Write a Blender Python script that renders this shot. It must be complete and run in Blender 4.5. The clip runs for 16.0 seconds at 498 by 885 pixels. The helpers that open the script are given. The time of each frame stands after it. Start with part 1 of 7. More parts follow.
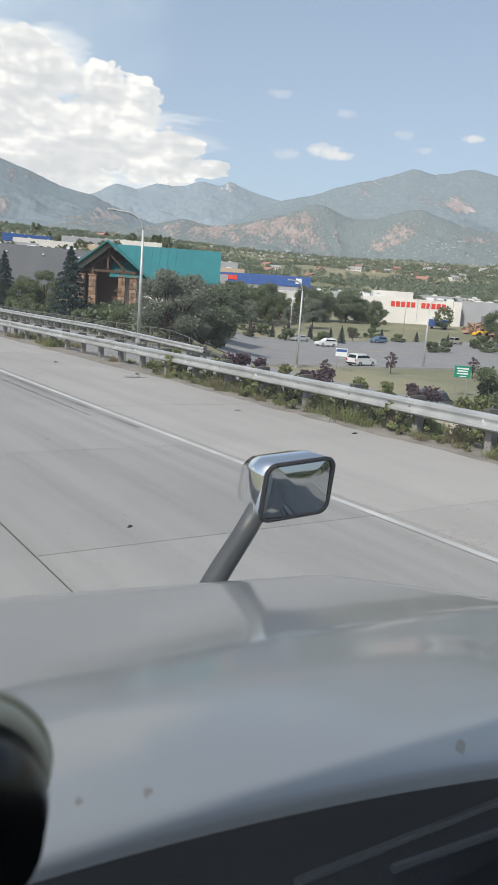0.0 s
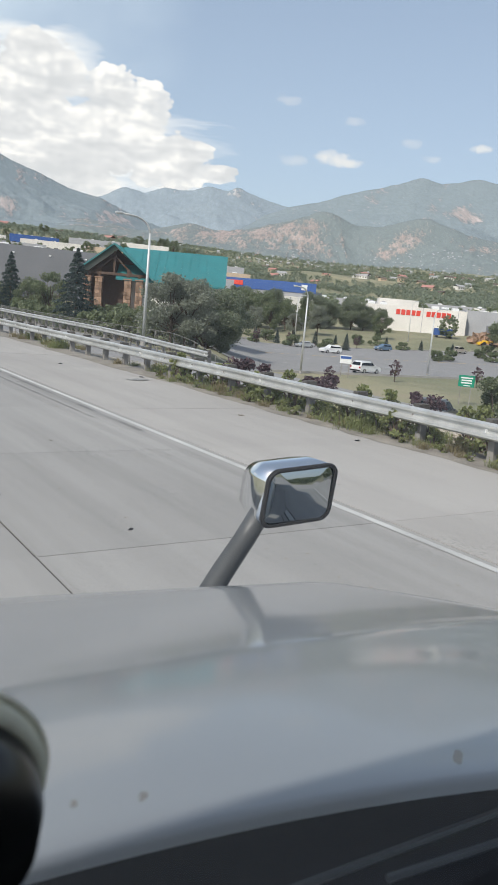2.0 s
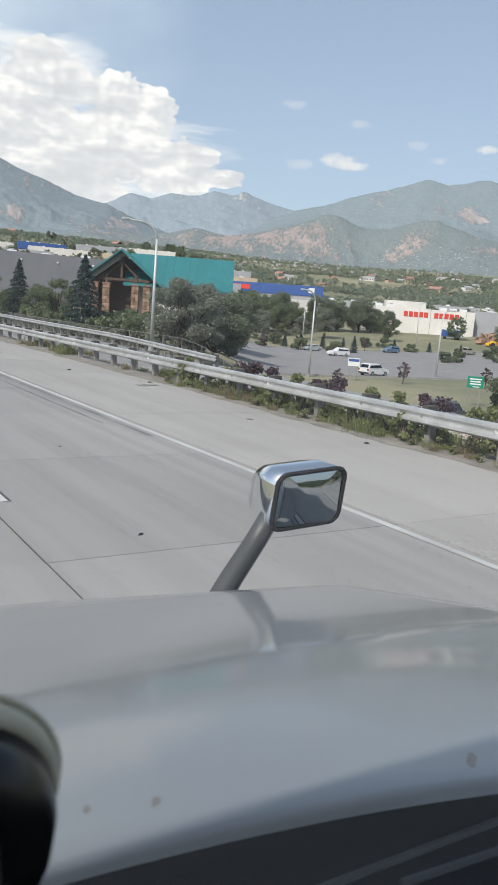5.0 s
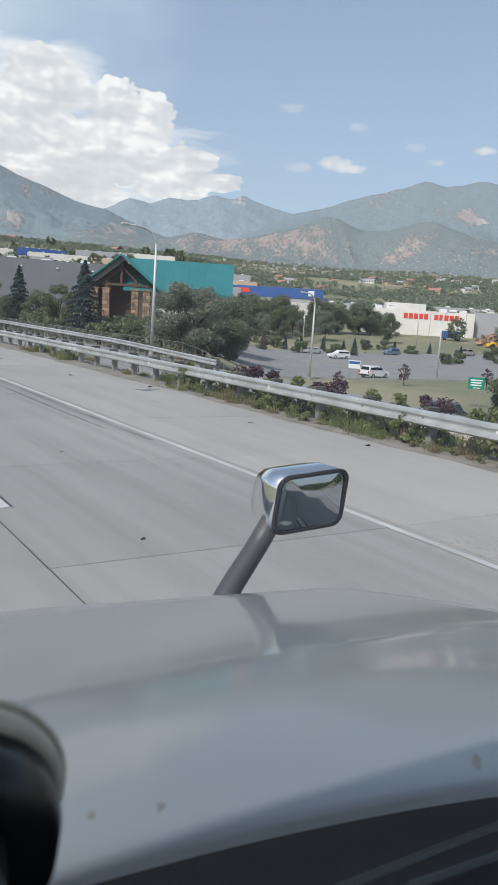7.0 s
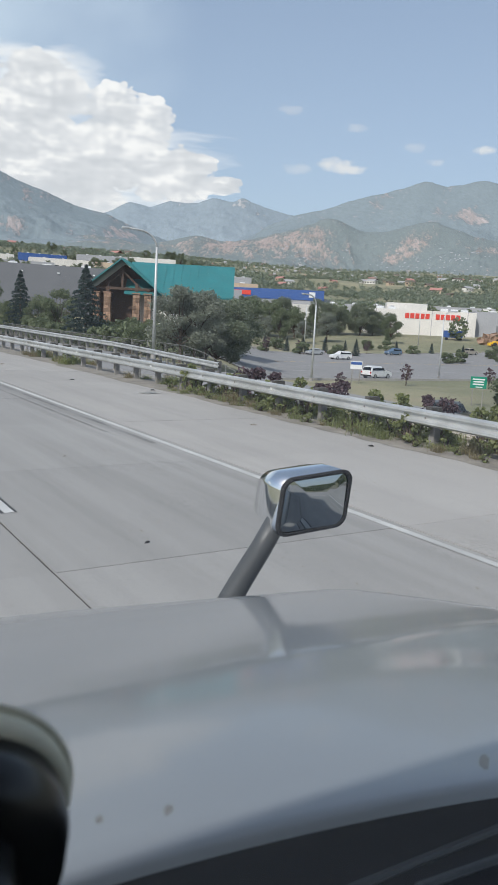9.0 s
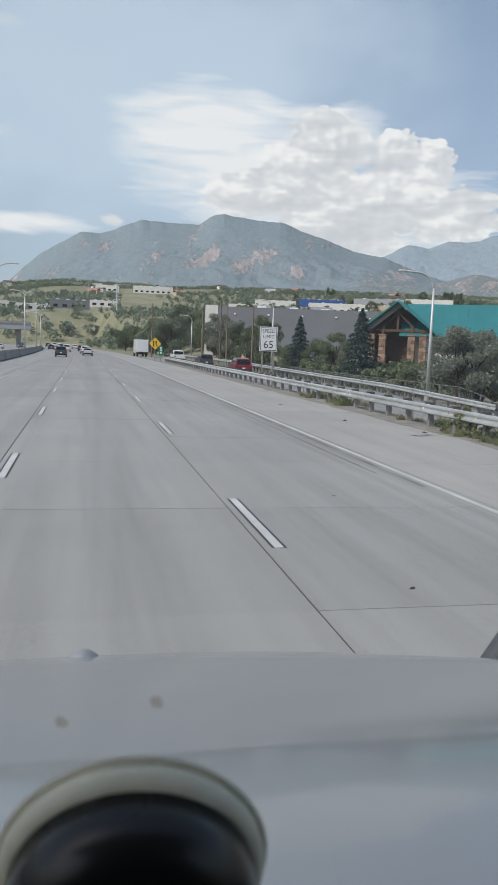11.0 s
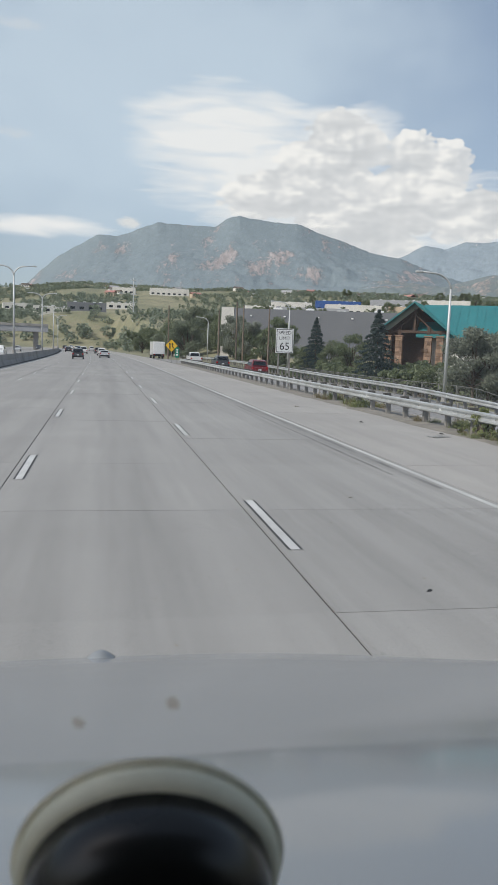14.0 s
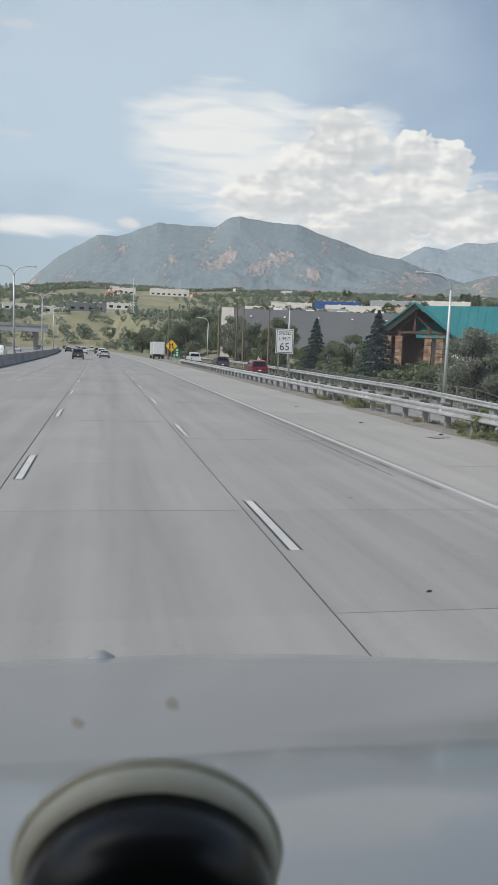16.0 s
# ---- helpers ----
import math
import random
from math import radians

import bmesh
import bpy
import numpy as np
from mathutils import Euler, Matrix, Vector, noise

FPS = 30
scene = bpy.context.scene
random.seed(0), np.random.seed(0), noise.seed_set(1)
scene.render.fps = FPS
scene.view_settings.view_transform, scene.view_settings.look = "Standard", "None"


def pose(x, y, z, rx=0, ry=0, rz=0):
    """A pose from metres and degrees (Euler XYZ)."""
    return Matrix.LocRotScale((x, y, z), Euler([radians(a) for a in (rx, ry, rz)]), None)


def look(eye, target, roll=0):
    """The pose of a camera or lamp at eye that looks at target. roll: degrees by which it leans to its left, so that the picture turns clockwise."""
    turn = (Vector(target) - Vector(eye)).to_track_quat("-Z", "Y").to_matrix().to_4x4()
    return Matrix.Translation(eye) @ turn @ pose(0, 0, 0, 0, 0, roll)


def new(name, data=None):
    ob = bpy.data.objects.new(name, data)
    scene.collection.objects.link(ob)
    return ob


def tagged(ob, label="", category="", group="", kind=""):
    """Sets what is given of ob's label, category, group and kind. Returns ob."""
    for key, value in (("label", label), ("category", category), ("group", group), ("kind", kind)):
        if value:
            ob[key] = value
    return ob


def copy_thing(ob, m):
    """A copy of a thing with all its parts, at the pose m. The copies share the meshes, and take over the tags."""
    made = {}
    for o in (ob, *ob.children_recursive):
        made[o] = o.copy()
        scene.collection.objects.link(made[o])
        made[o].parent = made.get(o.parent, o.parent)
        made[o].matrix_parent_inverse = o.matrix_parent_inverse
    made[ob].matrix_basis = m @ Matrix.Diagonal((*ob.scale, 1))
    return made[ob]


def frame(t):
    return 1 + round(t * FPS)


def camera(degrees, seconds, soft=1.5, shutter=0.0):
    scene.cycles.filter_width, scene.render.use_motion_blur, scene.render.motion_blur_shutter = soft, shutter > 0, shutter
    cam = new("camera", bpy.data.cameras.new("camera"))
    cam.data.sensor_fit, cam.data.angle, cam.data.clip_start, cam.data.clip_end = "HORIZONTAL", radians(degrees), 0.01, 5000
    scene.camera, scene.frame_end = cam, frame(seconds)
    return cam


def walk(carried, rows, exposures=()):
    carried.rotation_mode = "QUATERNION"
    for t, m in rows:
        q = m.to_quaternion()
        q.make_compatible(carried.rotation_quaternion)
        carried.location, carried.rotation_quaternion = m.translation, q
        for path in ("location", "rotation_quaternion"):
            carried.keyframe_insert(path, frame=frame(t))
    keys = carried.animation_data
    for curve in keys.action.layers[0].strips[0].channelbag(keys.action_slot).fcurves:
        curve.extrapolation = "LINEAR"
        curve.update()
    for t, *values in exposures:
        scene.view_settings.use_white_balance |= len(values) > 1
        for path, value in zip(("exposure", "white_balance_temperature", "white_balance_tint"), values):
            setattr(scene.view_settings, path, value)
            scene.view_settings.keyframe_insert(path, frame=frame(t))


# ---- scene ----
# The truck rests on the road; the camera turns inside its cab.
cam = camera(36.0, 16.0, soft=0.8)
cam.data.dof.use_dof, cam.data.dof.focus_distance, cam.data.dof.aperture_fstop = True, 40.0, 24.0

R_EYE, F_EYE = (-0.004, 0.0, 2.403), (0.02, 0.0, 2.413)
TURNS = [
    (0.0, -33.24, -10.10, -4.07), (0.5, -33.37, -9.85, -4.60), (1.0, -33.22, -9.95, -4.80), (1.5, -33.15, -9.75, -5.05),
    (2.0, -32.85, -9.75, -5.15), (2.5, -32.47, -9.75, -5.00), (3.0, -32.29, -9.42, -5.05), (3.5, -32.27, -9.45, -4.90),
    (4.0, -32.34, -9.55, -4.50), (5.2, -32.30, -9.50, -4.40), (6.5, -32.26, -9.50, -4.20), (7.0, -32.30, -9.25, -3.80),
    (7.5, -32.09, -9.32, -3.60), (8.0, -32.12, -8.98, -3.50), (8.5, -32.30, -9.20, -3.25), (9.0, -32.20, -9.10, -3.05),
    (9.1, -31.30, -9.08, -3.00), (9.3, -26.10, -8.92, -2.85), (9.5, -21.48, -8.80, -2.60), (9.8, -19.00, -8.05, -2.45), (10.0, -16.75, -7.36, -2.30), (10.2, -14.20, -7.30, -2.25), (11.2, -12.00, -6.90, -2.20), (12.5, -11.15, -6.80, -2.32),
    (13.0, -11.09, -6.84, -2.11), (13.5, -11.05, -6.81, -2.04), (14.0, -10.87, -6.87, -2.02), (14.5, -10.89, -6.86, -2.20),
    (15.0, -10.84, -6.90, -1.90), (15.5, -10.79, -6.92, -1.80), (16.0, -10.87, -6.84, -2.10)]


def eye_at(t):
    u = min(max((t - 9.05) / 0.9, 0.0), 1.0)
    u = u * u * (3 - 2 * u)
    return [a + (b - a) * u for a, b in zip(R_EYE, F_EYE)]


walk(cam, [(t, pose(*eye_at(t), 90 + pitch, roll, yaw)) for t, yaw, pitch, roll in TURNS],
     [(0.0, 0.25, 6580, 10), (4.2, 0.30, 6620, 10), (6.3, 0.13, 6330, 10), (9.0, 0.12, 6330, 10), (10.0, -0.02, 6250, 10), (12.5, 0.0, 6480, 10), (16.0, 0.0, 6520, 10)])

# ---- daylight ----
SUN_AZ, SUN_EL = -116.0, 43.0
sun = new("sun", bpy.data.lights.new("sun", "SUN"))
sun.data.energy, sun.data.angle, sun.data.color = 3.3, radians(0.6), (1.0, 0.95, 0.88)
sd = Vector((math.sin(radians(SUN_AZ)) * math.cos(radians(SUN_EL)), math.cos(radians(SUN_AZ)) * math.cos(radians(SUN_EL)), math.sin(radians(SUN_EL))))
sun.matrix_world = look(sd * 50, (0, 0, 0))


class Nodes:
    """Short hand for a node tree."""

    def __init__(self, tree):
        self.t, self.n, self.l = tree, tree.nodes, tree.links
        self.n.clear()

    def add(self, kind, ins=(), operation=""):
        nd = self.n.new(kind)
        if operation:
            nd.operation = operation
        for k, v in dict(ins).items():
            self.put(nd.inputs[k], v)
        return nd

    def put(self, sock, v):
        if isinstance(v, bpy.types.NodeSocket):
            self.l.new(v, sock)
        elif isinstance(v, tuple) and len(v) == 3 and sock.type == "RGBA":
            sock.default_value = (*v, 1)
        else:
            sock.default_value = v

    def math(self, op, a, b=0.0, c=0.0):
        return self.add("ShaderNodeMath", {0: a, 1: b, 2: c}, operation=op).outputs[0]

    def noise(self, vec, scale, detail=5.0, rough=0.55, out="Fac", warp=0.0):
        return self.add("ShaderNodeTexNoise", {"Vector": vec, "Scale": scale, "Detail": detail, "Roughness": rough, "Distortion": warp}).outputs[out]

    def ramp(self, fac, stops, ease="LINEAR"):
        nd = self.add("ShaderNodeValToRGB", {"Fac": fac})
        nd.color_ramp.interpolation = ease
        el = nd.color_ramp.elements
        while len(el) < len(stops):
            el.new(0.5)
        for e, (p, c) in zip(el, stops):
            e.position, e.color = p, (c, c, c, 1) if isinstance(c, (int, float)) else (*c, 1)
        return nd.outputs[0]

    def mix(self, fac, a, b, mode="MIX"):
        nd = self.n.new("ShaderNodeMix")
        nd.data_type, nd.blend_type = "RGBA", mode
        self.put(nd.inputs[0], fac), self.put(nd.inputs[6], a), self.put(nd.inputs[7], b)
        return nd.outputs[2]


def build_sky():
    world = bpy.data.worlds.new("sky")
    scene.world = world
    world.use_nodes = True
    k = Nodes(world.node_tree)
    tex = k.add("ShaderNodeTexSky")
    tex.sky_type, tex.sun_disc, tex.sun_elevation, tex.sun_rotation = "NISHITA", False, radians(SUN_EL), radians(SUN_AZ % 360)
    tex.altitude, tex.air_density, tex.dust_density, tex.ozone_density = 1000.0, 1.0, 4.5, 2.0
    co = k.add("ShaderNodeTexCoord").outputs["Generated"]
    xyz = k.add("ShaderNodeSeparateXYZ", {0: co}).outputs
    az = k.math("MULTIPLY", k.math("ARCTAN2", xyz[0], xyz[1]), 57.2958)
    el = k.math("MULTIPLY", k.math("ARCSINE", xyz[2]), 57.2958)
    sheet = k.add("ShaderNodeCombineXYZ", {0: az, 1: k.math("MULTIPLY", el, 1.5), 2: 0.0}).outputs[0]
    bent = k.add("ShaderNodeVectorMath", {0: sheet, 1: k.noise(sheet, 0.30, 3.0, 0.5, "Color")}, operation="ADD").outputs[0]
    puff = k.noise(bent, 0.23, 8.0, 0.52)
    edge = k.math("ADD", k.math("MULTIPLY", puff, 0.62), k.math("MULTIPLY", k.noise(bent, 0.8, 8.0, 0.62), 0.38))
    broad = k.noise(sheet, 0.14, 3.0, 0.5)

    def puffs(vec):
        """Rounded heads on rounded heads, at three sizes."""
        h = 0.0
        vec = k.add("ShaderNodeMapping", {"Vector": vec, "Scale": (0.72, 1.0, 1.0)}).outputs[0]
        for size, weight, seed in ((0.30, 0.48, 0.0), (0.72, 0.32, 7.3), (1.7, 0.20, 3.1)):
            moved = k.add("ShaderNodeVectorMath", {0: vec, 1: (seed, seed * 0.7, seed)}, operation="ADD").outputs[0]
            cell = k.n.new("ShaderNodeTexVoronoi")
            cell.voronoi_dimensions, cell.feature = "2D", "SMOOTH_F1"
            k.put(cell.inputs["Vector"], moved), k.put(cell.inputs["Scale"], size), k.put(cell.inputs["Smoothness"], 0.2)
            h = k.math("ADD", h, k.math("MULTIPLY", k.math("SUBTRACT", 1.0, cell.outputs["Distance"]), weight))
        return h

    heads = puffs(bent)
    heaped = k.math("ADD", k.math("MULTIPLY", heads, 0.75), k.math("MULTIPLY", k.math("SUBTRACT", edge, 0.5), 0.9))
    drawn = k.add("ShaderNodeMapping", {"Vector": sheet, "Rotation": (0, 0, 0.16), "Scale": (0.16, 0.62, 1.0)}).outputs[0]
    wisp = k.noise(drawn, 1.0, 8.0, 0.6, warp=0.6)

    def heap(items, lump, grain, reach=1.0):
        """How far inside the nearest of some cloud heaps a direction lies."""
        best = None
        for a, e, ra, re in items:
            u = k.math("POWER", k.math("ABSOLUTE", k.math("DIVIDE", k.math("SUBTRACT", az, a), ra)), 2.0)
            v = k.math("POWER", k.math("ABSOLUTE", k.math("DIVIDE", k.math("SUBTRACT", el, e), re)), 2.0)
            m = k.math("SUBTRACT", 1.0, k.math("ADD", u, v))
            best = m if best is None else k.math("MAXIMUM", best, m)
        best = k.math("ADD", best, k.math("MULTIPLY", k.math("MINIMUM", k.math("ADD", best, reach), 0.0), 4.0))
        return k.math("ADD", k.math("MAXIMUM", best, -2.0), k.math("MULTIPLY", k.math("SUBTRACT", grain, 0.5), lump))

    cumulus = heap([(22.6, 11.9, 4.6, 3.7), (16.6, 13.6, 4.4, 3.3), (19.5, 9.6, 7.5, 3.2), (27.0, 10.1, 3.0, 2.3), (29.6, 9.3, 2.4, 0.8), (12.0, 11.0, 4.5, 2.0), (-34.0, 12.0, 12.0, 3.0), (78.0, 11.0, 9.0, 3.0)], 1.7, heaped, 0.35)
    tuft = k.noise(bent, 1.05, 7.0, 0.6)
    small = heap([(37.7, 11.1, 1.5, 0.5), (38.6, 10.8, 1.6, 0.35), (47.9, 12.1, 0.8, 0.35), (1.9, 8.7, 1.0, 0.45)], 3.0, tuft)
    faint = heap([(43.2, 12.3, 0.9, 0.35), (34.3, 14.5, 0.9, 0.35), (39.1, 13.5, 0.8, 0.3), (35.0, 10.7, 1.0, 0.4), (44.6, 11.4, 0.7, 0.3), (-6.2, 14.0, 1.4, 0.4), (-5.5, 20.5, 1.6, 0.4)], 3.2, tuft)
    haze = heap([(2.0, 19.0, 26.0, 15.0)], 0.8, broad)
    veil = heap([(8.6, 15.2, 7.6, 3.3), (11.5, 12.4, 9.0, 3.2), (17.0, 14.5, 5.0, 3.0), (-4.0, 8.1, 5.5, 0.8), (18.0, 10.0, 13.0, 4.0)], 2.4, wisp)
    c_d = k.ramp(cumulus, [(0.10, 0.0), (0.17, 0.9), (0.45, 1.0)])
    s_d = k.ramp(small, [(0.0, 0.0), (1.0, 0.85)])
    f_d = k.ramp(faint, [(0.0, 0.0), (1.2, 0.35)])
    h_d = k.ramp(haze, [(0.0, 0.0), (1.0, 0.58)], "EASE")
    v_d = k.ramp(veil, [(-0.1, 0.0), (0.9, 0.95)])
    up = k.add("ShaderNodeVectorMath", {0: bent, 1: (-0.45, 0.85, 0.0)}, operation="ADD").outputs[0]
    lit = k.math("ADD", 0.5, k.math("MULTIPLY", k.math("SUBTRACT", heads, puffs(up)), 1.35))
    lit = k.math("ADD", lit, k.math("MULTIPLY", k.math("SUBTRACT", edge, 0.5), 0.9))
    lit = k.math("ADD", lit, k.math("MULTIPLY", k.math("SUBTRACT", k.noise(bent, 2.4, 6.0, 0.6), 0.5), 0.45))
    lit = k.math("ADD", lit, k.math("MULTIPLY", k.math("SUBTRACT", broad, 0.5), 1.2))
    lit = k.math("ADD", lit, k.math("MULTIPLY", k.math("SUBTRACT", el, 10.5), 0.022))
    tone = k.ramp(lit, [(0.1, (4.5, 4.6, 4.72)), (0.5, (5.2, 5.24, 5.3)), (0.86, (6.7, 6.58, 6.4))])
    hz = k.math("ADD", 0.34, k.math("MULTIPLY", 0.34, k.ramp(k.math("DIVIDE", el, 30.0), [(0.0, 1.0), (0.9, 0.0)])))
    col = k.mix(hz, tex.outputs[0], (3.45, 3.98, 4.45))
    col = k.mix(h_d, col, (5.0, 5.8, 6.4))
    col = k.mix(f_d, col, (5.4, 5.4, 5.4))
    col = k.mix(v_d, col, (6.35, 6.33, 6.28))
    col = k.mix(s_d, col, (5.6, 5.55, 5.45))
    col = k.mix(c_d, col, tone)
    bg = k.add("ShaderNodeBackground", {"Color": col, "Strength": 0.139})
    k.add("ShaderNodeOutputWorld", {"Surface": bg.outputs[0]})


build_sky()

# ---- materials ----


def material(name, base, rough=0.7, metal=0.0, spread=0.12, scale=6.0, fine=60.0, bump=0.15, tint=None, coat=0.0, per_object=0.0, per_island=0.0, ior=1.45, coat_rough=0.05):
    """A surface whose base colour wanders at two scales, with fine relief. tint: a second colour that stains it in patches."""
    m = bpy.data.materials.new(name)
    m.use_nodes = True
    k = Nodes(m.node_tree)
    co = k.add("ShaderNodeTexCoord").outputs["Object"]
    big, small = k.noise(co, scale, 4.0), k.noise(co, fine, 3.0, 0.7)
    low = tuple(c * (1 - spread) for c in base)
    high = tuple(min(1.0, c * (1 + spread)) for c in base)
    col = k.mix(k.ramp(big, [(0.3, 0.0), (0.7, 1.0)]), low, high)
    col = k.mix(k.math("MULTIPLY", k.ramp(small, [(0.35, 1.0), (0.6, 0.0)]), spread * 1.5), col, tuple(c * 0.6 for c in base))
    if tint:
        col = k.mix(k.ramp(k.noise(co, scale * 0.35, 6.0, 0.65), [(0.48, 0.0), (0.68, 1.0)]), col, tint)
    rnd = None
    if per_object:
        rnd, amount = k.add("ShaderNodeObjectInfo").outputs["Random"], per_object
    if per_island:
        rnd, amount = k.add("ShaderNodeNewGeometry").outputs["Random Per Island"], per_island
    if rnd:
        gain = k.math("ADD", 1 - amount, k.math("MULTIPLY", rnd, 2 * amount))
        col = k.mix(1.0, col, k.add("ShaderNodeCombineColor", {0: gain, 1: gain, 2: gain}).outputs[0], "MULTIPLY")
    b = k.add("ShaderNodeBump", {"Strength": bump, "Distance": 0.02, "Height": small})
    p = k.add("ShaderNodeBsdfPrincipled", {"Base Color": col, "Metallic": metal, "IOR": ior, "Coat Weight": coat, "Coat Roughness": coat_rough,
                                           "Roughness": k.math("ADD", rough - 0.06, k.math("MULTIPLY", big, 0.12)), "Normal": b.outputs[0]})
    k.add("ShaderNodeOutputMaterial", {"Surface": p.outputs[0]})
    return m


def leaf_material(name, base, other):
    m = bpy.data.materials.new(name)
    m.use_nodes = True
    k = Nodes(m.node_tree)
    r = k.add("ShaderNodeNewGeometry").outputs["Random Per Island"]
    co = k.add("ShaderNodeTexCoord").outputs["Object"]
    col = k.mix(r, base, other)
    col = k.mix(k.ramp(k.noise(co, 0.6, 4.0), [(0.35, 0.0), (0.7, 0.6)]), col, tuple(c * 0.6 for c in base))
    p = k.add("ShaderNodeBsdfPrincipled", {"Base Color": col, "Roughness": 0.6})
    tr = k.add("ShaderNodeBsdfTranslucent", {"Color": col})
    mx = k.add("ShaderNodeMixShader", {0: 0.4, 1: p.outputs[0], 2: tr.outputs[0]})
    k.add("ShaderNodeOutputMaterial", {"Surface": mx.outputs[0]})
    return m


def mountain_material(name, wood, rock, rock_from, size, turn):
    """Wooded slopes with bare rock where the ground is steep and the noise is high; wood and rock come with haze
    painted in.
    """
    m = bpy.data.materials.new(name)
    m.use_nodes = True
    k = Nodes(m.node_tree)
    run = k.add("ShaderNodeMapping", {"Vector": k.add("ShaderNodeTexCoord").outputs["Object"], "Rotation": (0, 0, -radians(turn)), "Scale": (1.0, 3.2, 1.6)})
    run.vector_type = "TEXTURE"
    co = run.outputs[0]
    bare = k.add("ShaderNodeAttribute")
    bare.attribute_name = "bare"
    att = bare.outputs["Fac"]
    patch = k.noise(co, 0.011 * size, 8.0, 0.68)
    fine = k.noise(co, 0.05 * size, 6.0, 0.7)
    r = k.math("ADD", att, k.math("MULTIPLY", k.math("SUBTRACT", patch, 0.5), 2.2))
    fac = k.ramp(k.math("ADD", r, k.math("MULTIPLY", k.math("SUBTRACT", fine, 0.5), 2.6)), [(rock_from, 0.0), (rock_from + 0.45, 0.9)])
    trees = k.noise(co, 0.16 * size, 4.0, 0.7)
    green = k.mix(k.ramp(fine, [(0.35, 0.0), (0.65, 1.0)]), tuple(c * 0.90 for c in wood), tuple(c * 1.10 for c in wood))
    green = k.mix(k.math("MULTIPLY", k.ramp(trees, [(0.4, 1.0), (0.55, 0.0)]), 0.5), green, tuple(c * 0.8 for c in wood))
    upright = k.add("ShaderNodeMapping", {"Vector": co, "Scale": (1.2, 0.5, 0.5)}).outputs[0]
    fin = k.noise(upright, 0.03 * size, 6.0, 0.7)
    stone = k.mix(k.ramp(fin, [(0.34, 0.0), (0.64, 1.0)]), tuple(c * 0.8 for c in rock), tuple(min(1, c * 1.35) for c in rock))
    col = k.mix(fac, green, stone)
    relief = k.math("ADD", k.math("MULTIPLY", fin, k.math("ADD", 0.15, k.math("MULTIPLY", fac, 0.85))), k.math("MULTIPLY", trees, 0.12))
    b = k.add("ShaderNodeBump", {"Strength": 0.55, "Distance": 22.0 / size, "Height": relief})
    p = k.add("ShaderNodeBsdfPrincipled", {"Base Color": col, "Roughness": 0.95, "Specular IOR Level": 0.1, "Normal": b.outputs[0]})
    k.add("ShaderNodeOutputMaterial", {"Surface": p.outputs[0]})
    return m


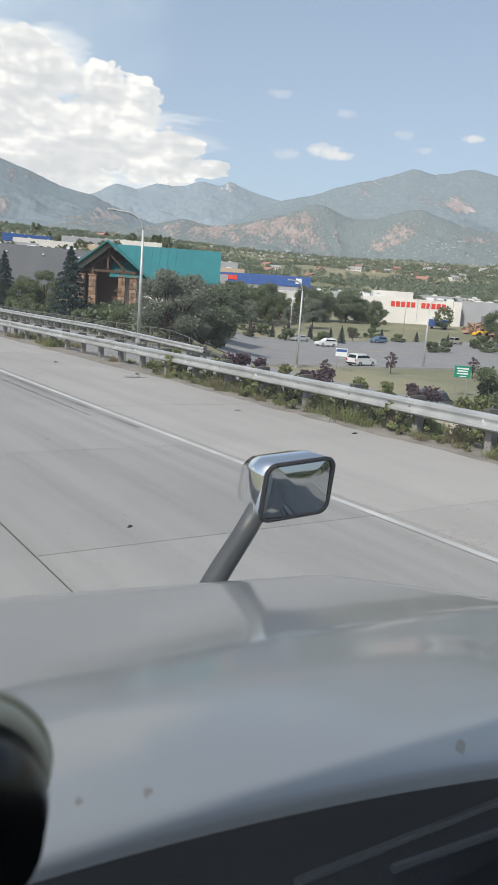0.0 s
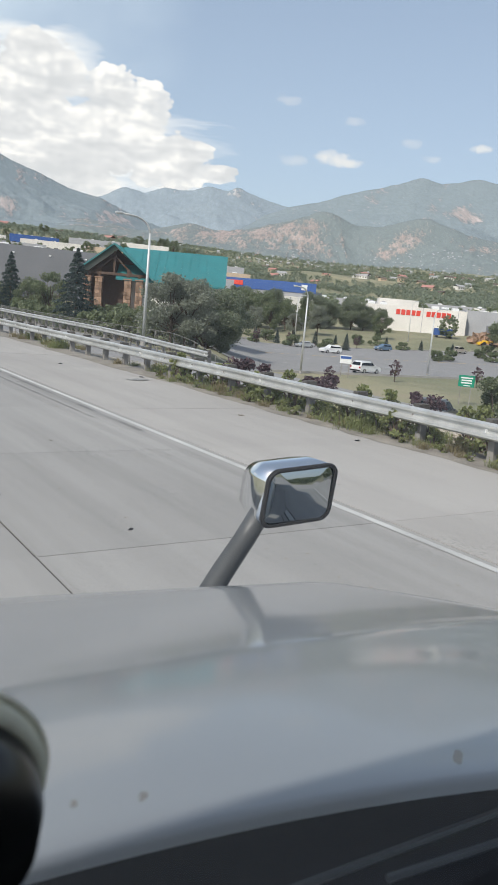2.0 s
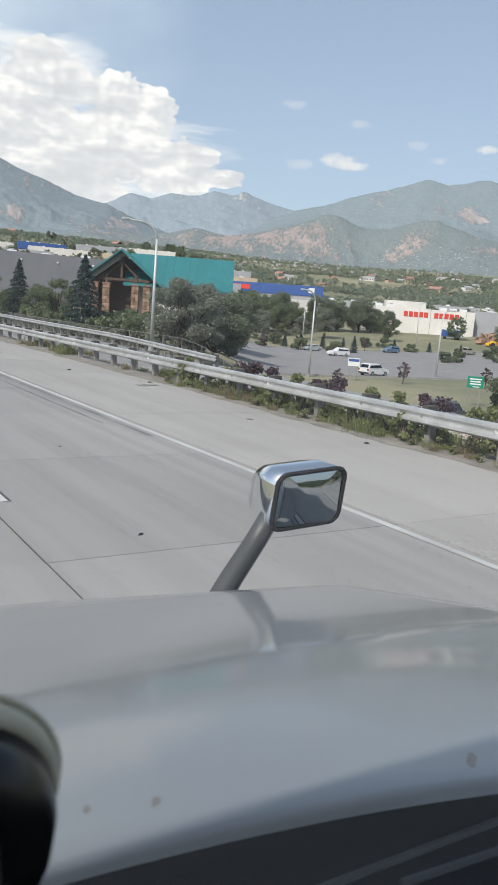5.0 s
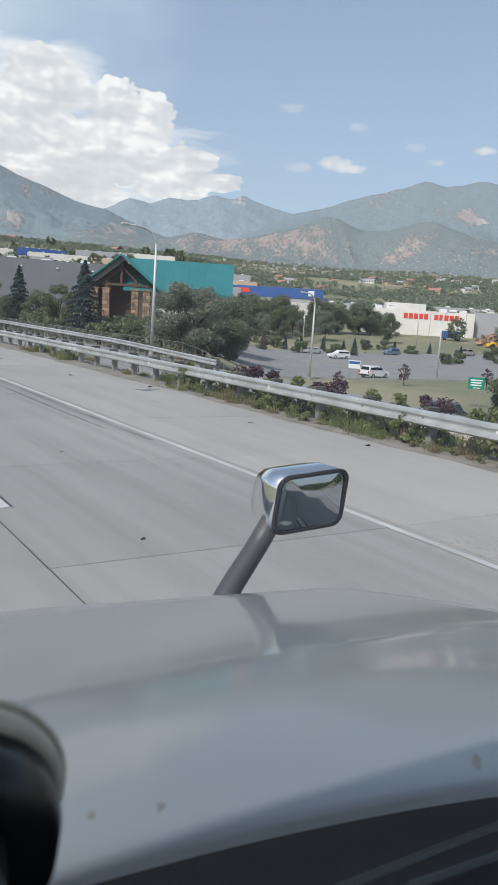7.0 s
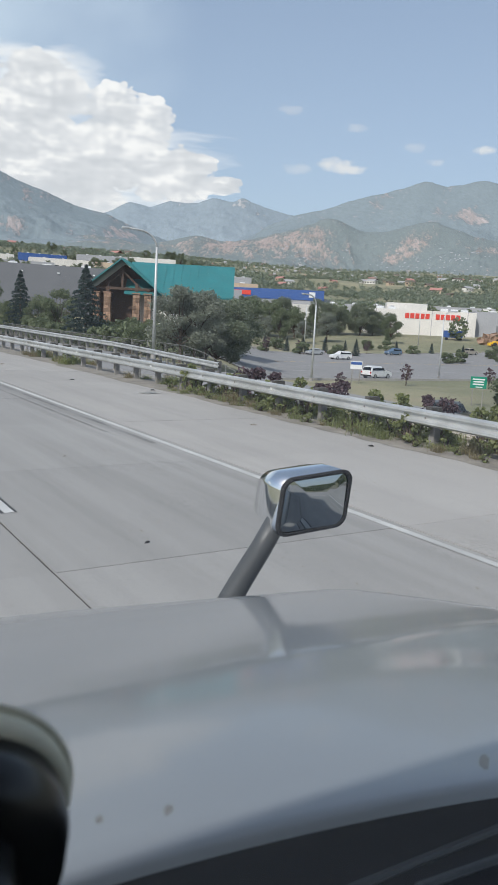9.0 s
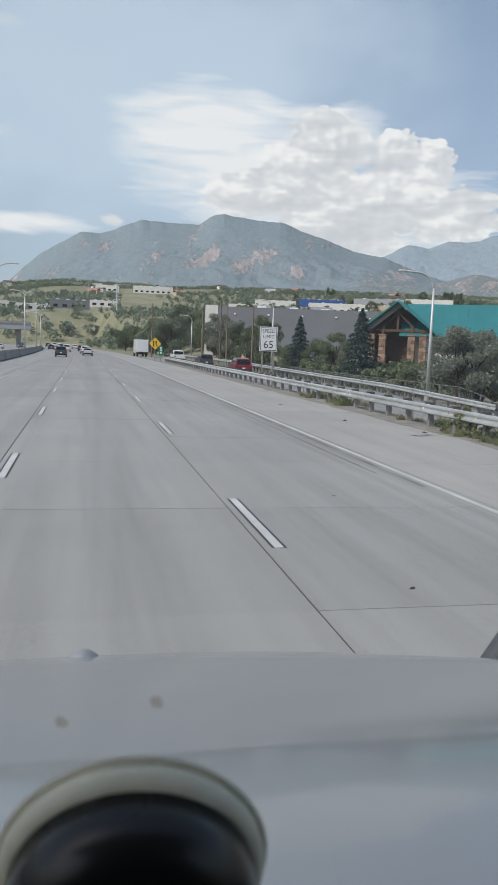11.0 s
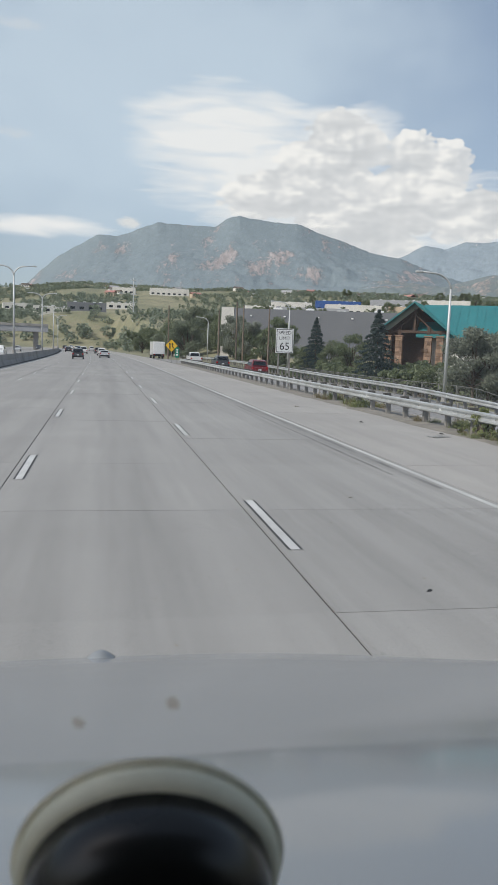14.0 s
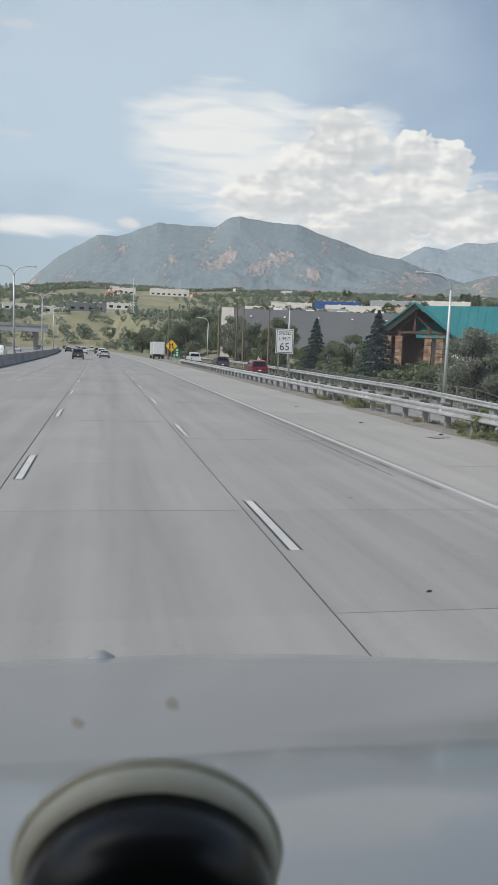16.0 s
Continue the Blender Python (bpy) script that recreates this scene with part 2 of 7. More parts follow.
def concrete_material(name, base, wear, per_object=0.05):
    """Broom-finished road concrete: exposed grit, patches, dark tyre tracks along the lanes, small pits."""
    m = bpy.data.materials.new(name)
    m.use_nodes = True
    k = Nodes(m.node_tree)
    co = k.add("ShaderNodeNewGeometry").outputs["Position"]
    along = k.add("ShaderNodeMapping", {"Vector": co, "Scale": (1.0, 0.04, 1.0)}).outputs[0]
    streak = k.noise(along, 1.6, 4.0, 0.6)
    patch = k.noise(co, 0.22, 5.0, 0.6)
    grit = k.noise(co, 60.0, 3.0, 0.75)
    pits = k.add("ShaderNodeTexVoronoi", {"Vector": co, "Scale": 7.0}).outputs["Distance"]
    seldom = k.ramp(k.noise(co, 0.7, 4.0), [(0.50, 0.0), (0.62, 1.0)])
    col = k.mix(k.ramp(patch, [(0.3, 0.0), (0.7, 1.0)]), tuple(c * 0.93 for c in base), tuple(c * 1.07 for c in base))
    col = k.mix(k.math("MULTIPLY", k.ramp(streak, [(0.42, 0.0), (0.72, 1.0)]), wear), col, tuple(c * 0.62 for c in base))
    x = k.add("ShaderNodeSeparateXYZ", {0: co}).outputs[0]
    for mid, wide, dark in ((0.63, 0.75, 0.5), (4.6, 0.8, 0.22), (-3.2, 0.8, 0.25), (6.12, 0.20, 0.6), (5.62, 0.16, 0.35)):
        band = k.math("SUBTRACT", 1.0, k.math("DIVIDE", k.math("ABSOLUTE", k.math("SUBTRACT", k.math("ADD", x, k.math("MULTIPLY", k.math("SUBTRACT", streak, 0.5), wide * 0.8)), mid)), wide))
        band = k.math("MULTIPLY", k.ramp(band, [(0.0, 0.0), (0.8, 1.0)], "EASE"), k.ramp(k.noise(along, 2.5, 3.0), [(0.3, 0.3), (0.7, 1.0)]))
        col = k.mix(k.math("MULTIPLY", band, dark * wear * 2), col, tuple(c * 0.62 for c in base))
    col = k.mix(k.math("MULTIPLY", k.ramp(grit, [(0.38, 1.0), (0.52, 0.0)]), 0.5), col, tuple(c * 0.6 for c in base))
    spots = k.math("MULTIPLY", k.ramp(pits, [(0.0, 1.0), (0.16, 0.0)]), seldom)
    col = k.mix(k.math("MULTIPLY", spots, 0.8), col, tuple(c * 0.4 for c in base))
    if per_object:
        g = k.math("ADD", 1 - per_object, k.math("MULTIPLY", k.add("ShaderNodeObjectInfo").outputs["Random"], 2 * per_object))
        col = k.mix(1.0, col, k.add("ShaderNodeCombineColor", {0: g, 1: g, 2: g}).outputs[0], "MULTIPLY")
    flecks = k.ramp(k.add("ShaderNodeTexVoronoi", {"Vector": co, "Scale": 26.0}).outputs["Distance"], [(0.0, 1.0), (0.2, 0.0)])
    col = k.mix(k.math("MULTIPLY", k.math("MULTIPLY", flecks, k.ramp(k.noise(co, 0.35, 3.0), [(0.42, 0.0), (0.56, 1.0)])), 0.75), col, tuple(c * 0.45 for c in base))
    stones = k.add("ShaderNodeTexVoronoi", {"Vector": co, "Scale": 31.0})
    worn = k.ramp(k.noise(co, 0.28, 4.0, 0.6), [(0.54, 0.0), (0.66, 1.0)])
    pick = k.add("ShaderNodeSeparateColor", {0: stones.outputs["Color"]}).outputs[0]
    col = k.mix(k.math("MULTIPLY", worn, k.ramp(pick, [(0.0, 0.6), (0.3, 0.0)])), col, tuple(c * 0.5 for c in base))
    col = k.mix(k.math("MULTIPLY", worn, k.ramp(pick, [(0.75, 0.0), (1.0, 0.22)])), col, tuple(c * 1.4 for c in base))
    b = k.add("ShaderNodeBump", {"Strength": 0.35, "Distance": 0.006, "Height": grit})
    p = k.add("ShaderNodeBsdfPrincipled", {"Base Color": col, "Roughness": 0.88, "Normal": b.outputs[0]})
    k.add("ShaderNodeOutputMaterial", {"Surface": p.outputs[0]})
    return m


def ground_material():
    """Dry grass, greener patches and bare earth."""
    m = bpy.data.materials.new("dry_grass")
    m.use_nodes = True
    k = Nodes(m.node_tree)
    co = k.add("ShaderNodeNewGeometry").outputs["Position"]
    patch, mid, fine = k.noise(co, 0.012, 6.0, 0.6), k.noise(co, 0.15, 5.0, 0.65), k.noise(co, 3.0, 5.0, 0.75)
    col = k.mix(k.ramp(patch, [(0.38, 0.0), (0.6, 1.0)]), (0.32, 0.29, 0.185), (0.21, 0.21, 0.125))
    col = k.mix(k.ramp(mid, [(0.52, 0.0), (0.72, 0.8)]), col, (0.30, 0.245, 0.175))
    tuft = k.noise(co, 0.045, 8.0, 0.75)
    col = k.mix(k.ramp(tuft, [(0.46, 0.0), (0.58, 0.8)]), col, (0.17, 0.175, 0.105))
    col = k.mix(k.ramp(fine, [(0.3, 0.5), (0.6, 0.0)]), col, (0.07, 0.075, 0.035))
    b = k.add("ShaderNodeBump", {"Strength": 0.6, "Distance": 0.1, "Height": fine})
    p = k.add("ShaderNodeBsdfPrincipled", {"Base Color": col, "Roughness": 0.95, "Normal": b.outputs[0]})
    k.add("ShaderNodeOutputMaterial", {"Surface": p.outputs[0]})
    return m


def pane_material():
    """Windscreen glass under a thin film of dust."""
    m = bpy.data.materials.new("dusty_windscreen")
    m.use_nodes = True
    k = Nodes(m.node_tree)
    co = k.add("ShaderNodeTexCoord").outputs["Object"]
    film = k.math("ADD", 0.05, k.math("MULTIPLY", k.noise(co, 2.2, 3.0), 0.03))
    clear = k.add("ShaderNodeBsdfTransparent", {"Color": (0.97, 0.985, 0.98)})
    dust = k.add("ShaderNodeBsdfTranslucent", {"Color": (0.8, 0.8, 0.8)})
    mx = k.add("ShaderNodeMixShader", {0: film, 1: clear.outputs[0], 2: dust.outputs[0]})
    k.add("ShaderNodeOutputMaterial", {"Surface": mx.outputs[0]})
    return m


M = {
    "concrete": concrete_material("road_concrete", (0.315, 0.307, 0.292), 0.55),
    "shoulder": concrete_material("shoulder_concrete", (0.355, 0.34, 0.318), 0.35),
    "asphalt": concrete_material("ramp_asphalt", (0.25, 0.245, 0.24), 0.4, 0),
    "joint": material("joint_sealant", (0.06, 0.055, 0.05), 0.9),
    "line": material("road_paint_white", (0.52, 0.52, 0.505), 0.6, spread=0.14, scale=1.5, fine=25, tint=(0.36, 0.355, 0.34)),
    "edge_paint": material("edge_line_paint", (0.50, 0.50, 0.48), 0.65, spread=0.1, scale=0.8, fine=18, tint=(0.36, 0.355, 0.34)),
    "tyre_mark": material("tyre_mark", (0.175, 0.172, 0.165), 0.85, spread=0.2, scale=1.2, fine=14, bump=0.05, tint=(0.27, 0.265, 0.255)),
    "black_line": material("road_paint_black", (0.05, 0.05, 0.05), 0.7),
    "zinc": material("galvanised_steel", (0.56, 0.57, 0.56), 0.42, 0.55, 0.14, 2.0, 30, 0.05, tint=(0.40, 0.40, 0.38), per_object=0.06),
    "post": material("weathered_post", (0.23, 0.218, 0.20), 0.85, per_object=0.15),
    # Dark wood, with the shade on the blocks' near faces put into its colour.
    "block": material("shade_dark_block", (0.085, 0.08, 0.072), 0.9, per_object=0.2),
    "barrier": material("median_concrete", (0.30, 0.29, 0.275), 0.85, spread=0.12, scale=0.7, fine=20, tint=(0.20, 0.19, 0.18)),
    "grass": ground_material(),
    "paint": material("truck_paint", (0.203, 0.215, 0.224), 0.42, 0.0, 0.02, 1.0, 8.0, 0.0, coat=0.85, coat_rough=0.09),
    "chrome": material("chrome", (0.85, 0.86, 0.87), 0.08, 1.0, 0.02, 3, 30, 0.0),
    "arm": material("grey_plastic", (0.060, 0.064, 0.068), 0.48, spread=0.1, scale=12, fine=120, bump=0.04),
    "black": material("black_plastic", (0.009, 0.009, 0.010), 0.75, spread=0.2, scale=9, fine=90, bump=0.01),
    "dash": material("dark_dash", (0.022, 0.022, 0.024), 0.85, spread=0.25, scale=7, fine=70),
    "gloss_black": material("glossy_black", (0.012, 0.012, 0.012), 0.28, spread=0.1, scale=9, fine=90, bump=0.0),
    "cream": material("cream_rubber", (0.74, 0.71, 0.55), 0.5, spread=0.12, scale=20, fine=90, bump=0.02),
    "dirt": material("dried_dirt", (0.24, 0.21, 0.18), 0.9),
    "steel": material("lamp_steel", (0.52, 0.53, 0.53), 0.5, 0.35, 0.08, 2, 20, 0.03),
    "wood_pole": material("weathered_pole", (0.16, 0.125, 0.095), 0.9, spread=0.2, scale=3, fine=30),
    "sign_white": material("sign_white", (0.66, 0.67, 0.67), 0.5, spread=0.03),
    "sign_black": material("sign_black", (0.02, 0.02, 0.02), 0.5),
    "sign_yellow": material("sign_yellow", (0.75, 0.45, 0.02), 0.5, spread=0.05),
    "sign_green": material("sign_green", (0.0, 0.20, 0.12), 0.5, spread=0.05),
    "red": material("red_lettering", (0.60, 0.05, 0.03), 0.5),
    "blue": material("blue_panel", (0.035, 0.09, 0.28), 0.5, spread=0.1, scale=0.3),
    "white_wall": material("white_wall", (0.66, 0.635, 0.59), 0.8, spread=0.06, scale=0.25, fine=4, tint=(0.56, 0.54, 0.50)),
    "grey_wall": material("grey_wall", (0.33, 0.335, 0.35), 0.8, spread=0.08, scale=0.25, fine=4),
    "dark_wall": material("dark_grey_wall", (0.17, 0.175, 0.19), 0.7, spread=0.08, scale=0.2, fine=4),
    "tan_wall": material("tan_stucco", (0.50, 0.39, 0.285), 0.85, spread=0.08, scale=0.4, fine=8),
    "buff": material("buff_concrete", (0.43, 0.38, 0.315), 0.85, spread=0.1, scale=0.5, fine=12),
    "pink_wall": material("pink_stucco", (0.40, 0.20, 0.17), 0.85, spread=0.08, scale=0.4, fine=8),
    "brick": material("red_brick", (0.26, 0.11, 0.085), 0.9, spread=0.15, scale=0.8, fine=10),
    "pier_stone": material("buff_fieldstone", (0.29, 0.19, 0.13), 0.9, spread=0.3, scale=2.2, fine=9, bump=0.4, per_object=0.4),
    "fieldstone": material("brown_fieldstone", (0.27, 0.165, 0.115), 0.9, spread=0.25, scale=1.6, fine=9, bump=0.4),
    "teal": material("teal_metal_roof", (0.032, 0.175, 0.185), 0.36, 0.0, 0.1, 0.4, 6, 0.05),
    "timber": material("brown_timber", (0.085, 0.052, 0.036), 0.7, spread=0.2, scale=1.5, fine=20),
    "brown_roof": material("brown_shingle", (0.15, 0.12, 0.10), 0.9, spread=0.2, scale=1, fine=10, per_object=0.3),
    "grey_roof": material("grey_membrane", (0.36, 0.36, 0.36), 0.85, spread=0.1, scale=0.2, fine=3),
    "glass": material("dark_glass", (0.02, 0.025, 0.03), 0.08, 0.0, 0.1, 1, 5, 0.0, ior=1.5),
    "lime": material("lime_panel", (0.30, 0.42, 0.02), 0.5),
    "fence": material("fence_wire", (0.20, 0.20, 0.19), 0.7, 0.2),
    "rubber": material("tyre_rubber", (0.025, 0.025, 0.025), 0.85),
    "rim": material("alloy", (0.5, 0.5, 0.5), 0.35, 0.8),
    "lamp_red": material("tail_lamp", (0.35, 0.015, 0.015), 0.25),
    "lamp_clear": material("head_lamp", (0.7, 0.7, 0.7), 0.15),
    "bark": material("bark", (0.11, 0.085, 0.065), 0.95, spread=0.25, scale=3, fine=25, bump=0.5),
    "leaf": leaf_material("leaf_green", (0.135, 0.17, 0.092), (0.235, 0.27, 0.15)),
    # Leaves of distant trees, with air haze painted in as a paler green.
    "leaf_haze": leaf_material("leaf_far_haze", (0.195, 0.235, 0.175), (0.29, 0.33, 0.24)),
    "leaf_pale": leaf_material("leaf_silver", (0.20, 0.225, 0.17), (0.32, 0.34, 0.27)),
    "leaf_spruce": leaf_material("leaf_spruce", (0.045, 0.07, 0.062), (0.09, 0.125, 0.115)),
    "leaf_plum": leaf_material("leaf_plum", (0.085, 0.055, 0.066), (0.16, 0.105, 0.115)),
    "leaf_dry": leaf_material("leaf_dry", (0.22, 0.185, 0.10), (0.33, 0.285, 0.165)),
    "leaf_weed": leaf_material("leaf_weed", (0.17, 0.20, 0.075), (0.29, 0.31, 0.13)),
    # Leaf green greyed to paint haze on far woods; near cottonwoods share it.
    "scrub": leaf_material("leaf_grey_haze", (0.165, 0.20, 0.128), (0.265, 0.295, 0.20)),
    "verge": material("gritty_verge", (0.235, 0.215, 0.185), 0.95, spread=0.3, scale=1.6, fine=16, bump=0.6, tint=(0.19, 0.175, 0.14)),
    "earth": material("bare_earth", (0.33, 0.22, 0.155), 0.95, spread=0.2, scale=0.3, fine=3),
    "pane": pane_material(),
    # Distance haze is painted into these mountain colours, paler and bluer than woods.
    "peak_near": mountain_material("wooded_mountain_haze", (0.208, 0.249, 0.268), (0.335, 0.298, 0.288), 0.60, 1.3, 12),
    "peak_far": mountain_material("far_ridge_haze", (0.245, 0.292, 0.325), (0.36, 0.36, 0.36), 0.85, 1.0, 29),
    # Foothill woods and rock are greyed in the colour itself, as haze.
    "peak_red": mountain_material("red_rock_foothill_haze", (0.188, 0.220, 0.222), (0.335, 0.280, 0.257), 0.48, 2.0, 36),
}
for nm, c in dict(car_white=(0.72, 0.72, 0.71), car_dark=(0.05, 0.055, 0.06), car_silver=(0.45, 0.46, 0.47), car_red=(0.16, 0.018, 0.025),
                  car_blue=(0.10, 0.16, 0.24), car_tan=(0.42, 0.38, 0.32)).items():
    M[nm] = material(nm, c, 0.3, 0.15, 0.02, 1, 5, 0.0, coat=0.6)


def mirror_glass():
    m = bpy.data.materials.new("mirror_glass")
    m.use_nodes = True
    k = Nodes(m.node_tree)
    p = k.add("ShaderNodeBsdfPrincipled", {"Base Color": (0.48, 0.51, 0.53), "Metallic": 1.0, "Roughness": 0.015})
    k.add("ShaderNodeOutputMaterial", {"Surface": p.outputs[0]})
    return m


M["mirror"] = mirror_glass()


def smear_material():
    """A thin dried smear that lets most light through."""
    m = bpy.data.materials.new("dried_smear")
    m.use_nodes = True
    k = Nodes(m.node_tree)
    co = k.add("ShaderNodeTexCoord").outputs["Object"]
    clear = k.add("ShaderNodeBsdfTransparent", {"Color": (0.9, 0.87, 0.83)})
    dry = k.add("ShaderNodeBsdfTranslucent", {"Color": (0.45, 0.38, 0.30)})
    mx = k.add("ShaderNodeMixShader", {0: k.ramp(k.noise(co, 900.0, 3.0), [(0.35, 0.01), (0.65, 0.09)]), 1: clear.outputs[0], 2: dry.outputs[0]})
    k.add("ShaderNodeOutputMaterial", {"Surface": mx.outputs[0]})
    return m


M["smear"] = smear_material()

# ---- mesh helpers ----


def smooth(u):
    u = np.clip(u, 0, 1)
    return u * u * (3 - 2 * u)


def lattice(x, y, seed):
    """Smooth value noise on a unit lattice, 0 to 1."""
    xi, yi = np.floor(x), np.floor(y)
    u, v = x - xi, y - yi
    u, v = u ** 3 * (u * (u * 6 - 15) + 10), v ** 3 * (v * (v * 6 - 15) + 10)

    def h(a, b):
        s = np.sin(a * 127.1 + b * 311.7 + seed * 74.7) * 43758.5453
        return s - np.floor(s)
    return (h(xi, yi) * (1 - u) + h(xi + 1, yi) * u) * (1 - v) + (h(xi, yi + 1) * (1 - u) + h(xi + 1, yi + 1) * u) * v


def fbm(x, y, octaves=5, seed=0, gain=0.5, ridge=False):
    total, amp, norm = 0.0, 1.0, 0.0
    for o in range(octaves):
        ca, sa = math.cos(0.7 + 1.1 * o), math.sin(0.7 + 1.1 * o)
        n = lattice((x * ca - y * sa) * 2 ** o + 17.3 * o, (x * sa + y * ca) * 2 ** o - 9.1 * o, seed + o)
        n = 1 - np.abs(2 * n - 1) if ridge else n
        total, norm, amp = total + n * amp, norm + amp, amp * gain
    return total / norm


def mesh_of(name, verts, faces, mat, shade=False):
    me = bpy.data.meshes.new(name)
    me.from_pydata([tuple(v) for v in np.asarray(verts, float).tolist()], [], faces if isinstance(faces, list) else np.asarray(faces).tolist())
    me.materials.append(mat)
    if shade:
        me.polygons.foreach_set("use_smooth", [True] * len(me.polygons))
    me.update()
    return me


def under(ob, parent):
    ob.parent = parent
    return ob


def part(name, bm, mat, parent=None, label="", shade=False):
    """Links a bmesh as one mesh object under a thing or a part."""
    bmesh.ops.recalc_face_normals(bm, faces=bm.faces)
    me = bpy.data.meshes.new(name)
    bm.to_mesh(me)
    bm.free()
    me.materials.append(mat)
    if shade:
        me.polygons.foreach_set("use_smooth", [True] * len(me.polygons))
    ob = new(name, me)
    if parent:
        ob.parent = parent
    if label:
        ob["label"] = label
    return ob


def thing(name, label, category, group="", kind="", at=(0, 0, 0), turn=0.0):
    e = tagged(new(name), label, category, group, kind)
    e.matrix_basis = pose(*at, 0, 0, turn)
    return e


def box(x0, x1, y0, y1, z0, z1, bevel=0.0, bm=None):
    bm = bm or bmesh.new()
    r = bmesh.ops.create_cube(bm, size=1.0, matrix=Matrix.Translation(((x0 + x1) / 2, (y0 + y1) / 2, (z0 + z1) / 2)) @ Matrix.Diagonal((x1 - x0, y1 - y0, z1 - z0, 1)))
    if bevel:
        es = list({e for v in r["verts"] for e in v.link_edges})
        bmesh.ops.bevel(bm, geom=es, offset=bevel, segments=2, affect="EDGES", profile=0.5)
    return bm


def tube(points, radii, sides=8, bm=None, cap=True):
    """A round bar along points, with a radius at each."""
    bm = bm or bmesh.new()
    rings = []
    for i, p in enumerate(points):
        p = Vector(p)
        d = Vector(points[min(i + 1, len(points) - 1)]) - Vector(points[max(i - 1, 0)])
        q = d.to_track_quat("Z", "Y")
        r = radii[i] if isinstance(radii, (list, tuple)) else radii
        rings.append([bm.verts.new(p + q @ Vector((r * math.cos(a), r * math.sin(a), 0))) for a in [2 * math.pi * j / sides for j in range(sides)]])
    for a, b in zip(rings, rings[1:]):
        for j in range(sides):
            bm.faces.new((a[j], a[(j + 1) % sides], b[(j + 1) % sides], b[j]))
    if cap:
        bm.faces.new(rings[0][::-1])
        bm.faces.new(rings[-1])
    return bm


def extrude_xz(outline, y0, y1, bm=None):
    """A prism along y over an outline of (x, z)."""
    bm = bm or bmesh.new()
    a = [bm.verts.new((x, y0, z)) for x, z in outline]
    b = [bm.verts.new((x, y1, z)) for x, z in outline]
    n = len(outline)
    for i in range(n):
        bm.faces.new((a[i], a[(i + 1) % n], b[(i + 1) % n], b[i]))
    bm.faces.new(a[::-1])
    bm.faces.new(b)
    return bm


def grid_faces(rows, cols):
    i = np.arange(rows - 1)[:, None] * cols + np.arange(cols - 1)[None]
    return np.stack([i, i + 1, i + cols + 1, i + cols], -1).reshape(-1, 4)


def lettering(name, text, size, mat, parent, at, depth=0.004, turn=(90, 0, 0), align="CENTER"):
    cu = bpy.data.curves.new(name, "FONT")
    cu.body, cu.size, cu.align_x, cu.align_y, cu.extrude = text, size, align, "CENTER", depth
    tmp = bpy.data.objects.new(name, cu)
    scene.collection.objects.link(tmp)
    bpy.context.view_layer.update()
    me = bpy.data.meshes.new_from_object(tmp.evaluated_get(bpy.context.evaluated_depsgraph_get()))
    bpy.data.objects.remove(tmp)
    me.materials.clear()
    me.materials.append(mat)
    ob = new(name, me)
    ob.parent = parent
    ob.matrix_basis = pose(*at, *turn)
    return ob

# ---- the lie of the land ----
EYE_Z = 2.4
RINGS = (0.0, 60.0, 110.0, 170.0, 250.0, 400.0, 600.0, 850.0, 1300.0, 2000.0, 2700.0, 4900.0)
RISE_AHEAD = (-2.4, -2.2, -1.9, -0.7, 0.5, 1.9, 2.9, 3.8, 3.9, 4.0, 4.2, 4.0)
RISE_SIDE = (-5.0, -4.2, -3.0, -2.1, -0.35, 0.8, 1.7, 2.5, 3.1, 3.6, 3.9, 3.9)
RISE_LEFT = (-1.6, -1.6, -1.2, -0.7, -0.2, 0.4, 1.4, 2.6, 3.4, 3.4, 3.4, 3.2)


def bend(y):
    """How far the road swings to the left at y."""
    u = np.maximum(np.asarray(y, float) - 90.0, 0)
    return -u * u / 7500.0


def land(x, y):
    x, y = np.asarray(x, float), np.asarray(y, float)
    r = np.hypot(x, y)
    az = np.degrees(np.arctan2(x, y))
    e = [np.interp(r, RINGS, tab) for tab in (RISE_LEFT, RISE_AHEAD, RISE_SIDE)]
    a, b = smooth((az + 9) / 8), smooth((az - 27) / 8)
    el = e[0] * (1 - a) + (e[1] * (1 - b) + e[2] * b) * a
    el = np.where(el > 0.6, 0.6 + (el - 0.6) * (1 - 0.85 * smooth((np.abs(az) - 75) / 30)), el)
    far = EYE_Z + r * np.tan(np.radians(el))
    far = far + (fbm(x / 260, y / 260, 4, 3) - 0.5) * np.clip((r - 250) / 600, 0, 1) * 26
    side = -4.0 * smooth((az - 27) / 8) - 1.5 * (1 - smooth((az - 27) / 8))
    near = np.where(r < 150, np.minimum(far, side), far)
    w = smooth((r - 120) / 60)
    z = np.where(x > 0, side * (1 - w) + far * w, far)
    o = bend(y)
    right = smooth((x - o - 12.0 - 11.5 * smooth((y - 95) / 45)) / (4.5 + 5 * smooth((y - 95) / 45)))
    left = smooth((-(x - o) - 32) / 20.0)
    on_road = (1 - right) * (1 - left) * (1 - smooth((y - 430) / 80))
    return z * (1 - on_road) + (-0.12 + fbm(x / 3, y / 3, 3, 9) * 0.04) * on_road


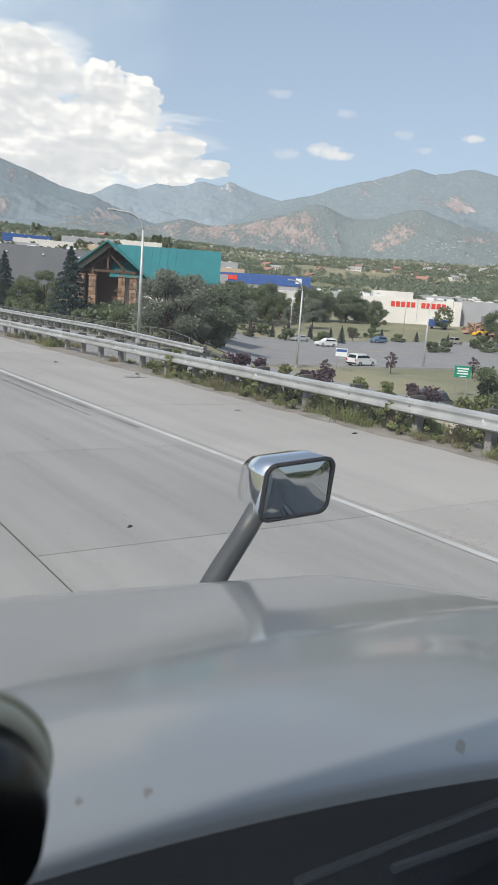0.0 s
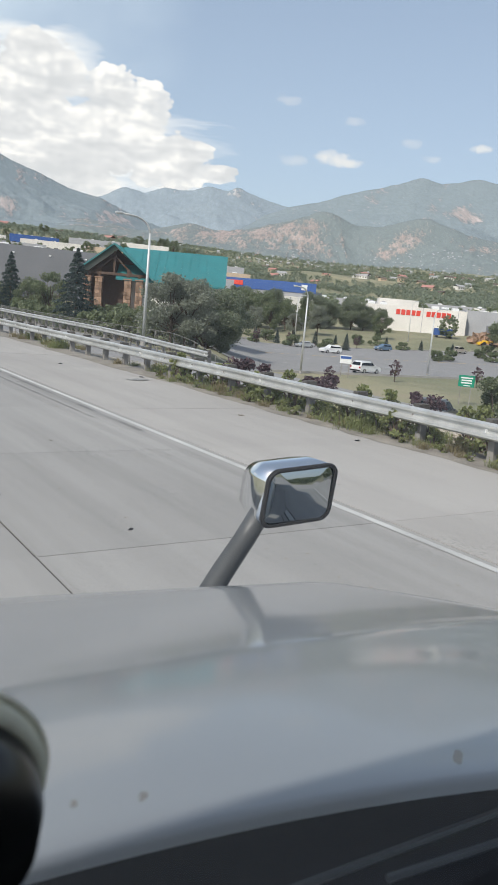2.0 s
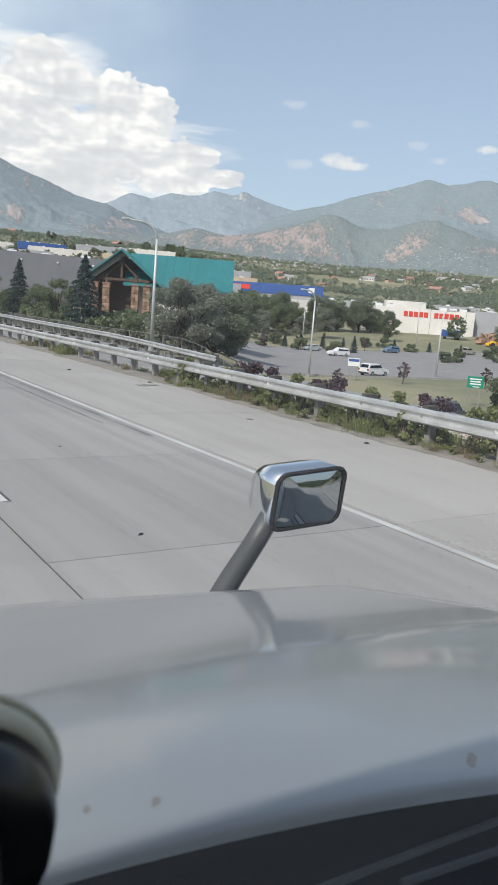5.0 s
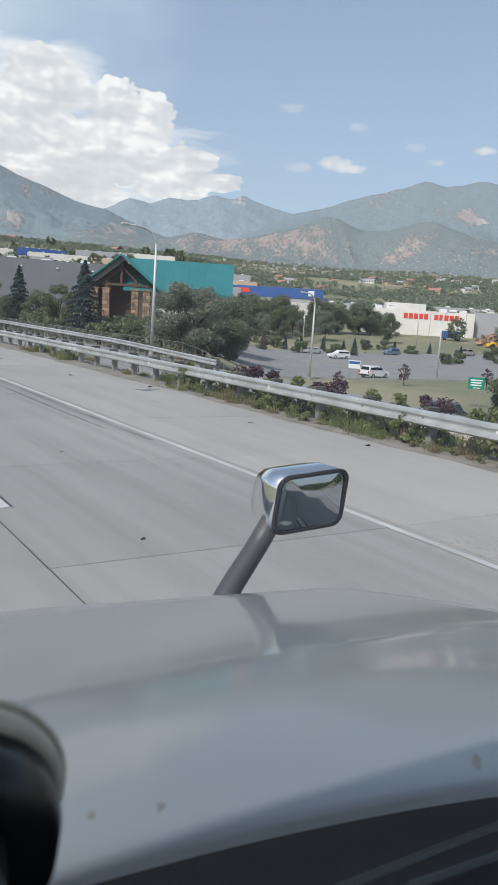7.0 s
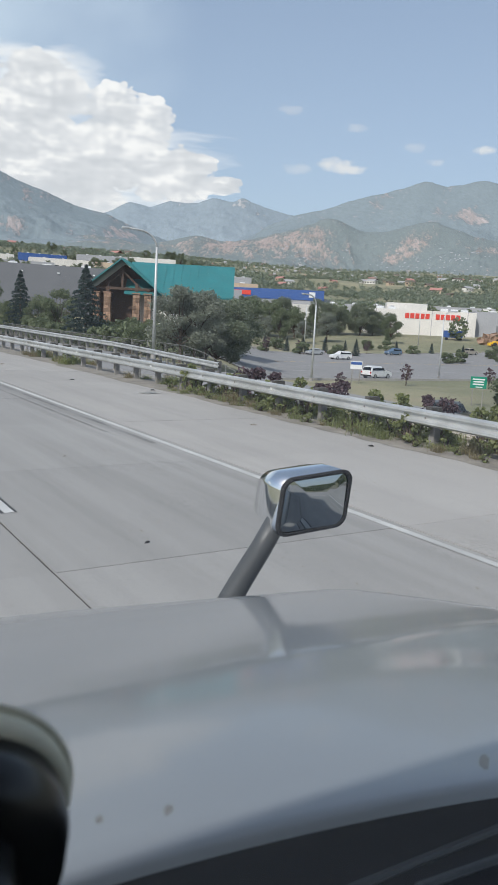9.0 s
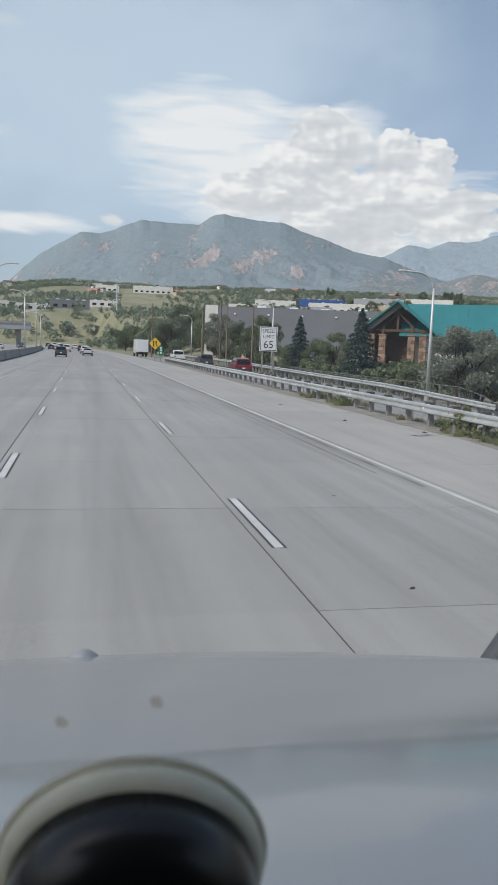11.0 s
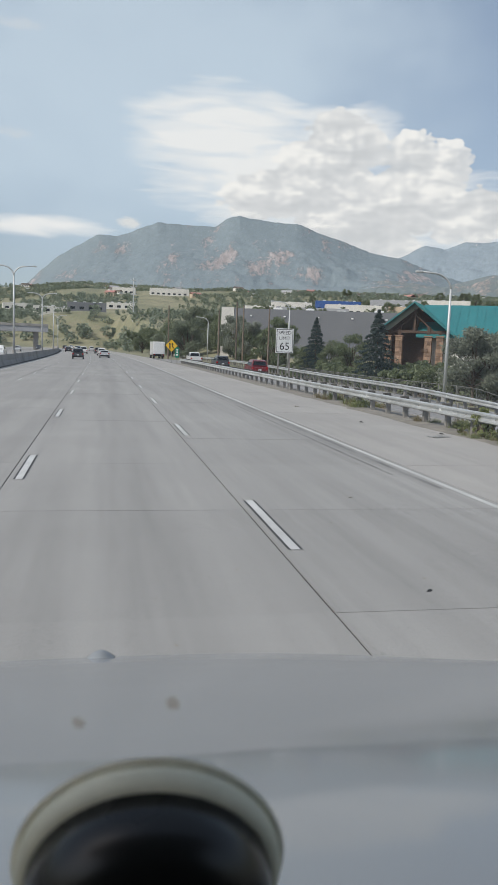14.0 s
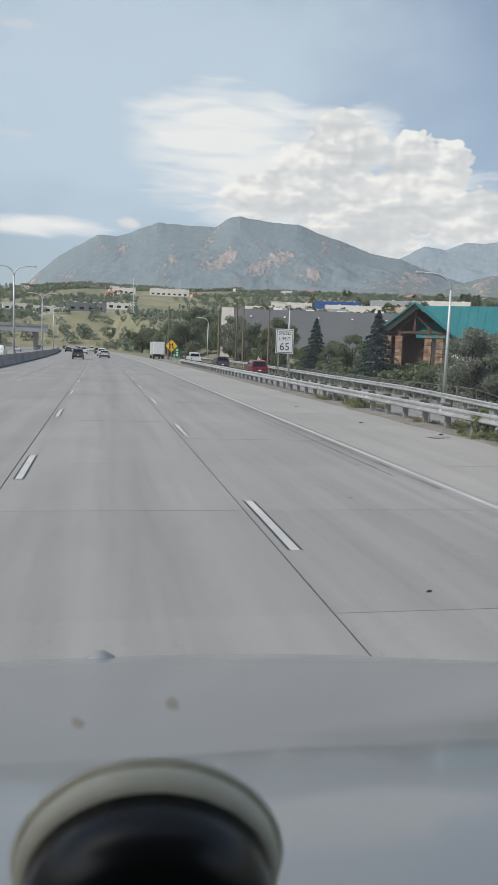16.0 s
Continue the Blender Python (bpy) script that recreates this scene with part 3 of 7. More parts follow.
def build_ground():
    radii = np.concatenate([[0.01], np.geomspace(3, 4900, 260)])
    az = np.radians(np.concatenate([np.arange(-180, -14, 3.0), np.arange(-14, 60, 0.35), np.arange(60, 180, 3.0)]))
    az = np.append(az, az[0] + 2 * np.pi)
    rr, aa = np.meshgrid(radii, az, indexing="ij")
    x, y = rr * np.sin(aa), rr * np.cos(aa)
    v = np.stack([x, y, land(x, y)], -1).reshape(-1, 3)
    tagged(new("ground", mesh_of("ground", v, grid_faces(*rr.shape)[:, ::-1], M["grass"], True)), "dry grass land rising to wooded hills", "ground", kind="structure")


build_ground()


def ridge_sheet(name, label, mat, az0, az1, crest, foot, r_crest, r_foot, rough, bare, seed, step=0.06, rows=64, soften=0.13):
    """A mountain flank: crest and foot are (azimuth, elevation) courses, seen from the valley road; it falls away behind."""
    az = np.arange(az0, az1, step)
    ca, ce = zip(*crest)
    fa, fe = zip(*foot)
    top = np.interp(az, ca, ce)
    w = np.arange(-3 * soften, 3 * soften + step, step)
    g = np.exp(-0.5 * (w / soften) ** 2)
    pad = len(w) // 2
    top = np.convolve(np.pad(top, pad, mode="edge"), g / g.sum(), "same")[pad:pad + len(az)]
    jag = (fbm(az * 1.3, az * 0 + seed, 5, seed, 0.5) - 0.5) * 0.5 + (fbm(az * 6, az * 0 + seed, 3, seed + 4, 0.6, True) - 0.5) * 0.06
    bot = np.interp(az, fa, fe)
    reach = int(2.2 / step)
    hat = np.hanning(2 * reach + 1)
    wide = np.convolve(np.pad(top, reach, mode="edge"), hat / hat.sum(), "same")[reach:reach + len(az)]
    u = np.concatenate([np.linspace(0, 1, rows), [1.12, 1.4]])
    uu, aa = np.meshgrid(u, az, indexing="ij")
    flank = np.minimum(uu, 1.0)
    side = smooth(flank * 3.0) * smooth((1 - flank) * 2.2)
    stray = (fbm(aa / 5.0, flank * 1.6, 3, seed + 90) - 0.5) * 11 * (1 - flank)
    body = wide + (np.interp(aa + stray, az, top) - wide) * flank ** 7
    el = bot + (body - bot) * flank ** 0.95 + 0.4 * jag * flank ** 10 - np.maximum(uu - 1, 0) * 9
    r = r_foot + (r_crest - r_foot) * uu
    a = np.radians(aa)
    x, y = r * np.sin(a), r * np.cos(a)
    lean = (fbm(aa / 4, r / 700, 3, seed + 2) - 0.5) * 3
    n = fbm(aa / 3.4 + lean, r / 800, 5, seed + 11, 0.5, True) - 0.55
    n2 = fbm(aa / 0.55 + lean * 2 + n, r / 260, 4, seed + 23, 0.55, True) - 0.5
    z = EYE_Z + r * np.tan(np.radians(el)) + side * rough * ((fbm(x / 420, y / 420, 5, seed + 61, 0.5) - 0.5) * 1.5 + n * 0.1 + n2 * 0.03) * np.clip((top - bot) / 4.0, 0.2, 1)
    v = np.stack([x, y, z], -1)
    me = mesh_of(name, v.reshape(-1, 3), grid_faces(*uu.shape)[:, ::-1], mat, True)
    att = me.attributes.new("bare", "FLOAT", "POINT")
    steep = n2 * 0.6 + n * 0.8 + bare(aa, flank)
    att.data.foreach_set("value", steep.reshape(-1).astype(np.float32))
    return tagged(new(name, me), label, "mountain", kind="structure")


NEAR_CREST = [(-14, 0.6), (-9.5, 1.5), (-6, 3.4), (-3.2, 6.0), (-1.6, 7.0), (-0.3, 7.8), (1.2, 7.75), (3.9, 8.85), (6.0, 8.75), (8.1, 8.75), (8.9, 9.35), (9.8, 9.55),
              (11.5, 9.3), (14.2, 9.05), (17.5, 7.95), (19.5, 7.25), (22, 6.75), (24.5, 5.7), (28, 4.7), (32, 4.0)]
FAR_CREST = [(17, 5.5), (20.0, 6.2), (21.6, 6.95), (22.4, 7.4), (23.4, 7.75), (24.7, 7.5), (26.05, 8.0), (27.0, 7.93), (28.2, 8.07), (29.06, 8.4), (30.1, 8.35), (30.6, 8.25), (31.3, 8.55), (32.3, 8.2), (33.6, 7.8), (35, 7.5), (38, 7.0), (42, 6.0)]
RIGHT_CREST = [(30, 4.5), (33, 6.6), (35, 7.5), (37.2, 8.0), (39.5, 8.85), (41.5, 9.3), (44.1, 10.15), (45.7, 9.8), (48.2, 10.2), (50, 9.8), (54, 8.6), (62, 7.0), (75, 6.2)]
RED_CREST = [(12, 3.6), (15, 4.3), (18, 4.8), (20, 5.4), (22.4, 5.2), (24, 4.9), (26, 5.2), (28.4, 6.0), (29.3, 5.4), (32.1, 5.7), (33.7, 6.2), (35.7, 6.7), (37.6, 7.6), (38.9, 7.3), (39.8, 6.5), (42.1, 6.7),
             (44.8, 7.7), (46, 7.1), (48.3, 6.4), (52, 6.0), (58, 5.6), (66, 5.2)]
flat_foot = [(-20, 1.5), (12, 2.8), (20, 3.2), (40, 3.5), (80, 3.5)]


def crags(spots, base=0.0):
    """Bare rock about some places (azimuth, share of the flank, half width, half height, amount) that lean to the left downhill."""
    def bare(a, f):
        out = base + 0.0 * f
        for a0, f0, ra, rf, amount in spots:
            out = out + amount * np.exp(-((a - a0 - 2.4 * (f - f0)) / ra) ** 2 - ((f - f0) / rf) ** 2)
        return out
    return bare


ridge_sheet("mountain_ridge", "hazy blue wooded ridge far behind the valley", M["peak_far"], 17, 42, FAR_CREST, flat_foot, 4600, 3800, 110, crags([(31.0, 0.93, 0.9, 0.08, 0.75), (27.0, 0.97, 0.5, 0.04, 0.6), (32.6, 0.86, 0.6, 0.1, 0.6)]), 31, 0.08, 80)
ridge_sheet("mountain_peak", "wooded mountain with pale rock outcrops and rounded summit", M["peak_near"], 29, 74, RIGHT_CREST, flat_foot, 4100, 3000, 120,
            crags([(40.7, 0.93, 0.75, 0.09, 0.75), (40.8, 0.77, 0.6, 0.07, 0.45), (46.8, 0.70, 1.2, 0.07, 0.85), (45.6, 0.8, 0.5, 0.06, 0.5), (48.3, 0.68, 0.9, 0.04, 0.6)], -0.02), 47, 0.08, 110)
ridge_sheet("mountain_massif", "long hazy grey-green wooded mountain with granite crags", M["peak_near"], -14, 32, NEAR_CREST, flat_foot, 3700, 2600, 80,
            crags([(7.8, 0.84, 0.55, 0.09, 0.95), (1.6, 0.80, 0.7, 0.10, 0.7), (-0.2, 0.83, 0.6, 0.10, 0.5), (5.2, 0.56, 0.5, 0.12, 0.7), (4.1, 0.47, 0.4, 0.1, 0.5), (9.0, 0.60, 0.6, 0.12, 0.9),
                   (8.1, 0.48, 0.8, 0.07, 0.6), (-2.3, 0.66, 0.7, 0.12, 0.5), (-5.0, 0.8, 0.8, 0.2, 0.5), (13.0, 0.58, 1.0, 0.12, 0.75), (11.0, 0.46, 1.0, 0.09, 0.7), (15.3, 0.42, 1.2, 0.08, 0.55),
                   (12.8, 0.78, 0.6, 0.08, 0.5), (16.2, 0.78, 0.6, 0.08, 0.5), (20.5, 0.50, 1.6, 0.12, 0.6), (23.0, 0.72, 1.2, 0.18, 0.9)], 0.10), 5, 0.08, 120)
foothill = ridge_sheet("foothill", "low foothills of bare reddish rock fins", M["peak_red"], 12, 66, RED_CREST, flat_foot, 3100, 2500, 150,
                       crags([(22.0, 0.8, 2.2, 0.3, 0.45), (26.5, 0.75, 1.8, 0.26, 0.62), (30.0, 0.74, 2.0, 0.26, 0.66), (33.5, 0.68, 2.0, 0.24, 0.62), (36.6, 0.8, 1.5, 0.16, 0.5), (37.0, 0.58, 1.5, 0.14, 0.55),
                              (43.8, 0.76, 1.3, 0.18, 0.72), (42.6, 0.62, 1.2, 0.06, 0.5), (49.0, 0.74, 1.0, 0.12, 0.4)], 0.04), 77, 0.07, 90, 0.7)


def radio_mast(az, el, r, h):
    """A guyed lattice mast on the mountain's crest."""
    a = radians(az)
    t = thing("radio_mast", "slender steel radio mast on the mountain crest", "mast", "radio masts", at=(r * math.sin(a), r * math.cos(a), EYE_Z + r * math.tan(radians(el))))
    for s in (-1, 1):
        part("leg", tube([(s * 0.9, 0, -12), (s * 0.5, 0, h)], [0.45, 0.3], 5), M["steel"], t)
    part("aerial", tube([(0, 0, h), (0, 0, h + 7)], [0.35, 0.2], 5), M["steel"], t)


radio_mast(3.95, 8.78, 3690, 28)
radio_mast(4.4, 8.78, 3690, 24)

# ---- highway ----
LANES = (-9.0, -5.35, -1.58, 2.20, 6.62, 11.12)
SLAB = 4.6


def strip(name, label, x0, x1, y0, y1, z, mat, step=4.6, thick=0.25, parent=None, category="road"):
    ys = np.append(np.arange(y0, y1, step), y1)
    o = bend(ys)
    v = np.concatenate([np.stack([x0 + o, ys, ys * 0 + z], -1), np.stack([x1 + o, ys, ys * 0 + z], -1), np.stack([x0 + o, ys, ys * 0 + z - thick], -1), np.stack([x1 + o, ys, ys * 0 + z - thick], -1)])
    n = len(ys)
    f = []
    for i in range(n - 1):
        f += [(i, n + i, n + i + 1, i + 1), (2 * n + i, i, i + 1, 2 * n + i + 1), (n + i, 3 * n + i, 3 * n + i + 1, n + i + 1)]
    ob = new(name, mesh_of(name, v, f, mat))
    if parent:
        ob.parent = parent
        return ob
    return tagged(ob, label, category, kind="structure")


road = tagged(new("road"), "four-lane concrete highway with sawn joints", "road", kind="structure")
strip("bedding", "", LANES[0] - 0.4, LANES[-1] + 0.3, -60, 480, -0.012, M["joint"], thick=0.3, parent=road)
strip("far_carriageway", "grey concrete carriageway for the opposite traffic", -31, -10.6, -60, 470, 0.0, M["concrete"], thick=0.3)


def slab_mesh(w, length):
    g, e = 0.012, 0.004
    bm = box(g, w - g, e, length - e, -0.2, 0.0)
    me = bpy.data.meshes.new("concrete_slab")
    bm.to_mesh(me)
    bm.free()
    return me


PLAIN_ROWS = range(-3, 19)
for i, (a, b) in enumerate(zip(LANES, LANES[1:])):
    me = slab_mesh(b - a, SLAB)
    me.materials.append(M["shoulder"] if i == 4 else M["concrete"])
    for r in PLAIN_ROWS:
        s = under(new("concrete_slab", me), road)
        s.location = (a, 2.05 + r * SLAB, -0.003 if (r + i) % 3 == 0 else 0.0)
    y = 2.05 + (PLAIN_ROWS[-1] + 1) * SLAB
    strip("far_paving", "", a + 0.007, b - 0.007, -60, 2.05 + PLAIN_ROWS[0] * SLAB - 0.015, 0.0, M["shoulder"] if i == 4 else M["concrete"], thick=0.2, parent=road)
    strip("far_paving", "", a + 0.007, b - 0.007, y, 480, 0.0, M["shoulder"] if i == 4 else M["concrete"], thick=0.2, parent=road)


def stripe(x, w, y0, y1, mat, name, parent, lift=0.004):
    ys = np.linspace(y0, y1, max(2, int((y1 - y0) / 3) + 1))
    o = bend(ys)
    n = len(ys)
    v = np.concatenate([np.stack([x - w / 2 + o, ys, ys * 0 + lift], -1), np.stack([x + w / 2 + o, ys, ys * 0 + lift], -1)])
    return under(new(name, mesh_of(name, v, [(i, n + i, n + i + 1, i + 1) for i in range(n - 1)], mat)), parent)


marks = tagged(new("road_markings"), "white lane dashes edged in black, solid edge line, dark tyre marks", "road marking", kind="structure")
stripe(6.44, 0.12, -40, 112, M["edge_paint"], "edge_line", marks)
stripe(6.44, 0.15, 112, 470, M["edge_paint"], "edge_line", marks)
for x, w, y0, y1 in ((6.22, 0.11, 13.0, 96), (5.86, 0.07, 14.5, 58)):
    stripe(x, w, y0, y1, M["tyre_mark"], "tyre_mark", marks, 0.006)
stripe(-8.4, 0.15, -40, 470, M["line"], "edge_line", marks)
for x in (2.40, -1.38, -5.15):
    for j in range(-1, 26):
        y = 8.9 + 12.19 * j - 12.19 + (5.0 if x < 0 else 0)
        stripe(x, 0.12, y, y + 3.05, M["line"], "lane_dash", marks, 0.006)
        for s in (-0.079, 0.079):
            stripe(x + s, 0.038, y, y + 3.05, M["black_line"], "dash_border", marks)

# on-ramp that climbs from the cross street and joins ahead
def ramp_x(y):
    return 16.6 + np.interp(y, [-30, 0, 20, 40, 80, 130, 200], [60, 26, 11, 2.5, 0.6, -2.0, -8.5])


def ramp_z(y):
    return np.interp(y, [-30, 0, 20, 36, 50, 70, 110, 140], [-4, -3.4, -2.0, -0.75, -0.42, -0.36, -0.15, -0.02])


ys = np.arange(-30, 215, 3.0)
cx, cz = ramp_x(ys), ramp_z(ys)
hw = np.interp(ys, [0, 60, 120, 200], [3.2, 3.2, 3.2, 1.5])
o = bend(ys)
v = np.concatenate([np.stack([cx - hw + o, ys, cz], -1), np.stack([cx + hw + o, ys, cz], -1), np.stack([cx - hw - 1 + o, ys, cz - 1.2], -1), np.stack([cx + hw + 1 + o, ys, cz - 1.2], -1)])
n = len(ys)
f = []
for i in range(n - 1):
    f += [(i, n + i, n + i + 1, i + 1), (2 * n + i, i, i + 1, 2 * n + i + 1), (n + i, 3 * n + i, 3 * n + i + 1, n + i + 1)]
tagged(new("ramp", mesh_of("ramp", v, f, M["asphalt"])), "grey entry ramp beside the highway", "road", kind="structure")


def guardrail(label, xs, y0, y1, flip=1, spacing=1.905, zs=lambda y: 0.0):
    """W-beam guardrail: lapped beam panels on posts with blocks."""
    g = thing("guardrail", label, "guardrail", "guardrails")
    prof = [(0, 0.46), (-0.075, 0.50), (-0.075, 0.55), (-0.01, 0.60), (-0.01, 0.645), (-0.075, 0.695), (-0.075, 0.745), (0, 0.785)]
    panel = 2 * spacing
    y = y0
    post_me = box(-0.09, 0.09, -0.075, 0.075, -0.6, 0.80, 0.006)
    pm = bpy.data.meshes.new("post")
    post_me.to_mesh(pm)
    post_me.free()
    pm.materials.append(M["post"])
    blk = box(-0.20, 0.10, -0.085, 0.085, 0.44, 0.845, 0.008)
    bmm = bpy.data.meshes.new("block")
    blk.to_mesh(bmm)
    blk.free()
    bmm.materials.append(M["block"])
    k = 0
    while y < y1:
        ya, yb = y, min(y + panel + 0.15, y1 + 0.15)
        bm = bmesh.new()
        lift = 0.003 * (k % 2)
        for t in (0.0, 0.006):
            a = [bm.verts.new((float(xs(ya)) + (px - t) * flip - lift, ya, pz + float(zs(ya)))) for px, pz in prof]
            b = [bm.verts.new((float(xs(yb)) + (px - t) * flip - lift, yb, pz + float(zs(yb)))) for px, pz in prof]
            for i in range(len(prof) - 1):
                bm.faces.new((a[i], a[i + 1], b[i + 1], b[i]))
        beam = part("beam", bm, M["zinc"], g)
        if ya < 60:
            for by in (ya + 0.4, ya + 0.4 + spacing):
                part("bolt", tube([(float(xs(by)) - 0.006 * flip - lift, by, 0.622 + float(zs(by))), (float(xs(by)) - 0.035 * flip - lift, by, 0.622 + float(zs(by)))], 0.022, 6), M["post"], beam)
        if ya < 60 and k % 2 == 0:
            x0 = float(xs(ya + 0.4)) - 0.012 * flip - lift
            part("reflector", box(x0 - 0.075, x0, ya + 0.36, ya + 0.372, 0.585 + float(zs(ya)), 0.665 + float(zs(ya)), 0.003), M["sign_white"], beam)
        for j in range(2):
            yy = y + j * spacing + 0.4
            if yy < y1:
                lean = random.uniform(-1.2, 1.2)
                p = under(new("post", pm), g)
                p.matrix_basis = pose(float(xs(yy)) + 0.27 * flip, yy, float(zs(yy)), lean, 0, 0)
                b = under(new("block", bmm), p)
                b.location = (-0.03 * flip, 0, 0)
        y += panel
        k += 1
    return g


guardrail("weathered galvanised guardrail along the concrete shoulder", lambda y: 11.36 + 0.006 * max(y, 0) + float(bend(y)), -14, 118)
guardrail("galvanised guardrail on the outer edge of the ramp", lambda y: 20.9 + 0.012 * (y - 36) - 0.0006 * max(y - 90, 0) ** 2 * 0.6 + float(bend(y)), 36, 190, zs=ramp_z)

# gritty verge behind the shoulder
ys = np.arange(-20, 118, 0.5)
cols = np.linspace(0, 1, 7)
yy, uu = np.meshgrid(ys, cols, indexing="ij")
xx = 11.06 + (0.16 * fbm(yy / 1.5, yy * 0, 3, 41) * (uu < 0.1)) + uu * 2.3 + bend(yy)
zz = np.where(uu < 0.1, 0.006, 0.0) + (fbm(xx * 2, yy * 2, 3, 42) - 0.35) * 0.09 * np.minimum(uu * 4, 1) - 0.35 * smooth((uu - 0.7) / 0.3)
tagged(new("verge", mesh_of("verge", np.stack([xx, yy, zz], -1).reshape(-1, 3), grid_faces(*yy.shape), M["verge"], True)), "gritty dirt verge under the guardrail", "verge", kind="structure")

# median wall
ys = np.arange(-40, 470, 5.0)
o = bend(ys)
prof = [(-0.35, 0), (-0.25, 0.28), (-0.14, 0.5), (-0.10, 1.1), (0.10, 1.1), (0.14, 0.5), (0.25, 0.28), (0.35, 0)]
v = np.concatenate([np.stack([px - 9.75 + o, ys, ys * 0 + pz], -1) for px, pz in prof])
n = len(ys)
f = [(j * n + i, j * n + i + 1, (j + 1) * n + i + 1, (j + 1) * n + i) for j in range(len(prof) - 1) for i in range(n - 1)]
tagged(new("median_wall", mesh_of("median_wall", v, f, M["barrier"])), "grey concrete median barrier between the carriageways", "barrier", kind="structure")

# cross street below the embankment
def street(name, x0, x1, y0, y1, lift, mat, label, rows=2):
    xs = np.arange(x0, x1, 4.0)
    yy = np.linspace(y0, y1, 14)
    a, b = np.meshgrid(xs, yy, indexing="ij")
    z = land(a, b) + lift
    return tagged(new(name, mesh_of(name, np.stack([a, b, z], -1).reshape(-1, 3), grid_faces(*a.shape), mat, True)), label, "road", kind="structure")


street("cross_street", 46, 330, 70, 130, 0.12, M["asphalt"], "wide grey asphalt cross street below the highway")

crossing = tagged(new("street_markings"), "white lane dashes and a yellow centre line on the cross street", "road marking", kind="structure")
for yy, mat, gap in ((82, "line", 9), (92, "line", 9), (100, "sign_yellow", 0), (110, "line", 9), (119, "line", 9)):
    for x0 in np.arange(50, 300, 9.0):
        x1 = x0 + (3 if gap else 9)
        zz = [float(land(x, yy)) + 0.16 for x in (x0, x1)]
        v = [(x0, yy - 0.08, zz[0]), (x1, yy - 0.08, zz[1]), (x1, yy + 0.08, zz[1]), (x0, yy + 0.08, zz[0])]
        under(new("street_dash", mesh_of("street_dash", v, [(0, 1, 2, 3)], M[mat])), crossing)
for yy in (69.7, 130.0):
    bm = bmesh.new()
    for x0 in np.arange(46, 320, 8.0):
        z0 = float(land(x0 + 4, yy))
        box(x0, x0 + 7.96, yy - 0.1, yy + 0.1, z0 - 0.3, z0 + 0.26, bm=bm)
    tagged(part("kerb", bm, M["shoulder"]), "pale concrete kerb along the cross street", "kerb", kind="structure")


def grit_edge():
    """Grit and dry leaves blown from the verge over the shoulder's edge, with a ragged outline."""
    ys = np.arange(-8.0, 70.0, 0.12)
    inner = 11.0 - 0.36 * fbm(ys / 1.3, ys * 0 + 3.0, 4, 51) ** 1.5 + 0.12 * (fbm(ys * 2.2, ys * 0, 2, 8) - 0.5)
    n = len(ys)
    v = np.concatenate([np.stack([inner, ys, ys * 0 + 0.0045], -1), np.stack([ys * 0 + 11.15, ys, ys * 0 + 0.02], -1), np.stack([ys * 0 + 11.5, ys, ys * 0 - 0.06], -1)])
    f = [(i + k, n + i + k, n + i + 1 + k, i + 1 + k) for k in (0, n) for i in range(n - 1)]
    tagged(new("roadside_grit", mesh_of("roadside_grit", v, f, M["verge"])), "grit and dry leaves along the shoulder's edge", "grit", kind="stuff")


grit_edge()

lower_wall = thing("retaining_wall", "tan concrete wall below the embankment", "retaining wall", kind="structure")
for i in range(11):
    part("panel", box(19.0, 19.3, -8 + i * 3.0, -8 + i * 3.0 + 2.97, -4.3, -1.0, 0.015), M["buff"], lower_wall)
part("coping", box(18.92, 19.38, -8.05, 25.05, -1.0, -0.88, 0.02), M["buff"], lower_wall)

# ---- the truck ----
truck = thing("truck", "semi truck with a glossy pale grey bonnet on the lane", "truck")
HOOD_Y = (0.441, 0.447, 0.456, 0.49, 0.544, 0.598, 0.653, 0.707, 0.762, 0.816, 0.87, 0.925, 0.979, 1.034, 1.088, 1.142, 1.197, 1.251, 1.306, 1.36, 1.414, 1.469, 1.523, 1.578, 1.632, 1.686, 1.741, 1.795, 1.85, 1.904, 1.958, 2.013, 2.073, 2.123, 2.163, 2.188, 2.203)
HOOD_Z = (2.0200, 2.0270, 2.0294, 2.0233, 2.0135, 2.0034, 1.9925, 1.9814, 1.9704, 1.9595, 1.9451, 1.9298, 1.9142, 1.8985, 1.8826, 1.8665, 1.8503, 1.8339, 1.8174, 1.8007, 1.784, 1.767, 1.7498, 1.7324, 1.7147, 1.6967, 1.6783, 1.6594, 1.6401, 1.6205, 1.6007, 1.5805, 1.554, 1.52, 1.45, 1.28, 0.75)


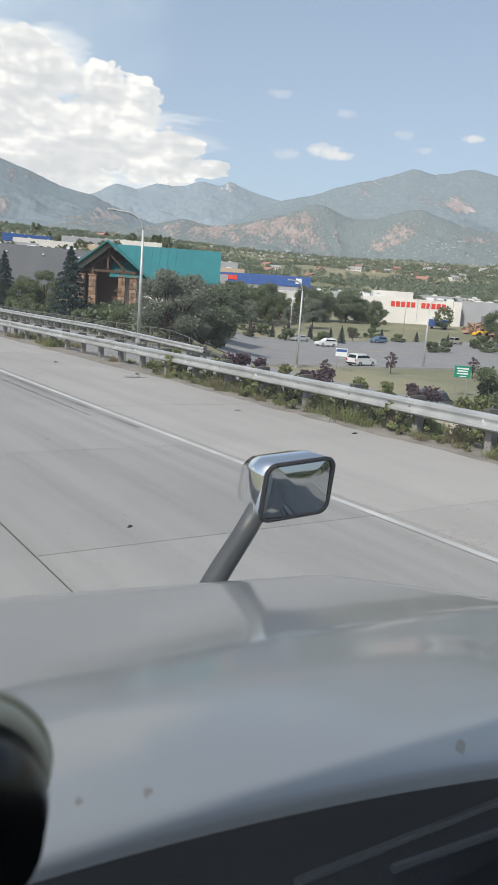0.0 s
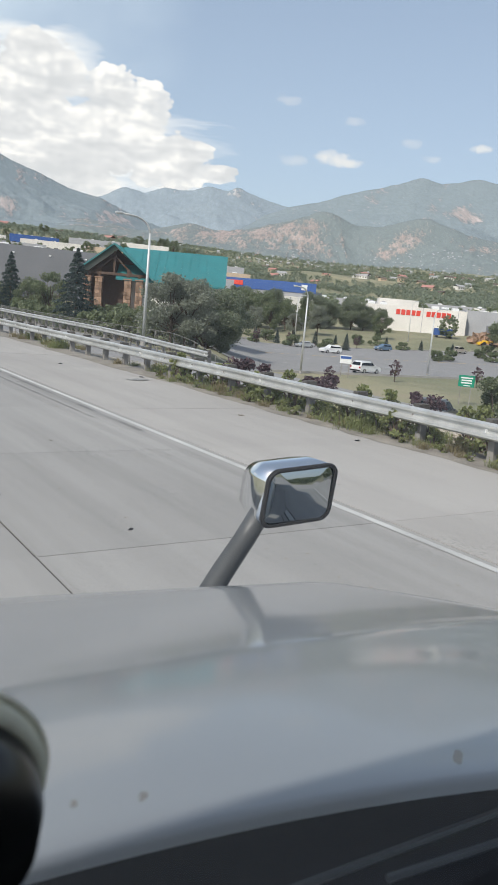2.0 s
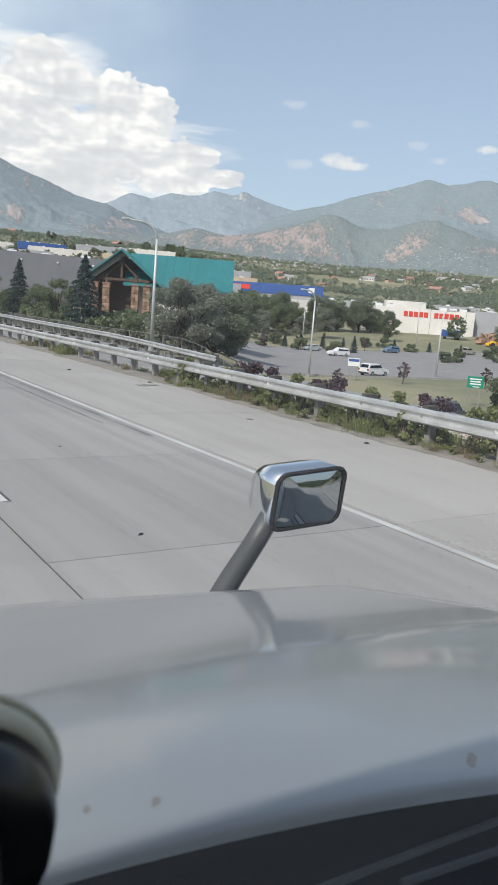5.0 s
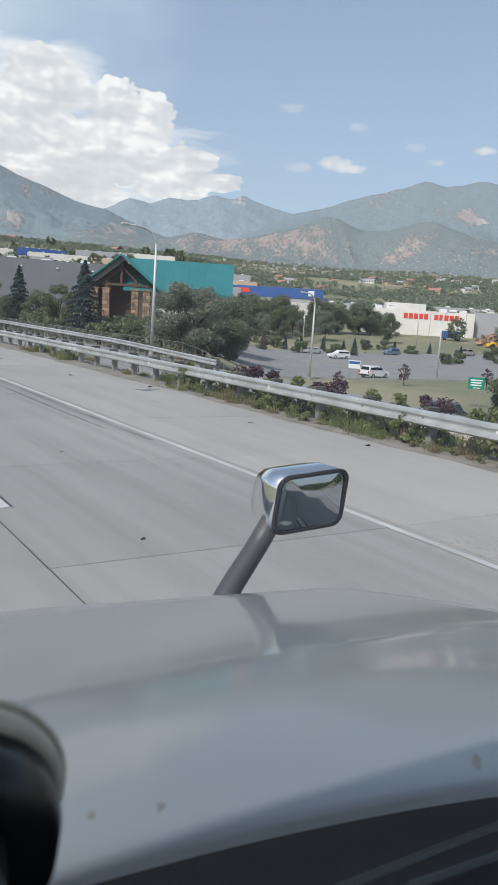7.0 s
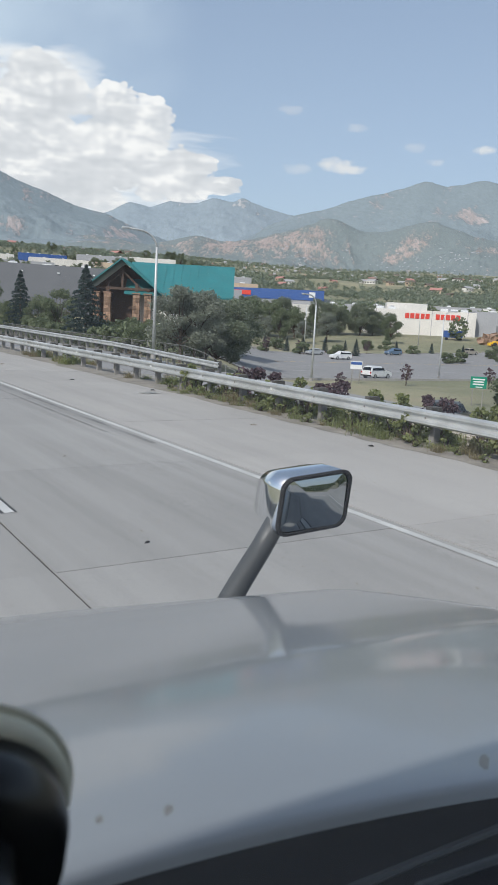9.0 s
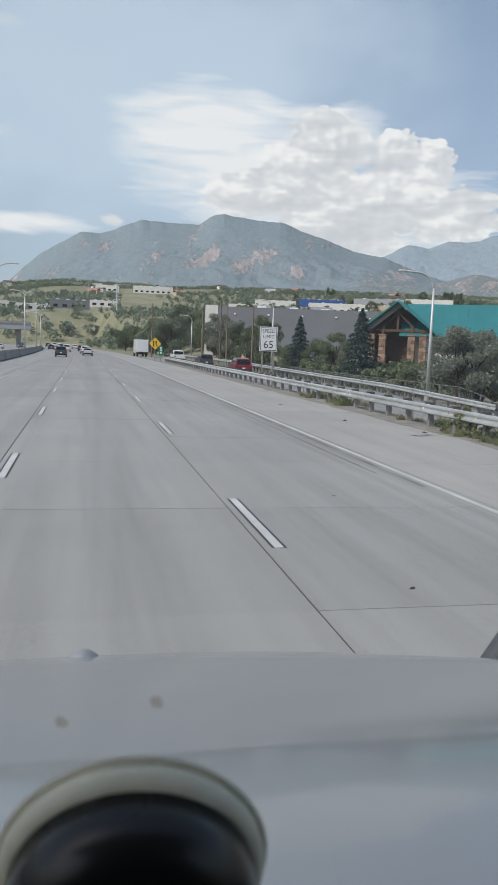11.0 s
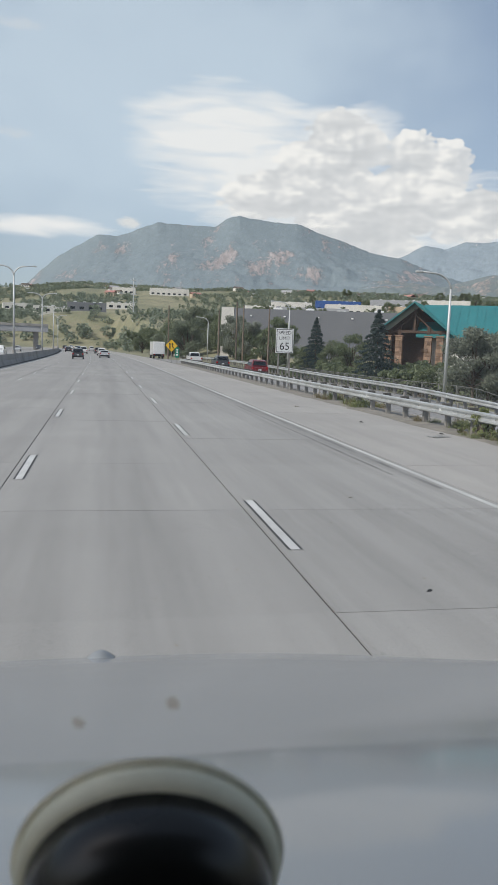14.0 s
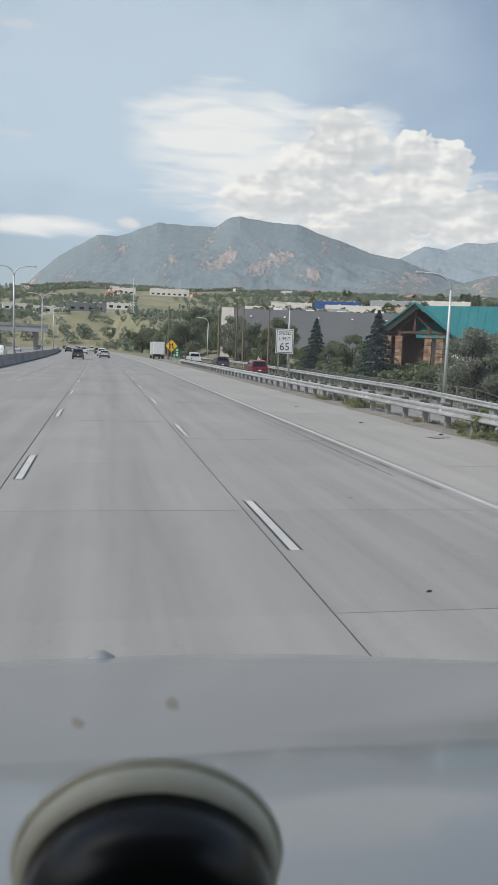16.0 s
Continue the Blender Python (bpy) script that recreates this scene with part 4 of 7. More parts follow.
def hood():
    ys = np.concatenate([np.linspace(a, b, 4)[:-1] for a, b in zip(HOOD_Y, HOOD_Y[1:])] + [[HOOD_Y[-1]]])
    u = np.linspace(-1, 1, 81)
    yy, uu = np.meshgrid(ys, u, indexing="ij")
    z = np.interp(ys, HOOD_Y, HOOD_Z)
    for _ in range(2):
        z[1:-8] = (z[:-9] + 2 * z[1:-8] + z[2:-7]) / 4
    half = np.interp(yy, [0.5, 1.5, 1.9, 2.25], [1.34, 1.34, 1.31, 1.2])
    x = half * np.sign(uu) * np.minimum(np.abs(uu) * 1.04, 1.0)
    z = z[:, None] - np.interp(yy, [0.4, 0.9, 1.15, 1.5, 2.0], [0.09, 0.09, 0.075, 0.055, 0.04]) * (x / 1.34) ** 2
    rise = np.clip((yy - 0.456) / 0.384, 0, 1)
    z = z + 4 * rise * (1 - rise) * (0.006 - 0.020 * np.minimum(np.abs(x), 0.9) ** 2)
    over = np.maximum(np.abs(uu) - 0.93, 0) / 0.07
    z = z - 0.03 * np.minimum(over, 0.5) ** 2 - 0.55 * np.maximum(over - 0.5, 0)
    y = yy - 0.20 * np.abs(uu) ** 3 * smooth((yy - 1.5) / 0.6) - 0.20 * np.minimum(np.abs(x), 0.6) ** 2 * smooth((0.70 - yy) / 0.27)
    v = np.stack([x, y, z], -1).reshape(-1, 3)
    ob = under(new("hood", mesh_of("hood", v, grid_faces(*yy.shape)[:, ::-1], M["paint"], True)), truck)
    ob["label"] = "glossy pale grey bonnet with a smooth rounded top"
    return ob


hood()
part("ornament", tube([(0.03, 1.950, 1.583), (0.03, 1.950, 1.603), (0.03, 1.950, 1.617), (0.03, 1.950, 1.624)], [0.046, 0.038, 0.02, 0.006], 16), M["paint"], truck, shade=True)
part("front_panel", box(-1.08, 1.08, 2.0, 2.18, 0.45, 1.25, 0.05), M["paint"], truck)
for s in (-1, 1):
    part("fender", box(min(s * 1.0, s * 1.31), max(s * 1.0, s * 1.31), 1.0, 1.95, 0.95, 1.36, 0.08), M["paint"], truck)
    part("side_panel", box(min(s * 1.24, s * 1.31), max(s * 1.24, s * 1.31), 0.36, 1.05, 0.7, 1.66, 0.03), M["paint"], truck)
    part("door", box(min(s * 1.2, s * 1.26), max(s * 1.2, s * 1.26), -1.2, 0.45, 0.7, 1.95, 0.02), M["paint"], truck)
    part("sleeper_side", box(min(s * 1.2, s * 1.26), max(s * 1.2, s * 1.26), -3.2, -1.2, 0.7, 3.3, 0.02), M["paint"], truck)
    w = tube([(s * 0.95, 1.35, 0.52), (s * 1.22, 1.35, 0.52)], 0.52, 28)
    wheel = part("wheel", w, M["rubber"], truck)
    part("rim", tube([(s * 1.2, 1.35, 0.52), (s * 1.235, 1.35, 0.52)], 0.29, 20), M["chrome"], wheel)
part("roof", box(-1.26, 1.26, -3.2, -0.06, 3.05, 3.12, 0.02), M["paint"], truck)
part("back_wall", box(-1.2, 1.2, -1.35, -1.3, 0.9, 3.05), M["dash"], truck)
part("cab_floor", box(-1.2, 1.2, -1.3, 0.45, 1.0, 1.05), M["dash"], truck)
part("cowl", box(-0.9, 0.9, 0.20, 0.58, 1.60, 1.955, 0.015), M["black"], truck, "black plastic cowl below the windscreen")
part("dashboard", box(-1.18, 1.18, -0.06, 0.36, 1.45, 1.72, 0.04), M["dash"], truck, "dark dashboard top")
for pts in ([(0.34, 0.402, 1.967), (0.47, 0.394, 1.970), (0.62, 0.386, 1.972), (0.80, 0.370, 1.974)], [(0.42, 0.378, 1.965), (0.53, 0.366, 1.966), (0.80, 0.338, 1.968)]):
    part("wiper", tube(pts, 0.0038, 6), M["arm"], truck, "grey wiper arm resting on the cowl")

# windscreen, with its dust
bm = bmesh.new()
pv = [bm.verts.new(p) for p in ((-1.15, 0.40, 1.80), (1.15, 0.40, 1.80), (1.05, 0.02, 3.05), (-1.05, 0.02, 3.05))]
bm.faces.new(pv)
pane = part("windscreen", bm, M["pane"], truck, "lightly dusty windscreen")
pane.visible_shadow = False

# hood mirror: a chrome-capped head on a grey arm
head_c = Vector((1.470, 1.898, 1.838))
nrm = Vector((-0.18, -0.982, 0.010)).normalized()
side_v = nrm.cross(Vector((0, 0, 1))).normalized() * -1
up_v = side_v.cross(nrm).normalized() * -1
if up_v.z < 0:
    up_v = -up_v
if side_v.x < 0:
    side_v = -side_v


def head_pt(a, b, d):
    """a to the outside, b up, d towards the driver."""
    return head_c + side_v * a * 0.94 + up_v * b * 0.94 + nrm * d


def rounded(w, h, r, n=6, slant=0.0):
    pts = []
    for cx, cy, a0 in ((w / 2 - r, h / 2 - r, 0), (-w / 2 + r, h / 2 - r, 90), (-w / 2 + r, -h / 2 + r, 180), (w / 2 - r, -h / 2 + r, 270)):
        for j in range(n + 1):
            a = radians(a0 + 90 * j / n)
            x, y = cx + r * math.cos(a), cy + r * math.sin(a)
            pts.append((x + 0.10 * y, y + slant * x))
    return pts


def head_loft(rings, name, mat, label="", cap=(True, True)):
    bm = bmesh.new()
    rr = []
    for w, h, r, d, sl, da in rings:
        rr.append([bm.verts.new(head_pt(a + da, b, d)) for a, b in rounded(w, h, r, 6, sl)])
    for p, q in zip(rr, rr[1:]):
        for j in range(len(p)):
            bm.faces.new((p[j], p[(j + 1) % len(p)], q[(j + 1) % len(p)], q[j]))
    if cap[0]:
        bm.faces.new(rr[0])
    if cap[1]:
        bm.faces.new(rr[-1])
    return part(name, bm, mat, hm, label, shade=True)


hm = part("hood_mirror", tube([(1.205, 2.06, 1.36), (1.250, 2.05, 1.46), (1.298, 2.03, 1.56), (1.348, 2.0, 1.67), (1.388, 1.975, 1.77)], [0.044, 0.042, 0.039, 0.036, 0.035], 8), M["arm"], truck,
          "hood mirror with chrome cap on a grey arm", shade=True)
SL = 0.12
head_loft([(0.19, 0.13, 0.05, -0.20, SL, -0.02), (0.235, 0.172, 0.05, -0.185, SL, -0.012), (0.252, 0.194, 0.045, -0.13, SL, -0.004), (0.258, 0.200, 0.04, 0.0, SL, 0.0)], "chrome_cap", M["chrome"], "polished chrome mirror cap")
head_loft([(0.258, 0.200, 0.04, -0.004, SL, 0), (0.261, 0.203, 0.04, 0.010, SL, 0), (0.255, 0.197, 0.038, 0.020, SL, 0), (0.236, 0.177, 0.030, 0.014, SL, 0)], "bezel", M["black"], "black rubber bezel", (True, False))
bm = bmesh.new()
steps = 14
loops = []
for i in range(steps + 1):
    sc = 1.0 - i / steps
    if sc > 0:
        loops.append([bm.verts.new(head_pt(a * sc, b * sc, 0.0215 - 0.0085 * (a * sc / 0.115) ** 2 - 0.0045 * (b * sc / 0.085) ** 2)) for a, b in rounded(0.240, 0.181, 0.032, 6, SL)])
tip = bm.verts.new(head_pt(0, 0, 0.0215))
for p, q2 in zip(loops, loops[1:]):
    for j in range(len(p)):
        bm.faces.new((p[j], p[(j + 1) % len(p)], q2[(j + 1) % len(p)], q2[j]))
for j in range(len(loops[-1])):
    bm.faces.new((loops[-1][j], loops[-1][(j + 1) % len(loops[-1])], tip))
part("mirror_pane", bm, M["mirror"], hm, "convex mirror glass showing the road behind", shade=True)

# suction mount on the glass
mount = thing("suction_mount", "black phone mount with a cream rubber suction cup", "phone mount", at=(0.039, 0.250, 2.229))
q = Euler((radians(104), 0, radians(-4)))


def disc(r0, z0, r1, z1, name, mat, parent, sides=64, inner=0.0):
    bm = bmesh.new()
    rings = [[bm.verts.new(q.to_matrix() @ Vector((r * math.cos(2 * math.pi * j / sides), r * math.sin(2 * math.pi * j / sides), z))) for j in range(sides)] for r, z in ((r0, z0), ((r0 + r1) / 2 + 0.002, (z0 + z1) / 2), (r1, z1))]
    for a, b in zip(rings, rings[1:]):
        for j in range(sides):
            bm.faces.new((a[j], a[(j + 1) % sides], b[(j + 1) % sides], b[j]))
    bm.faces.new(rings[0]), bm.faces.new(rings[-1])
    return part(name, bm, mat, parent, shade=True)


disc(0.0463, -0.0050, 0.0462, -0.0035, "cup_edge", M["cream"], mount)
disc(0.046, -0.0035, 0.043, 0.005, "cup_rim", M["cream"], mount)
disc(0.0425, 0.004, 0.037, 0.028, "cup_body", M["gloss_black"], mount)
part("stem", tube([(0.0, -0.012, 0.012), (-0.005, -0.05, -0.04), (-0.02, -0.07, -0.14), (-0.03, -0.05, -0.36)], [0.024, 0.02, 0.018, 0.03], 12), M["gloss_black"], mount, shade=True)


# box trailer coupled behind the cab
haul = thing("box_trailer", "white box trailer coupled behind the cab", "trailer")
part("cargo_box", box(-1.28, 1.28, -17.5, -3.7, 1.15, 4.0, 0.04), M["car_white"], haul)
part("side_rail", box(1.285, 1.30, -17.4, -3.8, 1.15, 1.32), M["zinc"], haul)
for s in (-1, 1):
    for y in (-15.8, -14.5):
        part("wheel", tube([(s * 0.75, y, 0.5), (s * 1.2, y, 0.5)], 0.5, 20), M["rubber"], haul)
for s in (-1, 1):
    part("landing_leg", box(s * 0.9 - 0.07, s * 0.9 + 0.07, -7.1, -6.95, 0.1, 1.15), M["black"], haul)

# ---- plants ----


def cards(centres, sizes, gen, flat=0.0):
    """Small leaf clumps: four-cornered bent cards at random turns. Returns vertices and faces."""
    n = len(centres)
    a = gen.normal(size=(n, 3))
    b = gen.normal(size=(n, 3))
    a[:, 2] *= 1 - flat
    a /= np.linalg.norm(a, axis=1)[:, None]
    b -= (a * b).sum(1)[:, None] * a
    b /= np.linalg.norm(b, axis=1)[:, None]
    s = np.asarray(sizes)[:, None] * 0.5
    k = np.cross(a, b) * s * 0.35
    v = np.stack([centres - a * s - b * s * 0.6, centres + a * s - b * s * 0.8 + k, centres + a * s * 0.8 + b * s, centres - a * s * 0.9 + b * s * 0.7 + k], 1).reshape(-1, 3)
    return v, np.arange(n * 4).reshape(-1, 4)


def crown_points(n, h0, h1, rad, gen, lumps=26):
    """Points round the ends of many boughs, thin enough to leave gaps and an uneven outline."""
    c = []
    for i in range(lumps):
        t = gen.uniform(0.02, 1.0)
        ang = gen.uniform(0, 6.28)
        rr = rad * (0.35 + 0.62 * math.sin(math.pi * min(t * 0.8 + 0.15, 1))) * gen.uniform(0.25, 1.0) ** 0.6
        c.append((rr * math.cos(ang), rr * math.sin(ang), h0 + (h1 - h0) * t, rad * gen.uniform(0.16, 0.38)))
    c = np.array(c)
    pick = gen.integers(0, lumps, n)
    d = gen.normal(size=(n, 3))
    d /= np.linalg.norm(d, axis=1)[:, None]
    d *= (gen.uniform(0.2, 1.0, n) ** 0.5 * gen.choice([1.0, 1.0, 1.3], n))[:, None] * c[pick, 3][:, None]
    d[:, 2] *= 0.75
    return c[pick, :3] + d, c


def broadleaf(name, label, h, rad, mat, leaf=0.32, n=2600, seed=1, group="", trunk_r=0.16, bole=0.28):
    gen = np.random.default_rng(seed)
    t = thing(name, label, "tree", group)
    pts, lumps = crown_points(n, h * bole, h * 0.95, rad, gen)
    v, f = cards(pts, gen.uniform(0.6, 1.4, n) * leaf, gen)
    under(new("crown", mesh_of("crown", v, f, mat)), t)
    bm = tube([(0, 0, -0.4), (0.03 * h * 0.2, 0, h * bole * 0.6), (0, 0.04, h * bole * 1.3), (0.05, 0, h * 0.75)], [trunk_r * 1.25, trunk_r, trunk_r * 0.75, trunk_r * 0.25], 8)
    for x, y, z, r in lumps:
        s = h * bole * gen.uniform(0.8, 1.4)
        tube([(0, 0, s), (x * 0.45, y * 0.45, (s + z) / 2 + 0.1), (x, y, z)], [trunk_r * 0.5, trunk_r * 0.3, trunk_r * 0.1], 5, bm)
    part("trunk", bm, M["bark"], t)
    return t


def conifer(name, label, h, rad, mat, seed=1, n=3600, group=""):
    """A spruce: whorls of drooping boughs, each thick with needle clumps, up to a leader."""
    gen = np.random.default_rng(seed)
    t = thing(name, label, "tree", group)
    z = h * (0.06 + 0.94 * gen.uniform(0, 1, n) ** 1.25)
    tier = np.round(z / (h / 17)) * (h / 17)
    z = tier + (z - tier) * 0.55
    bough = np.round(gen.uniform(0, 1, n) * 11) / 11 * 6.283 + tier * 2.1 + gen.normal(0, 0.16, n)
    reach = rad * (1 - z / h) ** 0.85 * (0.82 + 0.3 * np.sin(bough * 3 + tier * 5)) + 0.08
    u = gen.uniform(0.15, 1.0, n) ** 0.6
    p = np.stack([reach * u * np.cos(bough), reach * u * np.sin(bough), z - u * reach * 0.28 + gen.normal(0, 0.05, n)], -1)
    v, f = cards(p, gen.uniform(0.5, 1.2, n) * (0.10 + 0.06 * h / 8), gen, 0.5)
    under(new("crown", mesh_of("crown", v, f, mat)), t)
    part("trunk", tube([(0, 0, -0.3), (0, 0, h * 0.5), (0, 0, h * 0.97)], [0.17, 0.1, 0.02], 7), M["bark"], t)
    return t


def shrub(name, label, h, rad, mat, seed, n=700, group="shrubs by the fence", leaf=0.16):
    gen = np.random.default_rng(seed)
    t = thing(name, label, "shrub", group)
    pts, lumps = crown_points(n, 0.1, h, rad, gen, 12)
    pts[:, 2] = np.maximum(pts[:, 2], 0.02)
    v, f = cards(pts, gen.uniform(0.6, 1.4, n) * leaf, gen)
    under(new("foliage", mesh_of("foliage", v, f, mat)), t)
    bm = bmesh.new()
    for x, y, z, r in lumps:
        tube([(0, 0, -0.1), (x * 0.6, y * 0.6, z * 0.6), (x, y, z)], [0.03, 0.02, 0.008], 5, bm)
    part("stems", bm, M["bark"], t)
    return t


def spot(az, r, lift=0.0):
    x, y = r * math.sin(radians(az)), r * math.cos(radians(az))
    return x, y, float(land(x, y)) + lift


def clear_of_ramp(az, r):
    """Far enough out to stand behind the ramp's fence."""
    near, far = 30.0 / math.sin(radians(max(az, 1.0))), 19.5 / math.sin(radians(max(az, 1.0)))
    return (max(r, far) if far > 165 else max(r, near)) if 3.5 < az < 29 else r


def again(ob, az, r, turn=0.0, scale=1.0, lift=-0.05):
    r = clear_of_ramp(az, r)
    x, y, z = spot(az, r, lift)
    c = copy_thing(ob, pose(x, y, z, 0, 0, turn))
    if scale != 1.0:
        c.scale = (scale, scale, scale)
    return c


def stand(ob, az, r, turn=0.0, lift=-0.05):
    r = clear_of_ramp(az, r)
    ob.matrix_basis = pose(*spot(az, r, lift), 0, 0, turn)
    return ob


stand(conifer("spruce_tree", "tall blue-green spruce beside the teal-roofed hall", 9.0, 3.5, M["leaf_spruce"], 3, 15000, "spruces"), 20.3, 90)
spruce = stand(conifer("spruce_tree", "blue-green spruce among shrubs behind the fence", 8.8, 2.9, M["leaf_spruce"], 5, 11000, "spruces"), 15.8, 96)
again(spruce, 10.2, 128, 80, 0.62)
again(spruce, 40.2, 160, 140, 0.42)
olive = stand(broadleaf("olive_tree", "silvery green tree with a loose crown", 6.4, 2.8, M["leaf_pale"], 0.13, 11000, 11, "silver-leaved trees", 0.13), 27.2, 62)
again(olive, 28.3, 67, 100, 1.0)
again(olive, 29.1, 72, 10, 0.9)
again(olive, 33.4, 188, 60, 1.0)
again(olive, 36.2, 196, 200, 0.9)
again(olive, 7.0, 180, 120, 1.5)
again(olive, 7.9, 190, 10, 1.5)
again(olive, 6.0, 205, 200, 1.5)
again(olive, 38.0, 205, 20, 1.2)
again(olive, 9.9, 150, 70, 1.5)
again(olive, 10.9, 158, 250, 1.35)
ash_tree = stand(broadleaf("ash_tree", "dark green broad-leaved tree with a full crown", 9.4, 3.6, M["leaf"], 0.19, 12000, 21, "broad-leaved trees", 0.18, 0.16), 13.0, 100)
elm = stand(broadleaf("elm_tree", "leafy green tree with several limbs", 9.5, 4.2, M["leaf"], 0.20, 14000, 22, "broad-leaved trees", 0.24, 0.15), 5.6, 172)
for az, r, s, k in ((5.0, 190, 0.9, 1), (6.0, 225, 1.0, 0), (7.2, 215, 0.95, 1), (8.0, 200, 1.0, 0), (9.0, 192, 0.9, 1), (4.2, 265, 1.0, 1), (4.6, 230, 0.9, 0), (8.8, 205, 0.85, 1), (3.6, 250, 0.9, 0),
                    (10.9, 140, 0.75, 1), (12.2, 112, 0.7, 0), (15.4, 108, 0.55, 1), (17.4, 108, 0.6, 1), (18.5, 104, 0.68, 0), (24.4, 74, 0.36, 1), (3.0, 300, 1.0, 1), (2.2, 340, 0.9, 0), (27.9, 118, 0.7, 0), (30.2, 150, 0.5, 1),
                    (35.2, 225, 0.6, 1), (33.0, 250, 0.7, 1), (31.2, 196, 0.85, 0), (32.0, 206, 0.95, 1), (32.8, 200, 0.8, 0), (33.7, 212, 1.0, 1), (34.5, 205, 0.85, 0), (35.6, 214, 0.9, 1), (36.8, 222, 0.6, 0), (31.8, 260, 0.8, 0), (37.4, 235, 0.9, 1),
                    (42.6, 212, 0.75, 0), (33.0, 250, 0.8, 1), (31.0, 220, 0.8, 0), (29.0, 210, 0.9, 1), (27.4, 205, 0.9, 0), (30.0, 245, 0.8, 1), (51.5, 190, 1.0, 1), (54, 170, 1.1, 0), (58, 150, 1.0, 1)):
    again(elm if k else ash_tree, az, r, az * 37 % 360, s)
cottonwood = stand(broadleaf("cottonwood_tree", "broad grey-green cottonwood with foliage down to the ground", 9.0, 4.6, M["scrub"], 0.19, 20000, 24, "roadside cottonwoods", 0.22, 0.1), 6.3, 178)
for az, r, s in ((7.6, 170, 0.95), (8.6, 168, 0.9), (5.2, 216, 1.0), (4.5, 240, 0.8), (7.0, 205, 1.2), (9.5, 175, 0.7), (29.9, 76, 0.75), (30.9, 92, 0.8), (37.6, 232, 1.1), (38.6, 230, 0.9), (40.4, 234, 1.05), (41.3, 236, 0.85), (42.4, 236, 0.75), (34.6, 262, 1.0), (32.4, 262, 0.9)):
    again(cottonwood, az, r, az * 91 % 360, s)
for i in range(26):
    again(elm if i % 2 else ash_tree, 11.5 + i * 0.72 + random.uniform(-0.4, 0.4), random.uniform(520, 820), i * 77 % 360, random.uniform(0.7, 1.35))
for az, r, sc in ((33.5, 176, 0.28), (35.1, 168, 0.34), (36.3, 180, 0.30), (37.9, 171, 0.38), (39.4, 183, 0.26), (43.1, 176, 0.36), (45.6, 186, 0.30), (47.8, 178, 0.34), (31.0, 160, 0.30)):
    again(spruce, az, r, az * 61 % 360, sc)
plum = stand(broadleaf("plum_tree", "small purple-leaved plum tree on the grass", 2.5, 0.7, M["leaf_plum"], 0.12, 420, 31, "plum trees", 0.06, 0.3), 44.0, 88)
for az, r, s in ((49.8, 92, 1.0), (31.2, 96, 1.1), (39.2, 74, 0.8), (36.0, 160, 1.1), (41.0, 172, 1.2), (33.6, 150, 1.2)):
    again(plum, az, r, az * 51 % 360, s)
hedge = stand(shrub("plum_shrub", "tall purple-leaved shrub below the guardrail", 3.9, 1.5, M["leaf_plum"], 44, 3000, "purple shrubs below the guardrail", 0.13), 33.2, 34)
again(hedge, 38.6, 33, 120, 1.0)
again(hedge, 46.2, 36, 220, 0.85)
again(ash_tree, 51.8, 37, 40, 0.46)
bush = stand(shrub("juniper_shrub", "dense dark green shrub by the chain-link fence", 1.5, 1.3, M["leaf"], 41, 2400), 17.0, 66)


def grass_tuft(name, label, mat, h, n, seed, spread=0.16):
    """A clump of arching blades, some with a seed head."""
    gen = np.random.default_rng(seed)
    t = thing(name, label, "weeds", "weeds along the guardrail")
    ang, lean = gen.uniform(0, 6.28, n), gen.uniform(0.1, 0.75, n)
    hh = h * gen.uniform(0.35, 1.0, n)
    root = gen.normal(0, spread * 0.5, (n, 2))
    d = np.stack([np.cos(ang), np.sin(ang)], -1)
    w = gen.uniform(0.003, 0.008, n)[:, None]
    side = np.stack([-d[:, 1], d[:, 0]], -1) * w
    z0 = np.full((n, 1), -0.05)
    mid, tip = root + d * (lean * hh * 0.35)[:, None], root + d * (lean * hh)[:, None]
    rows = [np.hstack([root - side, z0]), np.hstack([root + side, z0]), np.hstack([mid + side, (hh * 0.6)[:, None]]), np.hstack([mid - side, (hh * 0.6)[:, None]]), np.hstack([tip, (hh * (1 - 0.3 * lean))[:, None]])]
    v = np.stack(rows, 1).reshape(-1, 3)
    f = [q for i in range(n) for q in ((5 * i, 5 * i + 1, 5 * i + 2, 5 * i + 3), (5 * i + 3, 5 * i + 2, 5 * i + 4))]
    under(new("blades", mesh_of("blades", v, f, mat)), t)
    pts = np.hstack([tip, (hh * (1 - 0.3 * lean))[:, None]])[::3]
    lv, lf = cards(pts, gen.uniform(0.02, 0.05, len(pts)), gen)
    under(new("seed_heads", mesh_of("seed_heads", lv, lf, mat)), t)
    return t


dry = stand(grass_tuft("weed_clump", "dry straw-coloured weeds at the foot of the guardrail", M["leaf_dry"], 0.42, 170, 42, 0.24), 45, 17.6)
weed = stand(grass_tuft("weed_clump", "leafy green weeds at the foot of the guardrail", M["leaf_weed"], 0.45, 190, 43, 0.34), 30, 23)
for i in range(50):
    az = 10.5 + i * 0.36 + random.uniform(-0.3, 0.3)
    again(bush, az, random.uniform(72, 98), random.uniform(0, 360), random.uniform(0.7, 1.6))
for az, r, sc in ((21.6, 92, 1.7), (22.5, 94, 1.5), (23.4, 92, 1.9), (24.4, 90, 1.6), (25.3, 93, 1.8)):
    again(bush, az, r, az * 83 % 360, sc)
for i in range(16):
    again(bush, random.uniform(32, 52), random.uniform(150, 200), random.uniform(0, 360), random.uniform(0.7, 1.5))
